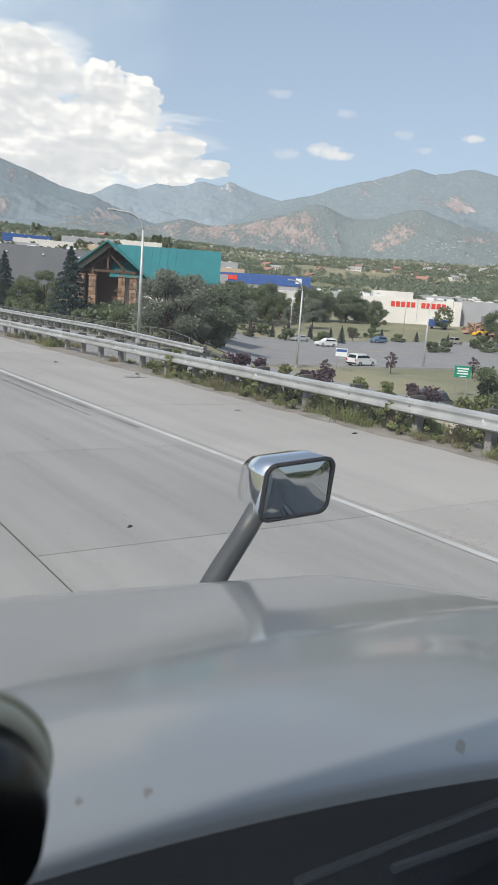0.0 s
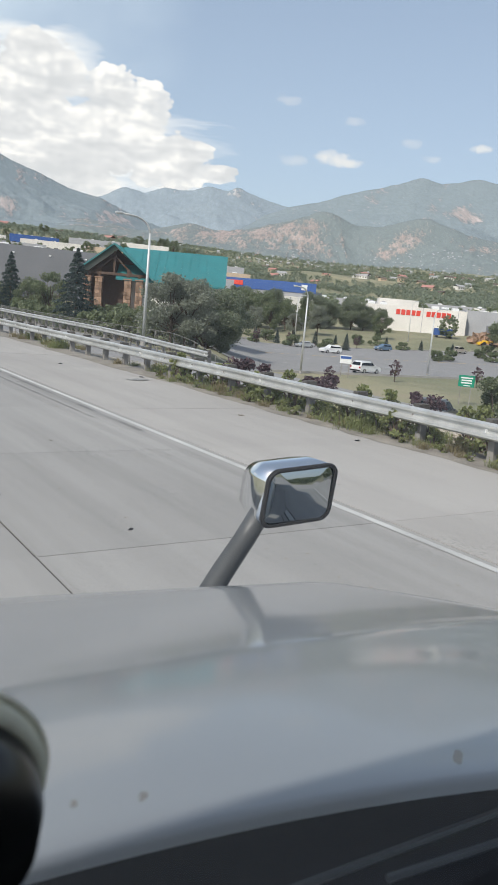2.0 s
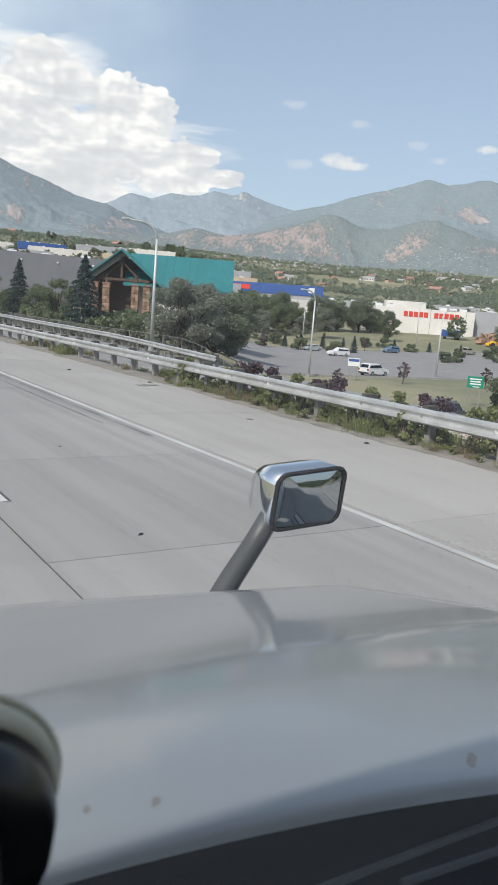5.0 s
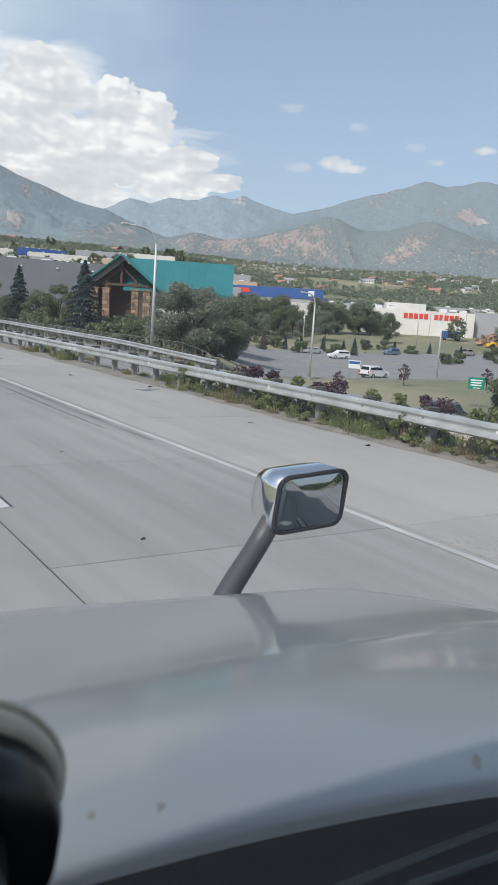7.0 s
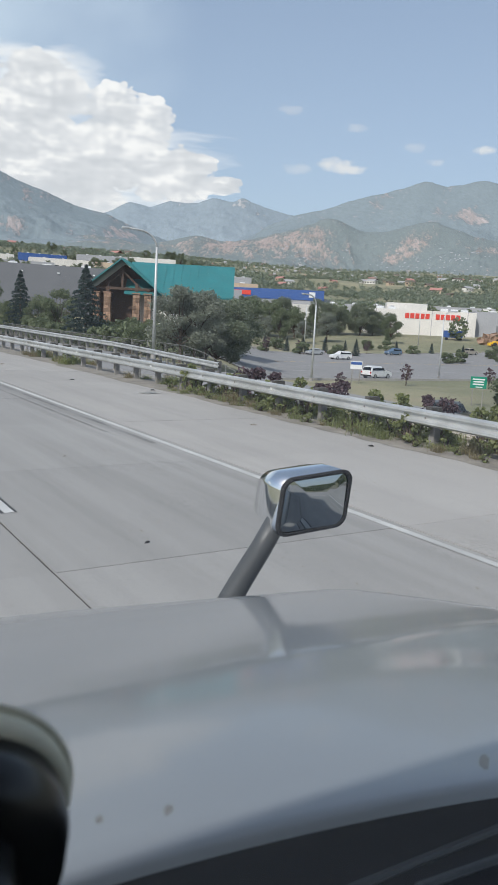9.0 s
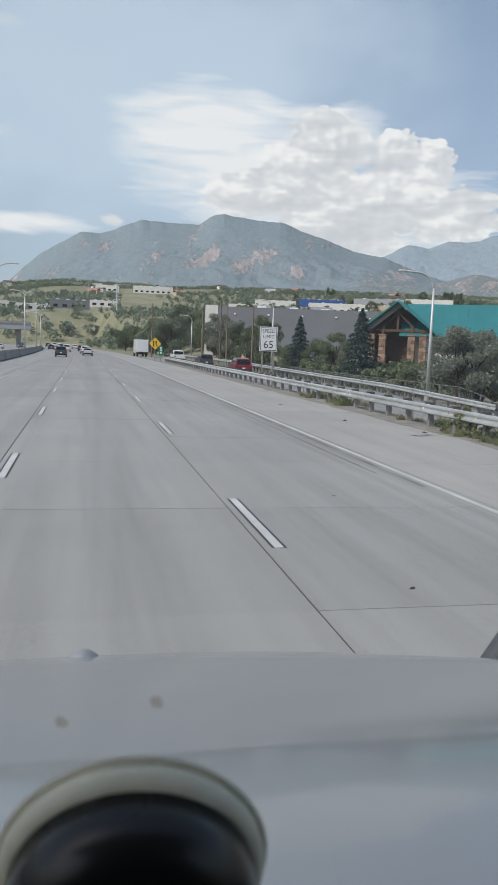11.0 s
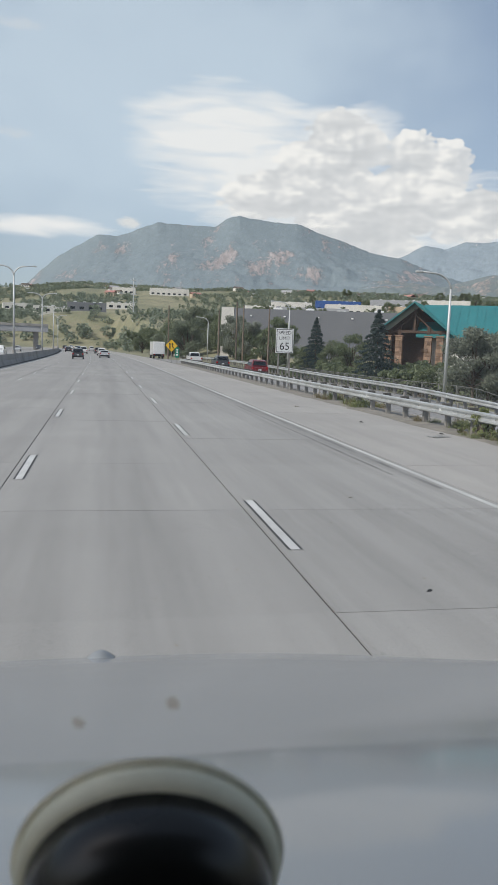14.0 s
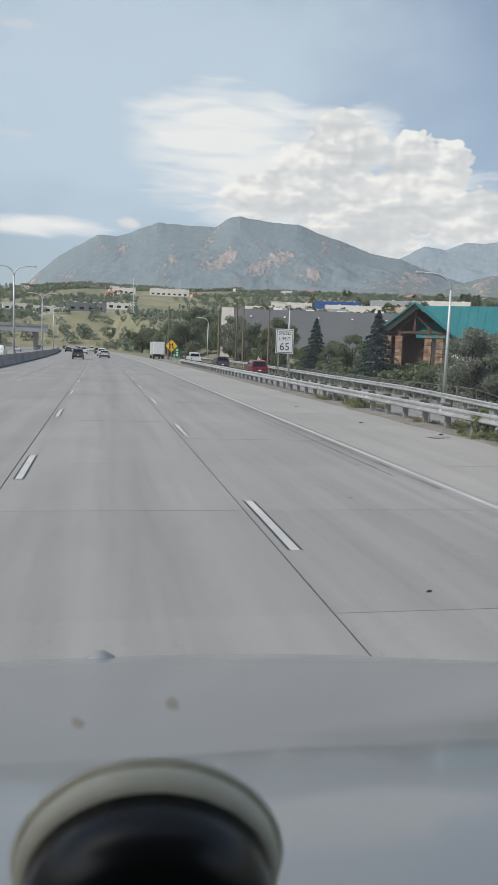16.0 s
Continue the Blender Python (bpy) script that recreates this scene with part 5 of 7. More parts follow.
for i in range(210):
    y = 4 + 0.2 * i + random.uniform(-0.5, 0.5)
    if float(fbm(np.array([y / 2.6]), np.array([0.5]), 2, 83)[0]) < 0.47:
        continue
    c = copy_thing(weed if i % 3 else dry, pose(12.0 + 0.004 * y + random.uniform(-0.65, 0.8), y, -0.06, 0, 0, random.uniform(0, 360)))
    s = random.uniform(0.5, 1.25)
    c.scale = (s, s, s)


leafy = shrub("weed_clump", "tall yellow-green leafy weeds at the foot of the guardrail", 0.62, 0.34, M["leaf_weed"], 46, 420, "leafy weeds along the guardrail", 0.055)
leafy.matrix_basis = pose(11.9, 12.6, -0.02)
for i in range(40):
    y = 6.5 + 0.42 * i + random.uniform(-0.3, 0.3)
    c = copy_thing(leafy, pose(11.85 + 0.005 * y + random.uniform(-0.3, 0.5), y, -0.02, 0, 0, random.uniform(0, 360)))
    s = random.uniform(0.6, 1.35)
    c.scale = (s, s, s * random.uniform(0.8, 1.2))

for i in range(52):
    y = 4.5 + 0.36 * i + random.uniform(-0.4, 0.4)
    c = copy_thing((dry, weed, leafy)[i % 3], pose(11.2 + random.uniform(-0.06, 0.4), y, -0.01, 0, 0, random.uniform(0, 360)))
    s = random.uniform(0.22, 0.5)
    c.scale = (s * 1.3, s * 1.3, s)


def woods(name, label, n, r0, r1, size, per, mat, seed, az0=-13, az1=62, keep=0.42):
    """Distant trees, one mesh: a loose heap of leaf clumps for each."""
    gen = np.random.default_rng(seed)
    az = gen.uniform(az0, az1, n * 4)
    r = np.sqrt(gen.uniform(r0 ** 2, r1 ** 2, n * 4))
    x, y = r * np.sin(np.radians(az)), r * np.cos(np.radians(az))
    thick = fbm(x / 140, y / 140, 4, 5)
    ok = (thick > keep + 0.17 * smooth((11 - az) / 6) * (r < 1000)) & ((x - bend(y) > 18 + 14 * (y < 200)) | (x - bend(y) < -37) | (y > 446))
    x, y = x[ok][:n], y[ok][:n]
    z = land(x, y)
    m = len(x)
    h = gen.uniform(0.6, 1.25, m) * size
    w = h * gen.uniform(0.36, 0.6, m)
    d = gen.normal(size=(m, per, 3))
    d /= np.linalg.norm(d, axis=2)[..., None]
    d *= gen.uniform(0.3, 1.0, (m, per))[..., None] ** 0.5
    c = np.stack([x[:, None] + d[..., 0] * w[:, None], y[:, None] + d[..., 1] * w[:, None], z[:, None] + h[:, None] * (0.52 + 0.46 * d[..., 2])], -1).reshape(-1, 3)
    s = np.repeat(w, per) * gen.uniform(0.5, 1.0, m * per) * (1.9 / per ** 0.33)
    v, f = cards(c, s, gen)
    return tagged(new(name, mesh_of(name, v, f, mat)), label, "woods", kind="stuff")


woods("slope_trees", "trees between the commercial roofs", 1200, 470, 900, 5.5, 40, M["leaf_haze"], 71, 11, 62, 0.42)
woods("roadside_trees", "trees beyond the opposite carriageway", 430, 260, 800, 6.5, 60, M["leaf_haze"], 72, -14, 2.5, 0.16)
woods("valley_trees", "green trees in front of the warehouses", 170, 230, 480, 7.5, 320, M["leaf"], 61, 11, 62, 0.40)
woods("hillside_trees", "scattered green trees over the town", 3600, 430, 1250, 5.0, 34, M["leaf_haze"], 62, -13, 62, 0.44)
woods("pale_trees", "green trees between the houses, paled by painted haze", 3000, 380, 1300, 5.0, 26, M["scrub"], 63, -13, 62, 0.40)
woods("far_woods", "far tree cover below the mountains", 9000, 1150, 2800, 7.0, 9, M["scrub"], 64, -14, 64, 0.32)
woods("far_pale_woods", "far scrub below the mountains, paled by painted haze", 4500, 1150, 2800, 6.0, 9, M["leaf_haze"], 65, -14, 64, 0.36)

woods("hill_shrubs", "low dark shrubs scattered over the dry hill", 340, 210, 640, 2.2, 26, M["leaf_haze"], 66, -13, 12, 0.18)
woods("hill_trees", "small trees scattered over the dry hill", 150, 230, 620, 4.5, 60, M["leaf_haze"], 67, -2, 12, 0.22)

woods("rear_trees", "trees along the road behind the truck", 520, 60, 420, 8.5, 60, M["leaf"], 68, 130, 215, 0.2)

# ---- buildings ----


def open_box(name, w, d, h, mat, parent, x=0.0, y=0.0, z=0.0, wall=0.3, label=""):
    """Four walls with thickness and an upstand round a flat roof."""
    bm = bmesh.new()
    box(x - w / 2, x + w / 2, y, y + wall, z - 2, z + h, bm=bm)
    box(x - w / 2, x + w / 2, y + d - wall, y + d, z - 2, z + h, bm=bm)
    box(x - w / 2, x - w / 2 + wall, y + wall, y + d - wall, z - 2, z + h, bm=bm)
    box(x + w / 2 - wall, x + w / 2, y + wall, y + d - wall, z - 2, z + h, bm=bm)
    return part(name, bm, mat, parent, label)


def flat_roof(w, d, h, parent, x=0.0, y=0.0, z=0.0, mat=None):
    return part("roof", box(x - w / 2 + 0.3, x + w / 2 - 0.3, y + 0.3, y + d - 0.3, z + h - 0.7, z + h - 0.45), mat or M["grey_roof"], parent)


def rooftop_units(parent, xs, y, z, mat=None):
    for i, x in enumerate(xs):
        u = part("rooftop_unit", box(x - 1.1, x + 1.1, y + (i % 3) * 2.2, y + 1.7 + (i % 3) * 2.2, z, z + 1.25, 0.06), mat or M["sign_white"], parent)
        part("vent_hood", box(x - 0.5, x + 0.5, y + 0.2 + (i % 3) * 2.2, y + 0.9 + (i % 3) * 2.2, z + 1.25, z + 1.6, 0.04), M["grey_wall"], u)


def facing(az, r, lift=0.0, extra=0.0):
    """A pose whose -y side looks back at the road."""
    x, y, z = spot(az, r, lift)
    return pose(x, y, z, 0, 0, -az + extra)


# white box store with a grey wing
store = thing("box_store", "white box store with a grey wing and red sign lettering", "store")
store.matrix_basis = facing(44.6, 246, 0, 6)
open_box("front_wall", 34, 55, 7.6, M["white_wall"], store)
flat_roof(34, 55, 7.6, store)
open_box("raised_block", 13, 10, 2.6, M["white_wall"], store, -3, 14, 7.4)
open_box("grey_wing", 34, 50, 8.2, M["grey_wall"], store, 34.2, 4)
flat_roof(34, 50, 8.2, store, 34.2, 4)
rooftop_units(store, (8, 11.5, 15, 23, 27, 32, 38, -12, -8), 6, 7.3)
x = -4.6
for i, wd in enumerate((1.25, 1.25, 1.25, 1.25, 1.25, 0, 1.25, 1.25, 1.25, 1.25, 1.25)):
    if wd:
        part("sign_bar", box(x, x + wd, -0.14, -0.02, 5.0, 6.6, 0.05), M["red"], store)
    x += 1.55
for x in (-13.5, 3.6, 14.4):
    part("wall_joint", box(x - 0.08, x + 0.08, -0.04, 0.0, 0, 7.6), M["grey_wall"], store)
part("entrance", box(-15.5, -10.5, -0.9, -0.02, 0, 3.4, 0.05), M["dark_wall"], store)
part("loading_door", box(24, 28, 3.9, 3.98, 0, 4), M["dark_wall"], store)
trailer = thing("cargo_trailer", "blue cargo trailer by the store wall", "trailer")
trailer.matrix_basis = facing(47.0, 236, 0, 10)
part("cargo_box", box(-3.6, 3.6, -1.2, 1.2, 0.9, 3.6, 0.08), M["blue"], trailer)
trailer.scale = (0.75, 0.75, 0.75)
for x in (-2.4, 2.2, 2.9):
    part("wheel", tube([(x, -1.25, 0.45), (x, 1.25, 0.45)], 0.45, 14), M["rubber"], trailer)
mound = shrub("earth_mound", "heap of bare reddish earth beside the store", 1.2, 9, M["earth"], 91, 900, "earth heaps", 2.0)
stand(mound, 51.5, 228)
loader = thing("wheel_loader", "yellow wheel loader on bare earth", "loader")
loader.matrix_basis = facing(50.1, 222, 0.1, 15)
loader.scale = (0.72, 0.72, 0.72)
part("body", box(-1.8, 2.0, -0.9, 0.9, 0.9, 2.0, 0.12), M["sign_yellow"], loader)
part("cab", box(-0.6, 0.8, -0.8, 0.8, 2.0, 3.3, 0.1), M["glass"], loader)
part("bucket", box(-3.6, -2.6, -1.2, 1.2, 0.2, 1.3, 0.15), M["sign_yellow"], loader)
part("arm", box(-2.8, -1.2, -0.3, 0.3, 0.8, 1.5, 0.08), M["sign_yellow"], loader)
for x in (-1.2, 1.4):
    for y in (-1.0, 1.0):
        part("wheel", tube([(x, y - 0.25, 0.75), (x, y + 0.25, 0.75)], 0.75, 16), M["rubber"], loader)

# blue-fronted store among trees
blue_store = thing("blue_store", "low store with a blue band and grey side wall", "store")
blue_store.matrix_basis = facing(33.6, 330, 3.2, -10)
open_box("wall", 46, 30, 5.2, M["grey_wall"], blue_store)
flat_roof(46, 30, 5.2, blue_store)
part("blue_band", box(-23.2, 23.2, -0.3, -0.02, 4.0, 8.2, 0.05), M["blue"], blue_store, "blue fascia band")
part("sign_bar", box(-17, -8, -0.5, -0.31, 5.3, 7.2, 0.05), M["red"], blue_store)
part("sign_bar", box(17, 19.5, -0.5, -0.31, 5.2, 7.4, 0.05), M["sign_white"], blue_store)

# small white store with a red sign
annex = thing("white_store", "plain white store building with downpipes", "store")
annex.matrix_basis = facing(36.0, 268, 0, 20)
open_box("wall", 15, 12, 7.2, M["white_wall"], annex)
flat_roof(15, 12, 7.2, annex)
for x in (-5, -1, 4):
    part("downpipe", box(x - 0.09, x + 0.09, -0.16, -0.02, 0, 7), M["grey_wall"], annex)

# long brick-red building on the slope
brick_hall = thing("brick_building", "long low building of reddish brick with a pale roof", "building")
brick_hall.matrix_basis = facing(53.5, 290, 0, 0)
open_box("wall", 44, 20, 5.5, M["brick"], brick_hall)
flat_roof(44, 20, 5.5, brick_hall)

# teal-roofed hall: gabled timber porch, long metal roof with standing seams, glazed lower wing
hall = thing("teal_roofed_hall", "hall with a teal metal roof and timber gable porch", "hall")
hall.matrix_basis = pose(*spot(23.0, 106, 0.0)[:2], 0.9, 0, 0, -31)


def gable_roof(w, l, z_eave, z_ridge, y0, over, mat, parent, thick=0.22, x0=0.0, seams=0):
    """A roof with its ridge along y."""
    e = w / 2 + over
    drop = (z_ridge - z_eave) / (w / 2) * over
    r = None
    for s in (-1, 1):
        pts = [(x0 + s * e, z_eave - drop), (x0, z_ridge), (x0, z_ridge + thick), (x0 + s * e, z_eave - drop + thick)]
        sl = part("roof", extrude_xz(pts, y0 - over, y0 + l + over), mat, parent)
        for i in range(seams):
            y = y0 - over + (l + 2 * over) * (i + 0.5) / seams
            bm = bmesh.new()
            q4 = [(x0 + s * e, z_eave - drop + thick), (x0, z_ridge + thick), (x0, z_ridge + thick + 0.06), (x0 + s * e, z_eave - drop + thick + 0.06)]
            part("standing_seam", extrude_xz(q4, y - 0.03, y + 0.03, bm), mat, sl)
        r = sl
    return r


# long main roof: ridge across the view
main = new("main_block")
main.parent = hall
main.matrix_basis = pose(1.0, 5.0, 0, 0, 0, -90)
open_box("wall", 13, 11, 4.6, M["white_wall"], hall, 8.0, -0.5, 0.0)
gable_roof(12.5, 13.0, 4.4, 8.4, 0, 0.7, M["teal"], main, seams=13)
# porch gable at the end
porch = new("porch")
porch.parent = hall
porch.matrix_basis = pose(0.0, -1.5, 0)
for x in (-3.4, -1.9, 1.9, 3.4):
    part("post", box(x - 0.2, x + 0.2, -0.2, 0.2, -2.4, 4.6 if abs(x) > 2.5 else 5.4, 0.03), M["timber"], porch)
    core = part("pier", box(x - 0.36, x + 0.36, -0.36, 0.36, -2.4, 4.0, 0.04), M["fieldstone"], porch)
    for j in range(13):
        z, off = -2.4 + j * 0.49, 0.02 * ((j * 7 + int(x * 10)) % 5 - 2)
        for a, b in ((-0.46, 0.02 + off * 4), (0.05 + off * 4, 0.46)):
            part("stone", box(x + a, x + b, -0.45 + off, 0.42, z + 0.02, z + 0.47, 0.03), M["pier_stone"], core)
    part("pier_cap", box(x - 0.55, x + 0.55, -0.55, 0.55, 4.0, 4.18, 0.03), M["fieldstone"], porch)
part("tie_beam", box(-4.2, 4.2, -0.16, 0.16, 4.5, 4.85, 0.03), M["timber"], porch)
part("king_post", box(-0.15, 0.15, -0.14, 0.14, 4.85, 7.6, 0.02), M["timber"], porch)
for s in (-1, 1):
    part("brace", tube([(s * 2.4, 0, 4.8), (s * 0.1, 0, 6.9)], 0.13, 6), M["timber"], porch)
part("gable_wall", extrude_xz([(-4.6, 4.3), (4.6, 4.3), (0, 8.0)], 2.6, 2.8), M["timber"], porch, "dark brown gable boarding")
part("porch_wall", box(-4.4, 4.4, 2.6, 2.8, -2.4, 4.3), M["timber"], porch)
gable_roof(9.6, 9, 4.5, 8.35, -0.8, 0.6, M["teal"], porch, seams=8)
# grey warehouses behind the hall
ware = thing("warehouse", "long dark grey warehouse with a low roof", "warehouse", "warehouses")
ware.matrix_basis = facing(19.0, 185, 0.0, 4)
open_box("wall", 64, 40, 11.4, M["dark_wall"], ware, 2.0)
flat_roof(64, 40, 11.4, ware, 2.0)
open_box("white_end", 3.0, 40, 11.6, M["white_wall"], ware, -31.6, 0)
for x in range(-26, 34, 8):
    part("wall_lamp", box(x - 0.25, x + 0.25, -0.25, 0, 9.6, 9.9), M["sign_white"], ware)
rooftop_units(ware, (-20, -12, -4, 5, 14, 22, 30), 8, 11.0)
for az, r, w, d, h, mt, ex in ((11.4, 250, 22, 20, 7.5, "white_wall", 8), (13.0, 330, 40, 24, 7, "grey_wall", -4), (18.5, 330, 46, 30, 7, "white_wall", 6), (24.0, 300, 40, 26, 7, "white_wall", -5), (28.0, 270, 34, 26, 7, "grey_wall", 5),
                               (22.0, 420, 50, 30, 7, "white_wall", 0), (29.5, 380, 44, 26, 8, "tan_wall", 10), (47.0, 420, 50, 26, 7, "grey_wall", 5), (40.0, 400, 44, 20, 6, "grey_wall", -6), (52, 420, 46, 26, 7, "white_wall", 0),
                               (12.5, 640, 46, 20, 8, "white_wall", 3), (15.6, 620, 54, 20, 8, "grey_wall", -3), (19.0, 650, 60, 20, 8, "white_wall", 4), (23.2, 630, 50, 20, 8, "tan_wall", 0), (26.6, 640, 52, 20, 8, "white_wall", -4), (30.2, 620, 44, 20, 8, "grey_wall", 2), (17.3, 690, 40, 18, 9, "blue", 3), (21.4, 700, 44, 18, 8, "grey_wall", -3), (25.0, 690, 40, 18, 9, "white_wall", 4), (13.9, 700, 36, 18, 8, "white_wall", 3), (-9.5, 640, 40, 22, 6, "grey_wall", 0), (-5.2, 720, 40, 20, 6, "white_wall", 4), (-11.5, 760, 50, 22, 7, "white_wall", 0), (-3.2, 560, 30, 16, 5, "white_wall", 2), (-1.0, 540, 26, 16, 6, "dark_wall", 2), (1.4, 620, 22, 14, 5, "white_wall", 2), (4.9, 880, 44, 18, 8, "white_wall", 2), (1.6, 900, 26, 16, 7, "white_wall", -3)):
    b = thing("warehouse", {"white_wall": "white flat-roofed commercial building", "grey_wall": "grey flat-roofed commercial building", "blue": "blue flat-roofed commercial building",
                            "tan_wall": "tan flat-roofed commercial building", "dark_wall": "dark flat-roofed commercial building"}[mt], "warehouse", "warehouses")
    b.matrix_basis = facing(az, r, 0, ex)
    open_box("wall", w, d, h, M[mt], b)
    flat_roof(w, d, h, b)
    rooftop_units(b, [-w * 0.3, -w * 0.05, w * 0.2, w * 0.36], d * 0.3, h - 0.45)
    for i in range(int(w / 6)):
        part("window", box(-w / 2 + 2 + i * 6, -w / 2 + 5 + i * 6, -0.08, 0.02, 1.2, 3.0), M["glass"], b)


def house(wall, roof, label):
    h = thing("house", label, "house", "houses on the hillside")
    open_box("wall", 12, 8, 4.2, M[wall], h)
    for s in (-1, 1):
        bm = bmesh.new()
        vv = [bm.verts.new(p) for p in ((-6.5, 4 - s * 4.6, 4.0), (6.5, 4 - s * 4.6, 4.0), (6.5, 4, 6.4), (-6.5, 4, 6.4), (-6.5, 4 - s * 4.6, 4.2), (6.5, 4 - s * 4.6, 4.2), (6.5, 4, 6.6), (-6.5, 4, 6.6))]
        for idx in ((0, 1, 5, 4), (4, 5, 6, 7), (0, 4, 7, 3), (1, 2, 6, 5), (0, 3, 2, 1)):
            bm.faces.new([vv[i] for i in idx])
        part("roof", bm, M[roof], h)
    for x in (-3.5, 0.5, 3.8):
        part("window", box(x - 0.8, x + 0.8, -0.06, 0.02, 1.4, 2.9), M["glass"], h)
    return h


kinds = [house("white_wall", "brown_roof", "white house with a brown shingle roof"), house("tan_wall", "brown_roof", "tan house with a brown shingle roof"), house("white_wall", "grey_roof", "white house with a pale grey roof"),
         house("tan_wall", "pink_wall", "tan house with a reddish tile roof")]
for i, h in enumerate(kinds):
    h.matrix_basis = facing(20 + i * 7, 900 + 120 * i, 0, 20)
gen = np.random.default_rng(12)
for i in range(230):
    az, r = gen.uniform(-12, 56), gen.uniform(820, 2500)
    x, y, z = spot(az, r)
    if abs(x - float(bend(y))) < 45:
        continue
    c = copy_thing(kinds[int(gen.integers(0, 4))], pose(x, y, z, 0, 0, -az + gen.uniform(-50, 50)))
    s = gen.uniform(0.6, 1.1)
    c.scale = (s, s, s)
tagged(kinds[0], "white house with a brown shingle roof")



def far_town(n, seed):
    """Pale houses strewn over the far slopes, too small to tell apart."""
    gen = np.random.default_rng(seed)
    bm_v, bm_f = [], []
    for i in range(n):
        az, r = gen.uniform(16, 60), gen.uniform(1500, 2750)
        x, y, z = spot(az, r)
        w, d, h = gen.uniform(4, 9), gen.uniform(4, 6), gen.uniform(2.0, 3.2)
        c, s = math.cos(radians(-az)), math.sin(radians(-az))
        b = len(bm_v)
        for px, py, pz in ((-w, -d, -2), (w, -d, -2), (w, d, -2), (-w, d, -2), (-w, -d, h), (w, -d, h), (w, d, h), (-w, d, h), (-w, 0, h + 2.2), (w, 0, h + 2.2)):
            bm_v.append((x + (px * c - py * s) * 0.5, y + (px * s + py * c) * 0.5, z + 1.5 + pz))
        bm_f += [[b + q for q in f] for f in ((0, 1, 5, 4), (1, 2, 6, 9, 5), (2, 3, 7, 6), (3, 0, 4, 8, 7), (4, 5, 9, 8), (6, 7, 8, 9))]
    tagged(new("far_houses", mesh_of("far_houses", bm_v, bm_f, M["grey_roof"])), "pale houses strewn over the far slopes", "houses", kind="stuff")


far_town(170, 15)


def hillside_homes(hill, n, seed, az0, az1):
    """Pale homes among the trees on the lower flank of a hill, too small to tell apart."""
    gen = np.random.default_rng(seed)
    co = np.array([v.co[:] for v in hill.data.vertices])
    az, r = np.degrees(np.arctan2(co[:, 0], co[:, 1])), np.hypot(co[:, 0], co[:, 1])
    ok = np.flatnonzero((az > az0) & (az < az1) & (r > 2560) & (r < 2900) & (fbm(co[:, 0] / 260, co[:, 1] / 260, 3, seed) > 0.40))
    vs, fs = [], []
    for i in gen.choice(ok, n, replace=False):
        x, y, z = co[i]
        w, d, h = gen.uniform(1.5, 4.2), gen.uniform(2, 3), gen.uniform(0.2, 1.2)
        c, sn = math.cos(radians(-az[i])), math.sin(radians(-az[i]))
        b = len(vs)
        for px, py, pz in ((-w, -d, -4), (w, -d, -4), (w, d, -4), (-w, d, -4), (-w, -d, h), (w, -d, h), (w, d, h), (-w, d, h), (-w, 0, h + 1.4), (w, 0, h + 1.4)):
            vs.append((x + px * c - py * sn, y + px * sn + py * c, z + pz))
        fs += [[b + q for q in f] for f in ((0, 1, 5, 4), (1, 2, 6, 9, 5), (2, 3, 7, 6), (3, 0, 4, 8, 7), (4, 5, 9, 8), (6, 7, 8, 9))]
    tagged(new("hillside_homes", mesh_of("hillside_homes", vs, fs, M["grey_wall"])), "pale homes scattered over the wooded foothill", "houses", kind="stuff")


hillside_homes(foothill, 150, 17, 34, 57)

# flyover and gantry far down the road
fly = thing("flyover", "grey concrete flyover on square piers", "bridge")
fly.matrix_basis = pose(-57, 262, 0, 0, 0, 4)
part("girder", box(-45, 40, 0, 9, 6.0, 7.8), M["grey_wall"], fly)
part("parapet", box(-45, 40, -0.2, 0, 7.8, 8.6), M["barrier"], fly)
for x in (-38, -14, 10, 36):
    part("pier", box(x - 0.8, x + 0.8, 2, 7, -1, 6.0), M["barrier"], fly)

# ---- vehicles ----


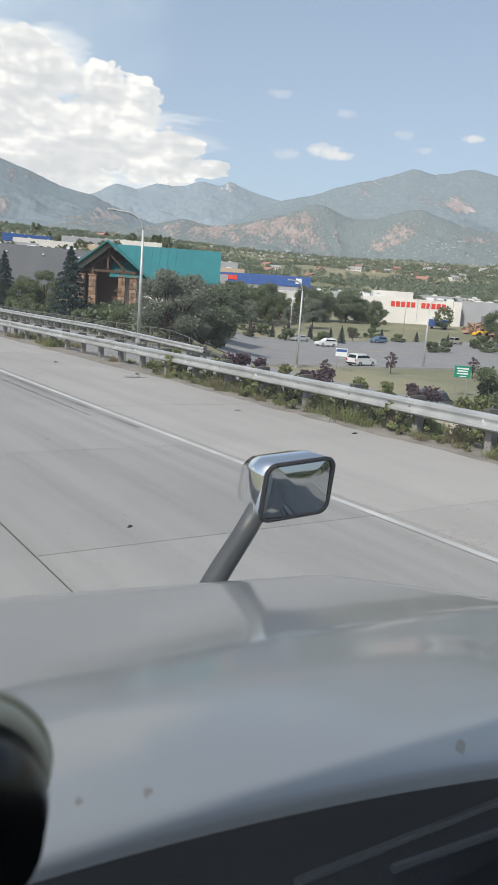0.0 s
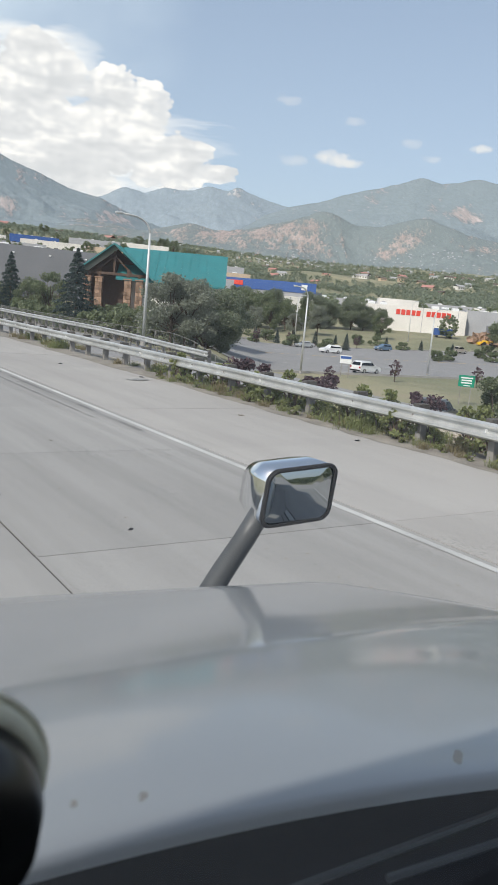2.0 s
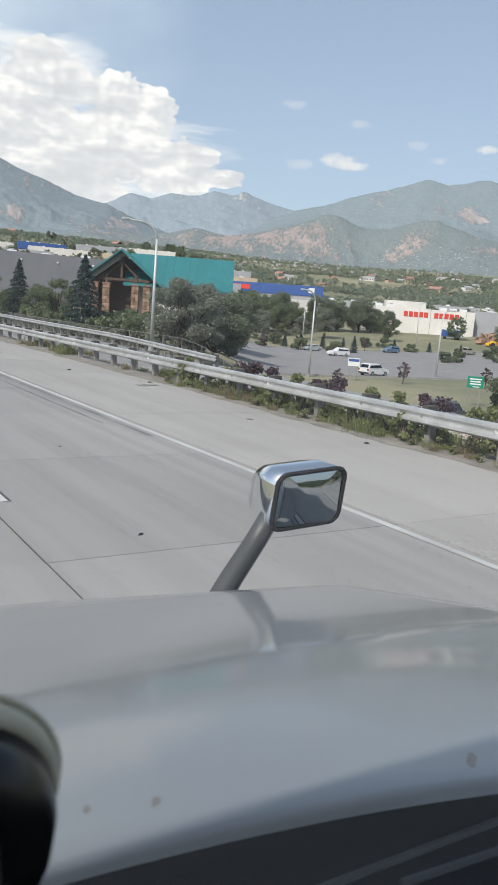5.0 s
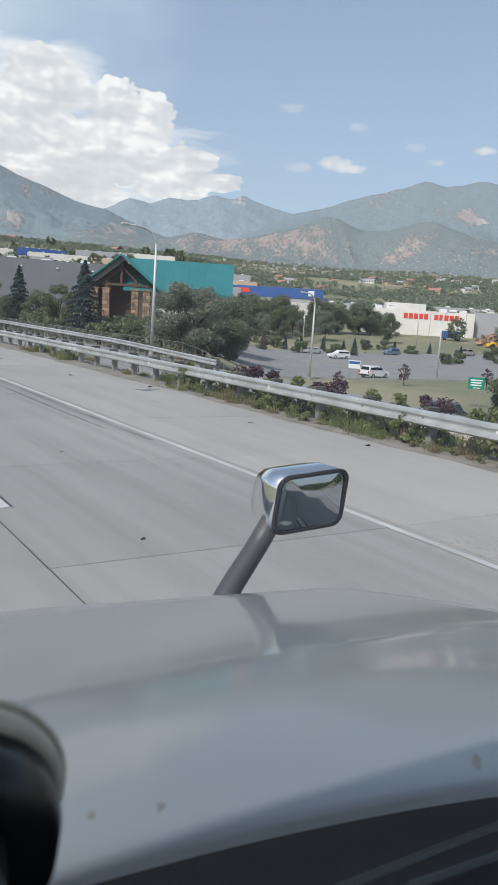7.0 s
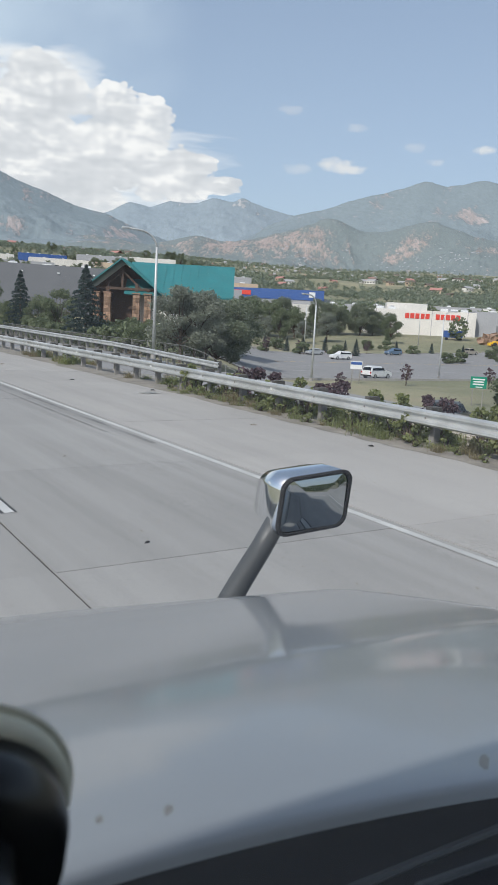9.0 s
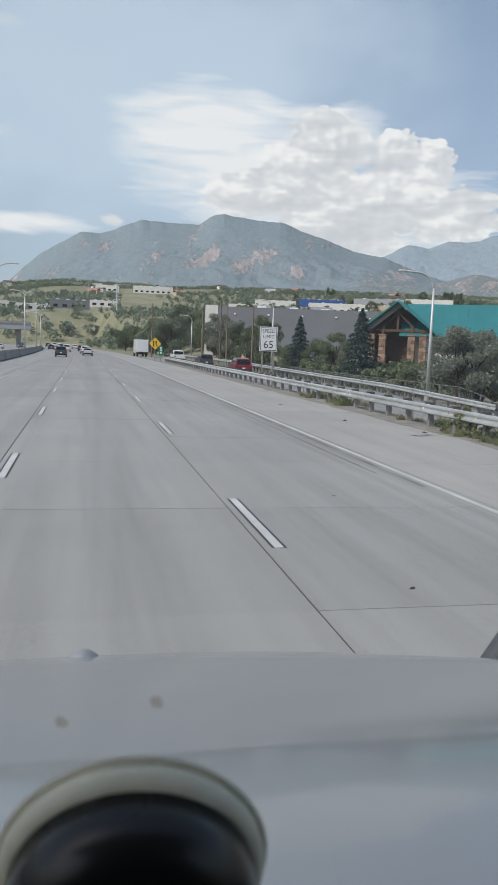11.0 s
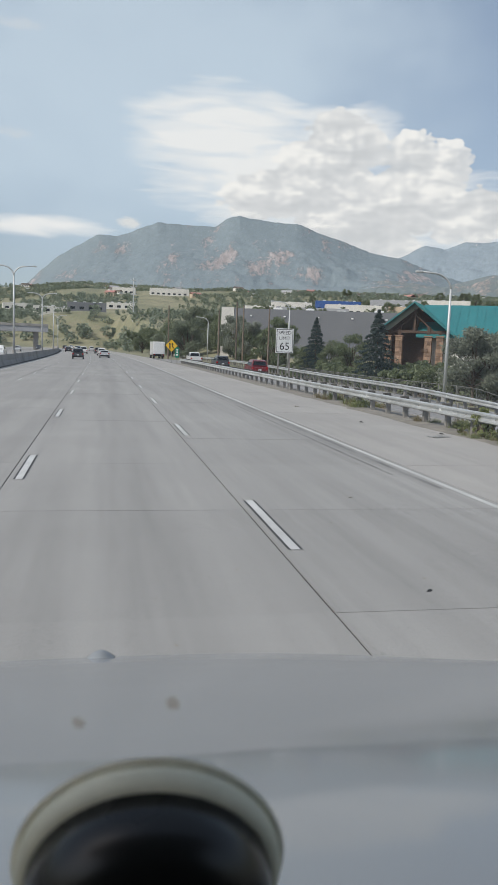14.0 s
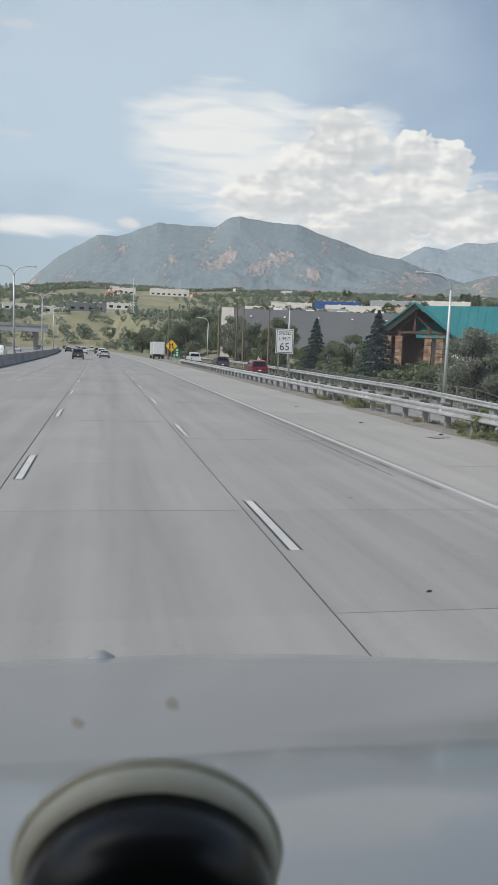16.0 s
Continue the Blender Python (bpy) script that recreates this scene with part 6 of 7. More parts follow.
def car(name, label, paint, shape, at, turn, category="car"):
    """shape: suv, sedan or pickup. Length along y, nose at +y."""
    c = thing(name, label, category, "traffic", at=at, turn=turn)
    L, W = (4.7, 1.86) if shape != "pickup" else (5.6, 1.95)
    k = L / 2
    if shape == "suv":
        low = [(-k, 0.42), (-k, 0.95), (-k + 0.1, 1.08), (k - 1.35, 1.10), (k - 0.35, 0.98), (k, 0.80), (k, 0.40), (k - 0.3, 0.28), (-k + 0.3, 0.28)]
        cab = [(-k + 0.06, 1.05), (-k + 0.42, 1.66), (-k + 0.9, 1.74), (k - 2.3, 1.74), (k - 1.35, 1.08)]
    elif shape == "sedan":
        low = [(-k, 0.40), (-k, 0.86), (-k + 0.1, 1.0), (k - 1.45, 0.98), (k - 0.35, 0.82), (k, 0.66), (k, 0.36), (k - 0.3, 0.24), (-k + 0.3, 0.24)]
        cab = [(-k + 0.7, 0.98), (-k + 1.45, 1.42), (-k + 2.0, 1.47), (k - 2.3, 1.45), (k - 1.4, 0.97)]
    else:
        low = [(-k, 0.5), (-k, 1.10), (-k + 0.05, 1.15), (k - 1.5, 1.15), (k - 0.3, 1.05), (k, 0.85), (k, 0.45), (k - 0.3, 0.36), (-k + 0.3, 0.36)]
        cab = [(-k + 2.0, 1.12), (-k + 2.12, 1.78), (-k + 2.5, 1.86), (k - 2.2, 1.86), (k - 1.45, 1.13)]

    def hull(outline, w, inset, bev):
        bm = bmesh.new()
        zs = [z for _, z in outline]
        z0, z1 = min(zs), max(zs)
        sides = []
        for s in (-1, 1):
            sides.append([bm.verts.new((s * (w / 2 - inset * ((z - z0) / (z1 - z0)) ** 1.3), y, z)) for y, z in outline])
        n = len(outline)
        bm.faces.new(sides[0]), bm.faces.new(sides[1][::-1])
        for i in range(n):
            bm.faces.new((sides[0][i], sides[1][i], sides[1][(i + 1) % n], sides[0][(i + 1) % n]))
        bmesh.ops.recalc_face_normals(bm, faces=bm.faces)
        bmesh.ops.bevel(bm, geom=list(bm.edges), offset=bev, segments=2, affect="EDGES")
        return bm

    body = part("body", hull(low, W, 0.05, 0.06), paint, c, shade=False)
    part("cabin", hull(cab, W - 0.06, 0.22, 0.05), paint, c)
    # windows: slightly proud panes
    z0, z1 = cab[0][1] + 0.10, cab[2][1] - 0.12
    ya, yb = cab[1][0] + 0.12, cab[3][0] + 0.25
    for s in (-1, 1):
        bm = bmesh.new()
        xw0, xw1 = s * (W / 2 - 0.045), s * (W / 2 - 0.215)
        vv = [bm.verts.new(p) for p in ((xw0, ya - 0.25, z0), (xw0, yb + 0.45, z0), (xw1, yb, z1), (xw1, ya + 0.05, z1))]
        bm.faces.new(vv)
        bmesh.ops.solidify(bm, geom=list(bm.faces), thickness=0.02)
        part("side_window", bm, M["glass"], c)
    for y0, yt, nm in ((cab[0][0], cab[1][0], "rear_window"), (cab[4][0], cab[3][0], "windscreen")):
        sg = -1 if nm == "rear_window" else 1
        bm = bmesh.new()
        t0, t1 = 0.16, 0.86
        ym0, ym1 = y0 + (yt - y0) * t0, y0 + (yt - y0) * t1
        zz0, zz1 = cab[0][1] + (cab[1][1] - cab[0][1]) * t0, cab[0][1] + (cab[1][1] - cab[0][1]) * t1
        vv = [bm.verts.new(p) for p in ((-W / 2 + 0.2, ym0 + sg * 0.03, zz0), (W / 2 - 0.2, ym0 + sg * 0.03, zz0), (W / 2 - 0.32, ym1 + sg * 0.03, zz1), (-W / 2 + 0.32, ym1 + sg * 0.03, zz1))]
        bm.faces.new(vv)
        bmesh.ops.solidify(bm, geom=list(bm.faces), thickness=0.02)
        part(nm, bm, M["glass"], c)
    if shape == "pickup":
        part("cargo_bed", box(-W / 2 + 0.12, W / 2 - 0.12, -k + 0.15, -k + 1.9, 1.12, 1.165), M["black"], c, "dark open cargo bed")
    for y in (-k + 0.95, k - 0.95):
        for s in (-1, 1):
            r = 0.34 if shape != "pickup" else 0.39
            wl = part("wheel", tube([(s * (W / 2 - 0.2), y, r), (s * (W / 2 + 0.01), y, r)], r, 18), M["rubber"], c)
            part("rim", tube([(s * (W / 2), y, r), (s * (W / 2 + 0.022), y, r)], r * 0.62, 12), M["rim"], wl)
    for s in (-1, 1):
        part("tail_lamp", box(s * (W / 2 - 0.15) - 0.11, s * (W / 2 - 0.15) + 0.11, -k - 0.02, -k + 0.06, 0.74, 0.98, 0.01), M["lamp_red"], c)
        part("headlight", box(s * (W / 2 - 0.25) - 0.18, s * (W / 2 - 0.25) + 0.18, k - 0.07, k + 0.015, 0.62, 0.78, 0.01), M["lamp_clear"], c)
        part("door_mirror", box(s * (W / 2 + 0.08) - 0.09, s * (W / 2 + 0.08) + 0.09, cab[4][0] - 0.35, cab[4][0] - 0.2, cab[0][1] + 0.02, cab[0][1] + 0.16, 0.02), paint, c)
    part("rear_bumper", box(-W / 2 + 0.05, W / 2 - 0.05, -k - 0.05, -k + 0.1, 0.36, 0.54, 0.02), M["black"], c)
    part("plate", box(-0.16, 0.16, -k - 0.06, -k - 0.02, 0.62, 0.74), M["sign_white"], c)
    return c


def lane_at(x, y):
    return (x + float(bend(y)), y, 0.0)


car("suv", "dark grey SUV driving on the highway", M["car_dark"], "suv", lane_at(-3.4, 130), 0.7)
car("sedan", "silver-blue sedan driving on the highway", M["car_silver"], "sedan", lane_at(1.2, 150), 1.0)
car("suv", "white SUV driving on the highway", M["car_white"], "suv", lane_at(1.2, 178), 1.6)
car("pickup_truck", "white pickup driving on the highway", M["car_white"], "pickup", lane_at(-2.6, 205), 2)
car("suv", "dark SUV farther down the highway", M["car_dark"], "suv", lane_at(1.4, 215), 2)
car("sedan", "dark sedan farther down the highway", M["car_dark"], "sedan", lane_at(-6.6, 235), 3)
car("suv", "dark blue SUV far down the highway", M["car_blue"], "suv", lane_at(-2.8, 262), 3)
car("sedan", "silver sedan far down the highway", M["car_silver"], "sedan", lane_at(-6.4, 300), 4)
car("suv", "white SUV far down the highway", M["car_white"], "suv", lane_at(2.0, 290), 4)
for nm, lb, pt, shp, x, y in (("suv", "white SUV far down the highway", "car_white", "suv", -2.6, 322), ("sedan", "dark sedan far down the highway", "car_dark", "sedan", 1.2, 340), ("suv", "dark SUV far down the highway", "car_dark", "suv", -6.5, 350),
                              ("pickup_truck", "white pickup far down the highway", "car_white", "pickup", -2.9, 375), ("sedan", "silver sedan far down the highway", "car_silver", "sedan", 1.0, 392)):
    car(nm, lb, M[pt], shp, lane_at(x, y), 4.5)
car("pickup_truck", "white pickup on the entry ramp", M["car_white"], "pickup", (15.2, 127, float(ramp_z(127))), 1.5)
car("suv", "dark SUV on the entry ramp", M["car_dark"], "suv", (15.9, 103, float(ramp_z(103))), 0.0)
car("suv", "red SUV on the entry ramp", M["car_red"], "suv", (16.6, 82, float(ramp_z(82))), -1)
car("pickup_truck", "white pickup on the opposite carriageway", M["car_white"], "pickup", lane_at(-15.2, 124), 181)
car("sedan", "silver sedan on the opposite carriageway", M["car_silver"], "sedan", lane_at(-19.5, 210), 183)
car("suv", "dark SUV on the opposite carriageway", M["car_dark"], "suv", lane_at(-16.0, 260), 184)
for nm, lb, pt, shp, x, y, tn in (("sedan", "silver sedan on the cross street", "car_silver", "sedan", 94, 124, 92), ("suv", "white SUV on the cross street", "car_white", "suv", 89, 109.5, 88),
                                  ("suv", "blue-grey SUV on the cross street", "car_blue", "suv", 118, 127, 91), ("pickup_truck", "tan pickup on the cross street", "car_tan", "pickup", 141, 126, -88),
                                  ("suv", "white SUV turning on the cross street", "car_white", "suv", 64, 71.5, -80), ("suv", "white SUV waiting on the cross street", "car_white", "suv", 71, 121, 90),
                                  ("sedan", "dark sedan on the cross street", "car_dark", "sedan", 60, 106, 92)):
    c = car(nm, lb, M[pt], shp, (x, y, float(land(x, y)) + 0.12), tn)
    c.scale = (0.88, 0.88, 0.88)
x, y = 37.5, 35.0
car("pickup_truck", "dark green pickup on the lower ramp", M["car_dark"], "pickup", (x, y, float(land(x, y)) + 0.02), -70)

# box truck on the ramp
bt = thing("box_truck", "white box truck on the entry ramp", "truck", "traffic", at=(11.7, 164, 0.0), turn=3)
part("cargo_box", box(-1.22, 1.22, -3.4, 2.2, 0.95, 3.5, 0.05), M["car_white"], bt)
part("rear_door", box(-1.1, 1.1, -3.44, -3.38, 1.05, 3.35, 0.02), M["sign_white"], bt)
part("cab", box(-1.05, 1.05, 2.25, 4.0, 0.6, 2.4, 0.15), M["car_white"], bt)
part("bumper", box(-1.15, 1.15, -3.5, -3.35, 0.45, 0.65, 0.02), M["black"], bt)
part("chassis", box(-0.5, 0.5, -3.3, 3.6, 0.5, 0.95), M["black"], bt)
for yy in (-2.2, 3.1):
    for s in (-1, 1):
        part("wheel", tube([(s * 0.75, yy, 0.45), (s * 1.1, yy, 0.45)], 0.45, 16), M["rubber"], bt)
for s in (-1, 1):
    part("tail_lamp", box(s * 0.95 - 0.1, s * 0.95 + 0.1, -3.46, -3.4, 0.72, 0.9), M["lamp_red"], bt)

# ---- lamps, poles, signs, fence ----


def street_lamp(at, turn, h=9.5, reach=2.6, double=False, label="tall galvanised street lamp with a curved arm"):
    s = thing("street_lamp", label, "street lamp", "street lamps", at=at, turn=turn)
    part("base", tube([(0, 0, -0.3), (0, 0, 0.35)], [0.22, 0.18], 10), M["barrier"], s)
    part("pole", tube([(0, 0, 0.3), (0, 0, h * 0.5), (0, 0, h - 1.2)], [0.13, 0.105, 0.08], 10), M["steel"], s, shade=True)
    for sg in ((1, -1) if double else (1,)):
        pts = [(sg * reach * (1 - math.cos(radians(a))) * 0.55, 0, h - 1.25 + 1.1 * math.sin(radians(a))) for a in range(0, 91, 15)] + [(sg * reach * 0.9, 0, h - 0.1)]
        part("arm", tube(pts, [0.075] * (len(pts) - 1) + [0.05], 8), M["steel"], s, shade=True)
        lum = part("luminaire", box(min(sg * reach * 0.85, sg * (reach + 0.1)), max(sg * reach * 0.85, sg * (reach + 0.1)), -0.15, 0.15, h - 0.18, h - 0.02, 0.04), M["steel"], s)
        part("lens", box(min(sg * reach * 0.9, sg * reach), max(sg * reach * 0.9, sg * reach), -0.1, 0.1, h - 0.2, h - 0.175), M["sign_white"], lum)
    return s


street_lamp((24.3, 51.5, -0.6), 180, 9.0)
street_lamp((25.5, 104, -0.3), 180, 9.6)
street_lamp((23.0, 168, -0.3), 180, 9.6)
for y in (92, 140, 190, 245):
    street_lamp((-9.75 + float(bend(y)), y, 1.1), 0, 10.0, 2.4, True, "double-armed street lamp on the median barrier")
for x, y, tn, h in ((51.9, 68.7, 190, 9.6), (75.7, 72.4, 0, 9.0), (149, 151, 0, 11), (56, 104, 180, 9.0), (112, 152, 0, 10.5)):
    street_lamp((x, y, float(land(x, y))), tn, h, 2.2)


def utility_pole(az, r, h, arms=1):
    x, y, z = spot(az, r)
    u = thing("utility_pole", "weathered wooden utility pole", "utility pole", "utility poles", at=(x, y, z))
    part("pole", tube([(0, 0, -0.5), (0, 0, h)], [0.17, 0.11], 8), M["wood_pole"], u)
    for i in range(arms):
        ar = part("crossarm", box(-1.2, 1.2, -0.06, 0.06, h - 0.8 - i * 1.1, h - 0.66 - i * 1.1), M["wood_pole"], u)
        for x2 in (-1.05, -0.5, 0.5, 1.05):
            part("insulator", tube([(x2, 0, h - 0.66 - i * 1.1), (x2, 0, h - 0.5 - i * 1.1)], 0.05, 6), M["grey_wall"], ar)
    return u


for az, r, h, a in ((8.6, 128, 9.0, 0), (9.9, 130, 10.5, 0), (10.4, 150, 11.5, 0), (12.3, 118, 10.5, 0), (4.9, 160, 11, 0), (57.5, 70, 8.5, 2), (56.3, 78, 8.0, 2)):
    utility_pole(az, r, h, a)
x, y, z = spot(2.3, 420)
pyl = thing("transmission_pole", "tall pale steel transmission pole with insulators", "utility pole", at=(x, y, z))
part("pole", tube([(0, 0, -1), (0, 0, 22)], [0.36, 0.2], 10), M["steel"], pyl)
for zz in (9, 13, 17, 20.5):
    for s in (-1, 1):
        part("insulator_arm", tube([(0, 0, zz), (s * 1.9, 0, zz + 0.4)], [0.26, 0.16], 6), M["steel"], pyl)


def sign_post(parent, x, h, y=0.08):
    return part("post", box(x - 0.05, x + 0.05, y - 0.04, y + 0.04, -0.6, h, 0.01), M["post"], parent)


limit = thing("speed_limit_sign", "white speed limit sign with black lettering on two posts", "road sign", at=(13.45, 56.0, -0.05), turn=-4)
panel = part("panel", box(-0.66, 0.66, -0.01, 0.02, 2.35, 4.15, 0.008), M["sign_white"], limit)
for z0, z1, x0, x1 in ((2.40, 2.44, -0.61, 0.61), (4.06, 4.10, -0.61, 0.61)):
    part("border", box(x0, x1, -0.016, -0.011, z0, z1), M["sign_black"], panel)
for x0 in (-0.61, 0.57):
    part("border", box(x0, x0 + 0.04, -0.016, -0.011, 2.44, 4.06), M["sign_black"], panel)
lettering("word", "SPEED", 0.36, M["sign_black"], panel, (0, -0.015, 3.83))
lettering("word", "LIMIT", 0.36, M["sign_black"], panel, (0, -0.015, 3.42))
lettering("number", "65", 0.78, M["sign_black"], panel, (0, -0.015, 2.82))
sign_post(limit, -0.42, 4.0), sign_post(limit, 0.42, 4.0)

merge = thing("merge_sign", "yellow diamond sign with two black arrows", "road sign", at=(10.9, 121, -0.05), turn=-2)
bm = bmesh.new()
d = 0.95
for y0 in (-0.012, 0.012):
    bm.faces.new([bm.verts.new(p) for p in ((0, y0, 2.75 - d), (d, y0, 2.75), (0, y0, 2.75 + d), (-d, y0, 2.75))])
dia = part("panel", bm, M["sign_yellow"], merge)
for pts in (((-0.28, -0.03, 2.3), (-0.28, -0.03, 2.95)), ((0.34, -0.03, 2.35), (0.12, -0.03, 2.62), (0.12, -0.03, 2.95))):
    part("arrow_shaft", tube(pts, 0.065, 6), M["sign_black"], dia)
for x0 in (-0.28, 0.12):
    bm = bmesh.new()
    bm.faces.new([bm.verts.new(p) for p in ((x0 - 0.18, -0.035, 2.92), (x0 + 0.18, -0.035, 2.92), (x0, -0.035, 3.22))])
    bmesh.ops.solidify(bm, geom=list(bm.faces), thickness=0.01)
    part("arrow_head", bm, M["sign_black"], dia)
sign_post(merge, 0, 2.9)

marker = thing("green_marker_sign", "narrow green marker sign with white bars", "road sign", at=(11.9, 122, -0.05), turn=-2)
mp = part("panel", box(-0.3, 0.3, -0.01, 0.02, 0.9, 2.5), M["sign_green"], marker)
for z0 in (1.2, 1.6, 2.0):
    part("bar", box(-0.14, 0.14, -0.02, -0.011, z0, z0 + 0.26), M["sign_white"], mp)
sign_post(marker, 0, 2.4)


def panel_sign(x, y, w, h, z0, mat, label, turn, bars, name="guide_sign", face=None):
    s = thing(name, label, "road sign", "roadside signs", at=(x, y, float(land(x, y))), turn=turn)
    p = part("panel", box(-w / 2, w / 2, -0.02, 0.03, z0, z0 + h, 0.01), M[mat], s)
    for bx, bz, bw, bh in bars:
        part("bar", box(bx - bw / 2, bx + bw / 2, -0.035, -0.021, z0 + bz, z0 + bz + bh), M[face or "sign_white"], p)
    sign_post(s, -w * 0.32, z0 + h), sign_post(s, w * 0.32, z0 + h)
    return s


panel_sign(50, 83, 2.2, 1.5, 2.2, "sign_green", "green guide sign with white bars", -30, [(-0.3, 0.9, 1.2, 0.2), (-0.3, 0.5, 1.0, 0.2), (0.7, 0.4, 0.5, 0.6)])
panel_sign(52, 100, 1.7, 2.6, 5.0, "sign_white", "white sign with grey bars above the ramp", -28, [(0, 1.9, 0.5, 0.3), (0, 1.3, 0.9, 0.3), (0, 0.7, 1.0, 0.3), (0, 0.2, 0.9, 0.2)], face="grey_wall")
panel_sign(56, 66, 1.3, 0.9, 1.6, "sign_white", "white and blue sign by the kerb", -40, [(0, 0.5, 1.2, 0.3)], face="blue")
park = panel_sign(52.5, 45.5, 1.9, 1.4, 2.2, "sign_green", "green park guide sign with white bars", -44, [(0, 1.0, 1.4, 0.16), (0, 0.7, 1.2, 0.16), (0, 0.4, 1.3, 0.16), (0.1, 0.1, 0.8, 0.1)])
park.scale = (0.72, 0.72, 0.72)

# chain-link fence behind the ramp
fence = thing("chain_link_fence", "grey chain-link fence behind the ramp", "fence")
prev = None
for i in range(42):
    y = 44 + i * 3.0
    x = 26.5 + 0.02 * y + 1.2 * math.sin(y / 17)
    z = float(land(x, y))
    part("post", tube([(x, y, z - 0.3), (x, y, z + 1.75)], 0.04, 6), M["fence"], fence)
    if prev:
        part("top_rail", tube([prev, (x, y, z + 1.7)], 0.025, 5), M["fence"], fence)
        bm = bmesh.new()
        (xa, ya, za) = prev
        for k2 in range(13):
            u0, u1 = k2 / 12, k2 / 12 + 0.35
            for up in (0, 1):
                pa = Vector((xa + (x - xa) * u0, ya + (y - ya) * u0, (za - 1.65) if up else za))
                pb = Vector((xa + (x - xa) * min(u1, 1), ya + (y - ya) * min(u1, 1), za if up else za - 1.65))
                tube([pa, pb], 0.005, 3, bm, False)
        part("mesh_panel", bm, M["fence"], fence)
    prev = (x, y, z + 1.7)

# low wire fence down the bank behind the guardrail
bank = thing("wire_fence", "low wire fence on weathered posts behind the guardrail", "fence")
ends = []
for i in range(17):
    y = 9.0 + i * 2.6
    x = 14.6 + 0.15 * math.sin(i * 1.7)
    z = float(land(x, y))
    part("post", tube([(x, y, z - 0.3), (x + random.uniform(-0.04, 0.04), y, z + 1.55)], [0.055, 0.045], 7), M["post"], bank)
    ends.append((x, y, z))
for (xa, ya, za), (xb, yb, zb) in zip(ends, ends[1:]):
    bm = bmesh.new()
    for u in range(10):
        h = 0.15 + 0.14 * u
        tube([(xa, ya, za + h), ((xa + xb) / 2, (ya + yb) / 2, (za + zb) / 2 + h - 0.02), (xb, yb, zb + h)], 0.004, 3, bm, False)
    part("wire_panel", bm, M["fence"], bank)

shed = thing("green_kiosk", "small lime-green kiosk in the yard", "kiosk", at=(36.0, 72.0, float(land(36.0, 72.0))), turn=-20)
shed.scale = (0.7, 0.7, 0.7)
part("body", box(-0.8, 0.8, -0.5, 0.5, 0, 1.5, 0.04), M["lime"], shed)
part("hatch", box(-0.2, 0.35, -0.53, -0.5, 0.6, 1.0), M["black"], shed)
part("roof", box(-0.9, 0.9, -0.6, 0.6, 1.5, 1.58, 0.02), M["lime"], shed)

retain = thing("retaining_wall", "tan concrete retaining wall above the ramp", "retaining wall", kind="structure", at=(30, 150, 0), turn=-8)
for i in range(14):
    part("panel", box(-0.15, 0.15, i * 5 - 20, i * 5 - 15.06, -1.5, 2.2 + 0.8 * math.sin(i / 3), 0.02), M["tan_wall"], retain)

# litter on the shoulder
for i, (x, y, w, h) in enumerate(((9.2, 26.0, 0.16, 0.03), (9.6, 14.8, 0.14, 0.03), (10.6, 22.4, 0.14, 0.03), (8.6, 33, 0.2, 0.04), (10.4, 11.6, 0.12, 0.03), (4.2, 12.2, 0.06, 0.012), (3.4, 7.2, 0.07, 0.012), (5.6, 16, 0.07, 0.012))):
    bm = bmesh.new()
    bmesh.ops.create_icosphere(bm, subdivisions=2, radius=0.5)
    for vtx in bm.verts:
        nn = noise.noise(vtx.co * 2.3 + Vector((i * 3.1, 0, 0)))
        vtx.co = Vector((vtx.co.x * w * (1 + nn), vtx.co.y * w * 0.6 * (1 + nn), max(0.0, vtx.co.z + 0.1) * h * 1.6 * (1 + nn)))
    ob = part("road_debris", bm, M["black"] if i % 2 == 0 else M["dirt"], None)
    ob.location = (x, y, 0.0)
    tagged(ob, "dark scrap of tyre rubber on the concrete" if i % 2 == 0 else "small clod of dirt on the concrete", "debris", "road debris")

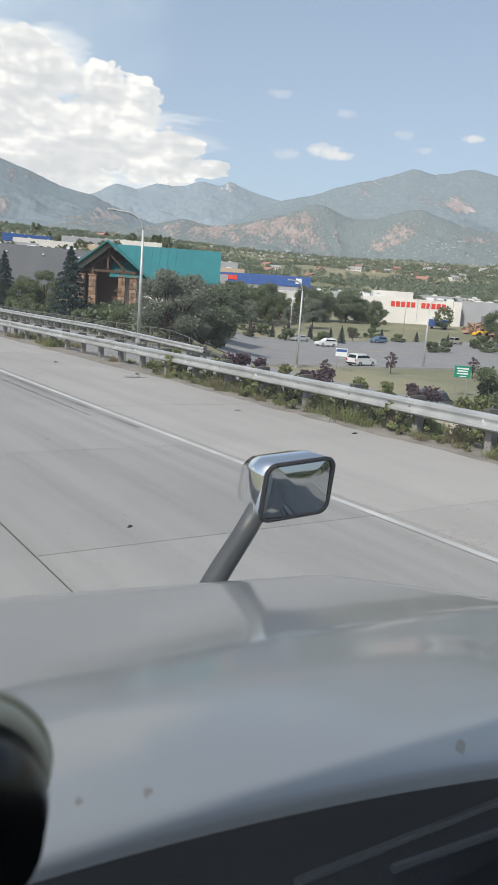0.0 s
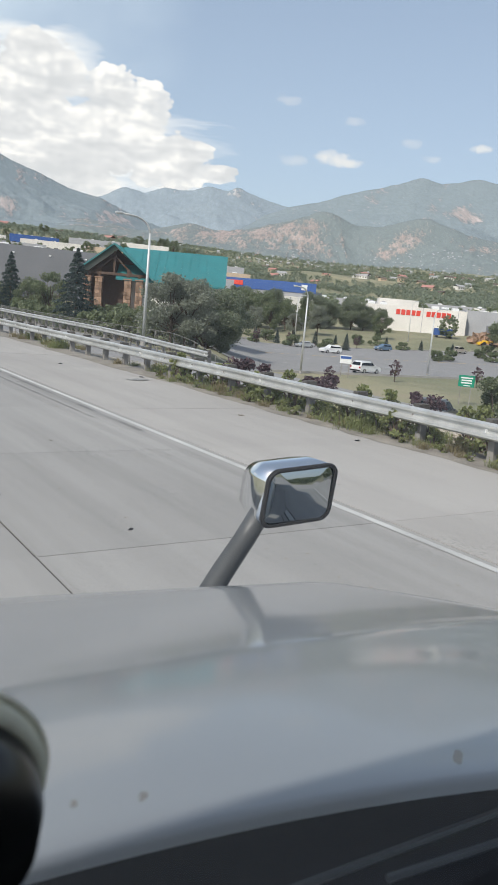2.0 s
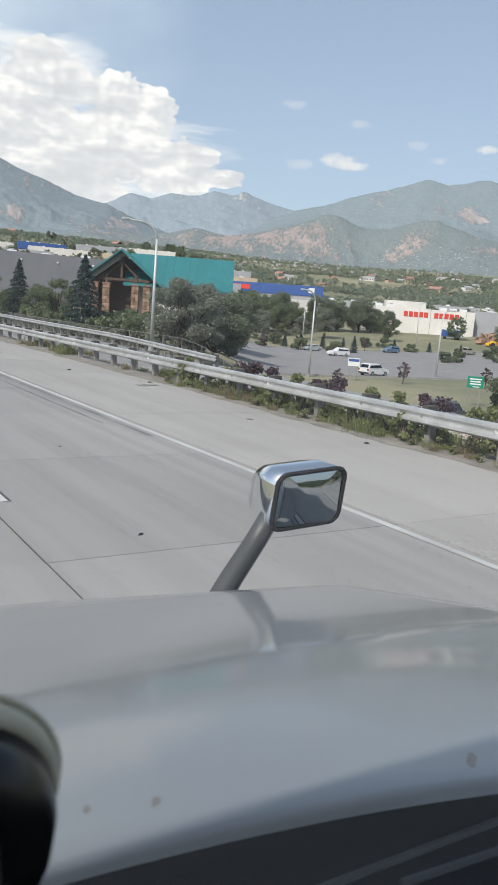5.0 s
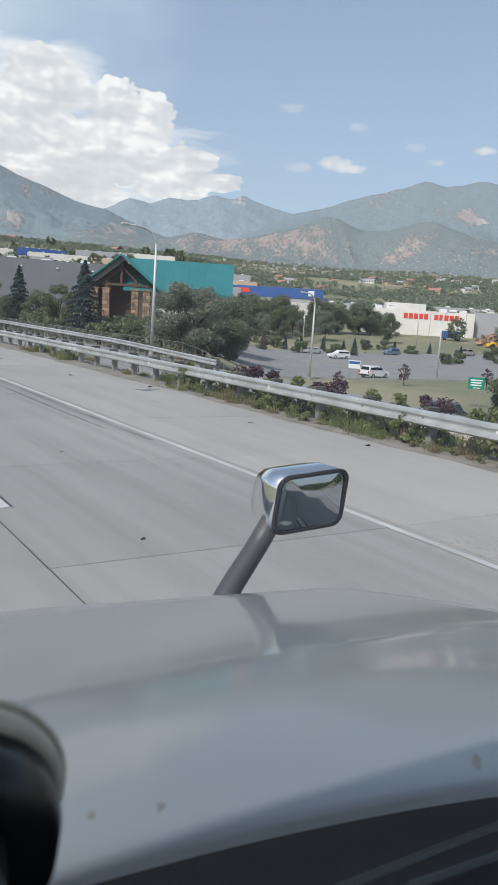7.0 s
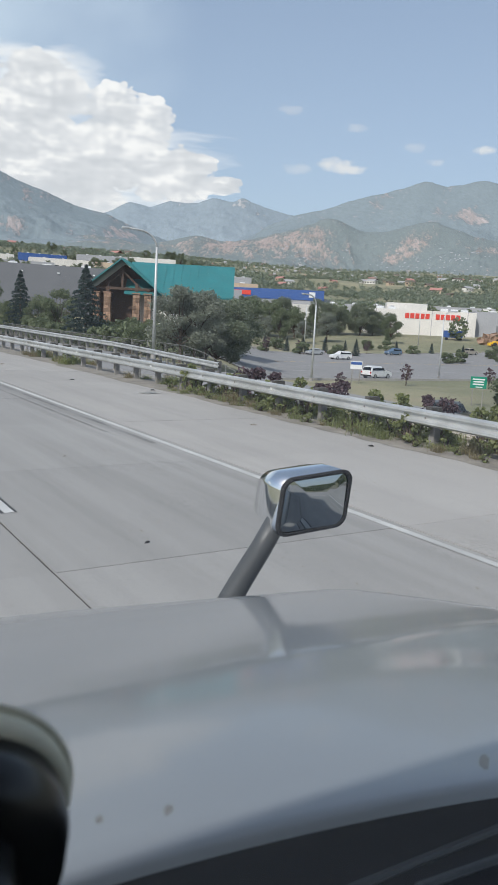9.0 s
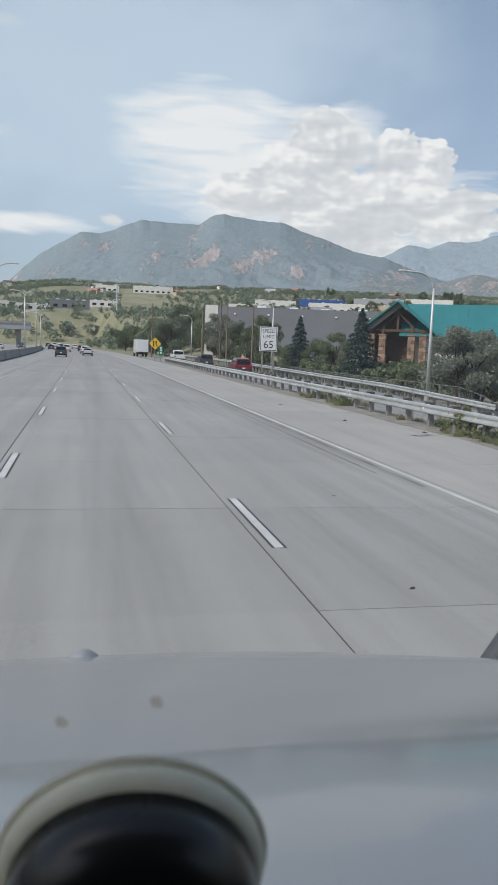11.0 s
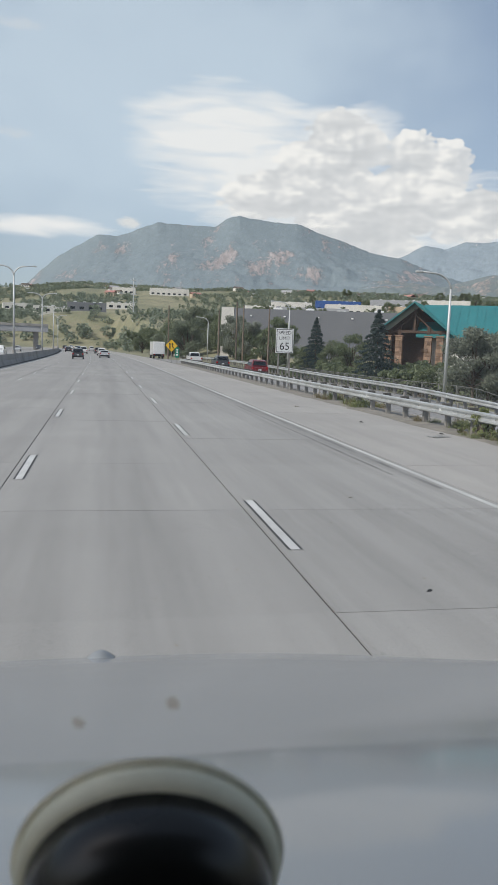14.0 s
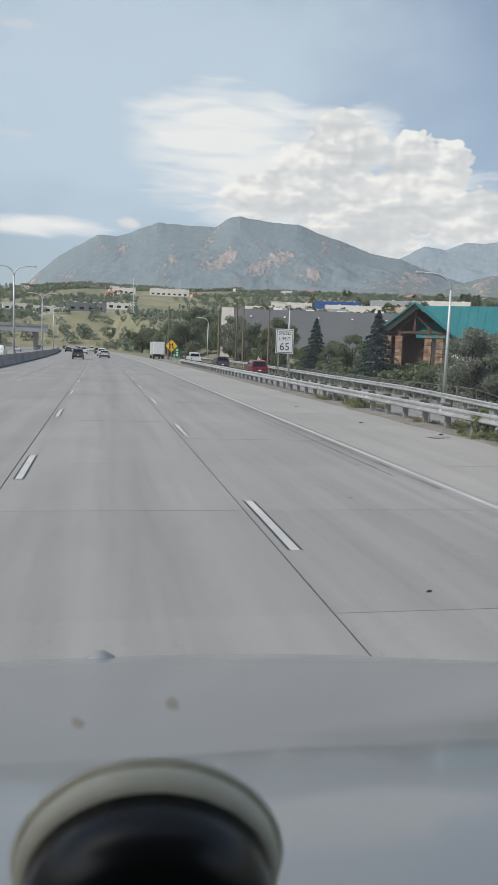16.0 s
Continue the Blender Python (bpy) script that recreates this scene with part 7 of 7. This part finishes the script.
chip_gen = np.random.default_rng(91)
vs, fs = [], []
for i in range(150):
    x, y = chip_gen.uniform(-1.0, 9.8), 4.5 + 26 * chip_gen.random() ** 1.6
    w, n = chip_gen.uniform(0.005, 0.017), 6
    b, tw = len(vs), chip_gen.uniform(0, 3.14)
    for j in range(n):
        a, q = j * 2 * math.pi / n, w * chip_gen.uniform(0.6, 1.3)
        px, py = q * 1.7 * math.cos(a), q * 0.8 * math.sin(a)
        vs.append((x + px * math.cos(tw) - py * math.sin(tw), y + px * math.sin(tw) + py * math.cos(tw), 0.001))
    vs.append((x, y, w * 0.5))
    fs += [(b + j, b + (j + 1) % n, b + n) for j in range(n)]
tagged(new("road_chips", mesh_of("road_chips", vs, fs, M["dirt"])), "small brown stone chips strewn over the concrete", "stone chips", kind="stuff")

bm = bmesh.new()
gx = np.linspace(-0.55, 0.55, 9)
rows = [[bm.verts.new((x, y2, 0.010 + 0.012 * abs(math.sin(3 * x + 2 * y2)))) for x in gx] for y2 in np.linspace(-0.35, 0.35, 7)]
for ra, rb in zip(rows, rows[1:]):
    for i in range(8):
        bm.faces.new((ra[i], ra[i + 1], rb[i + 1], rb[i]))
bmesh.ops.solidify(bm, geom=list(bm.faces), thickness=0.006)
card = part("cardboard_sheet", bm, M["line"])
card.matrix_basis = pose(10.1, 21.6, 0.004, 0, 0, 24)
card.scale = (0.6, 0.6, 0.6)
tagged(card, "flattened pale cardboard sheet on the shoulder", "cardboard")

# dried insect specks on the windscreen
for x, z, size in ((0.014, 2.288, 0.0019), (0.045, 2.294, 0.0021), (0.143, 2.183, 0.0022), (0.378, 2.131, 0.0042), (0.109, 2.191, 0.0015)):
    bm = bmesh.new()
    bmesh.ops.create_circle(bm, cap_ends=True, segments=14, radius=size)
    for vtx in bm.verts:
        vtx.co *= 1 + 0.7 * noise.noise(vtx.co * 700 + Vector((x * 9, z * 9, 0)))
    bmesh.ops.solidify(bm, geom=list(bm.faces), thickness=0.0006)
    b = part("insect_speck", bm, M["smear"], pane)
    b.matrix_basis = pose(x, 0.40 - 0.304 * (z - 1.80) - 0.004, z, 73.1, 0, 0)
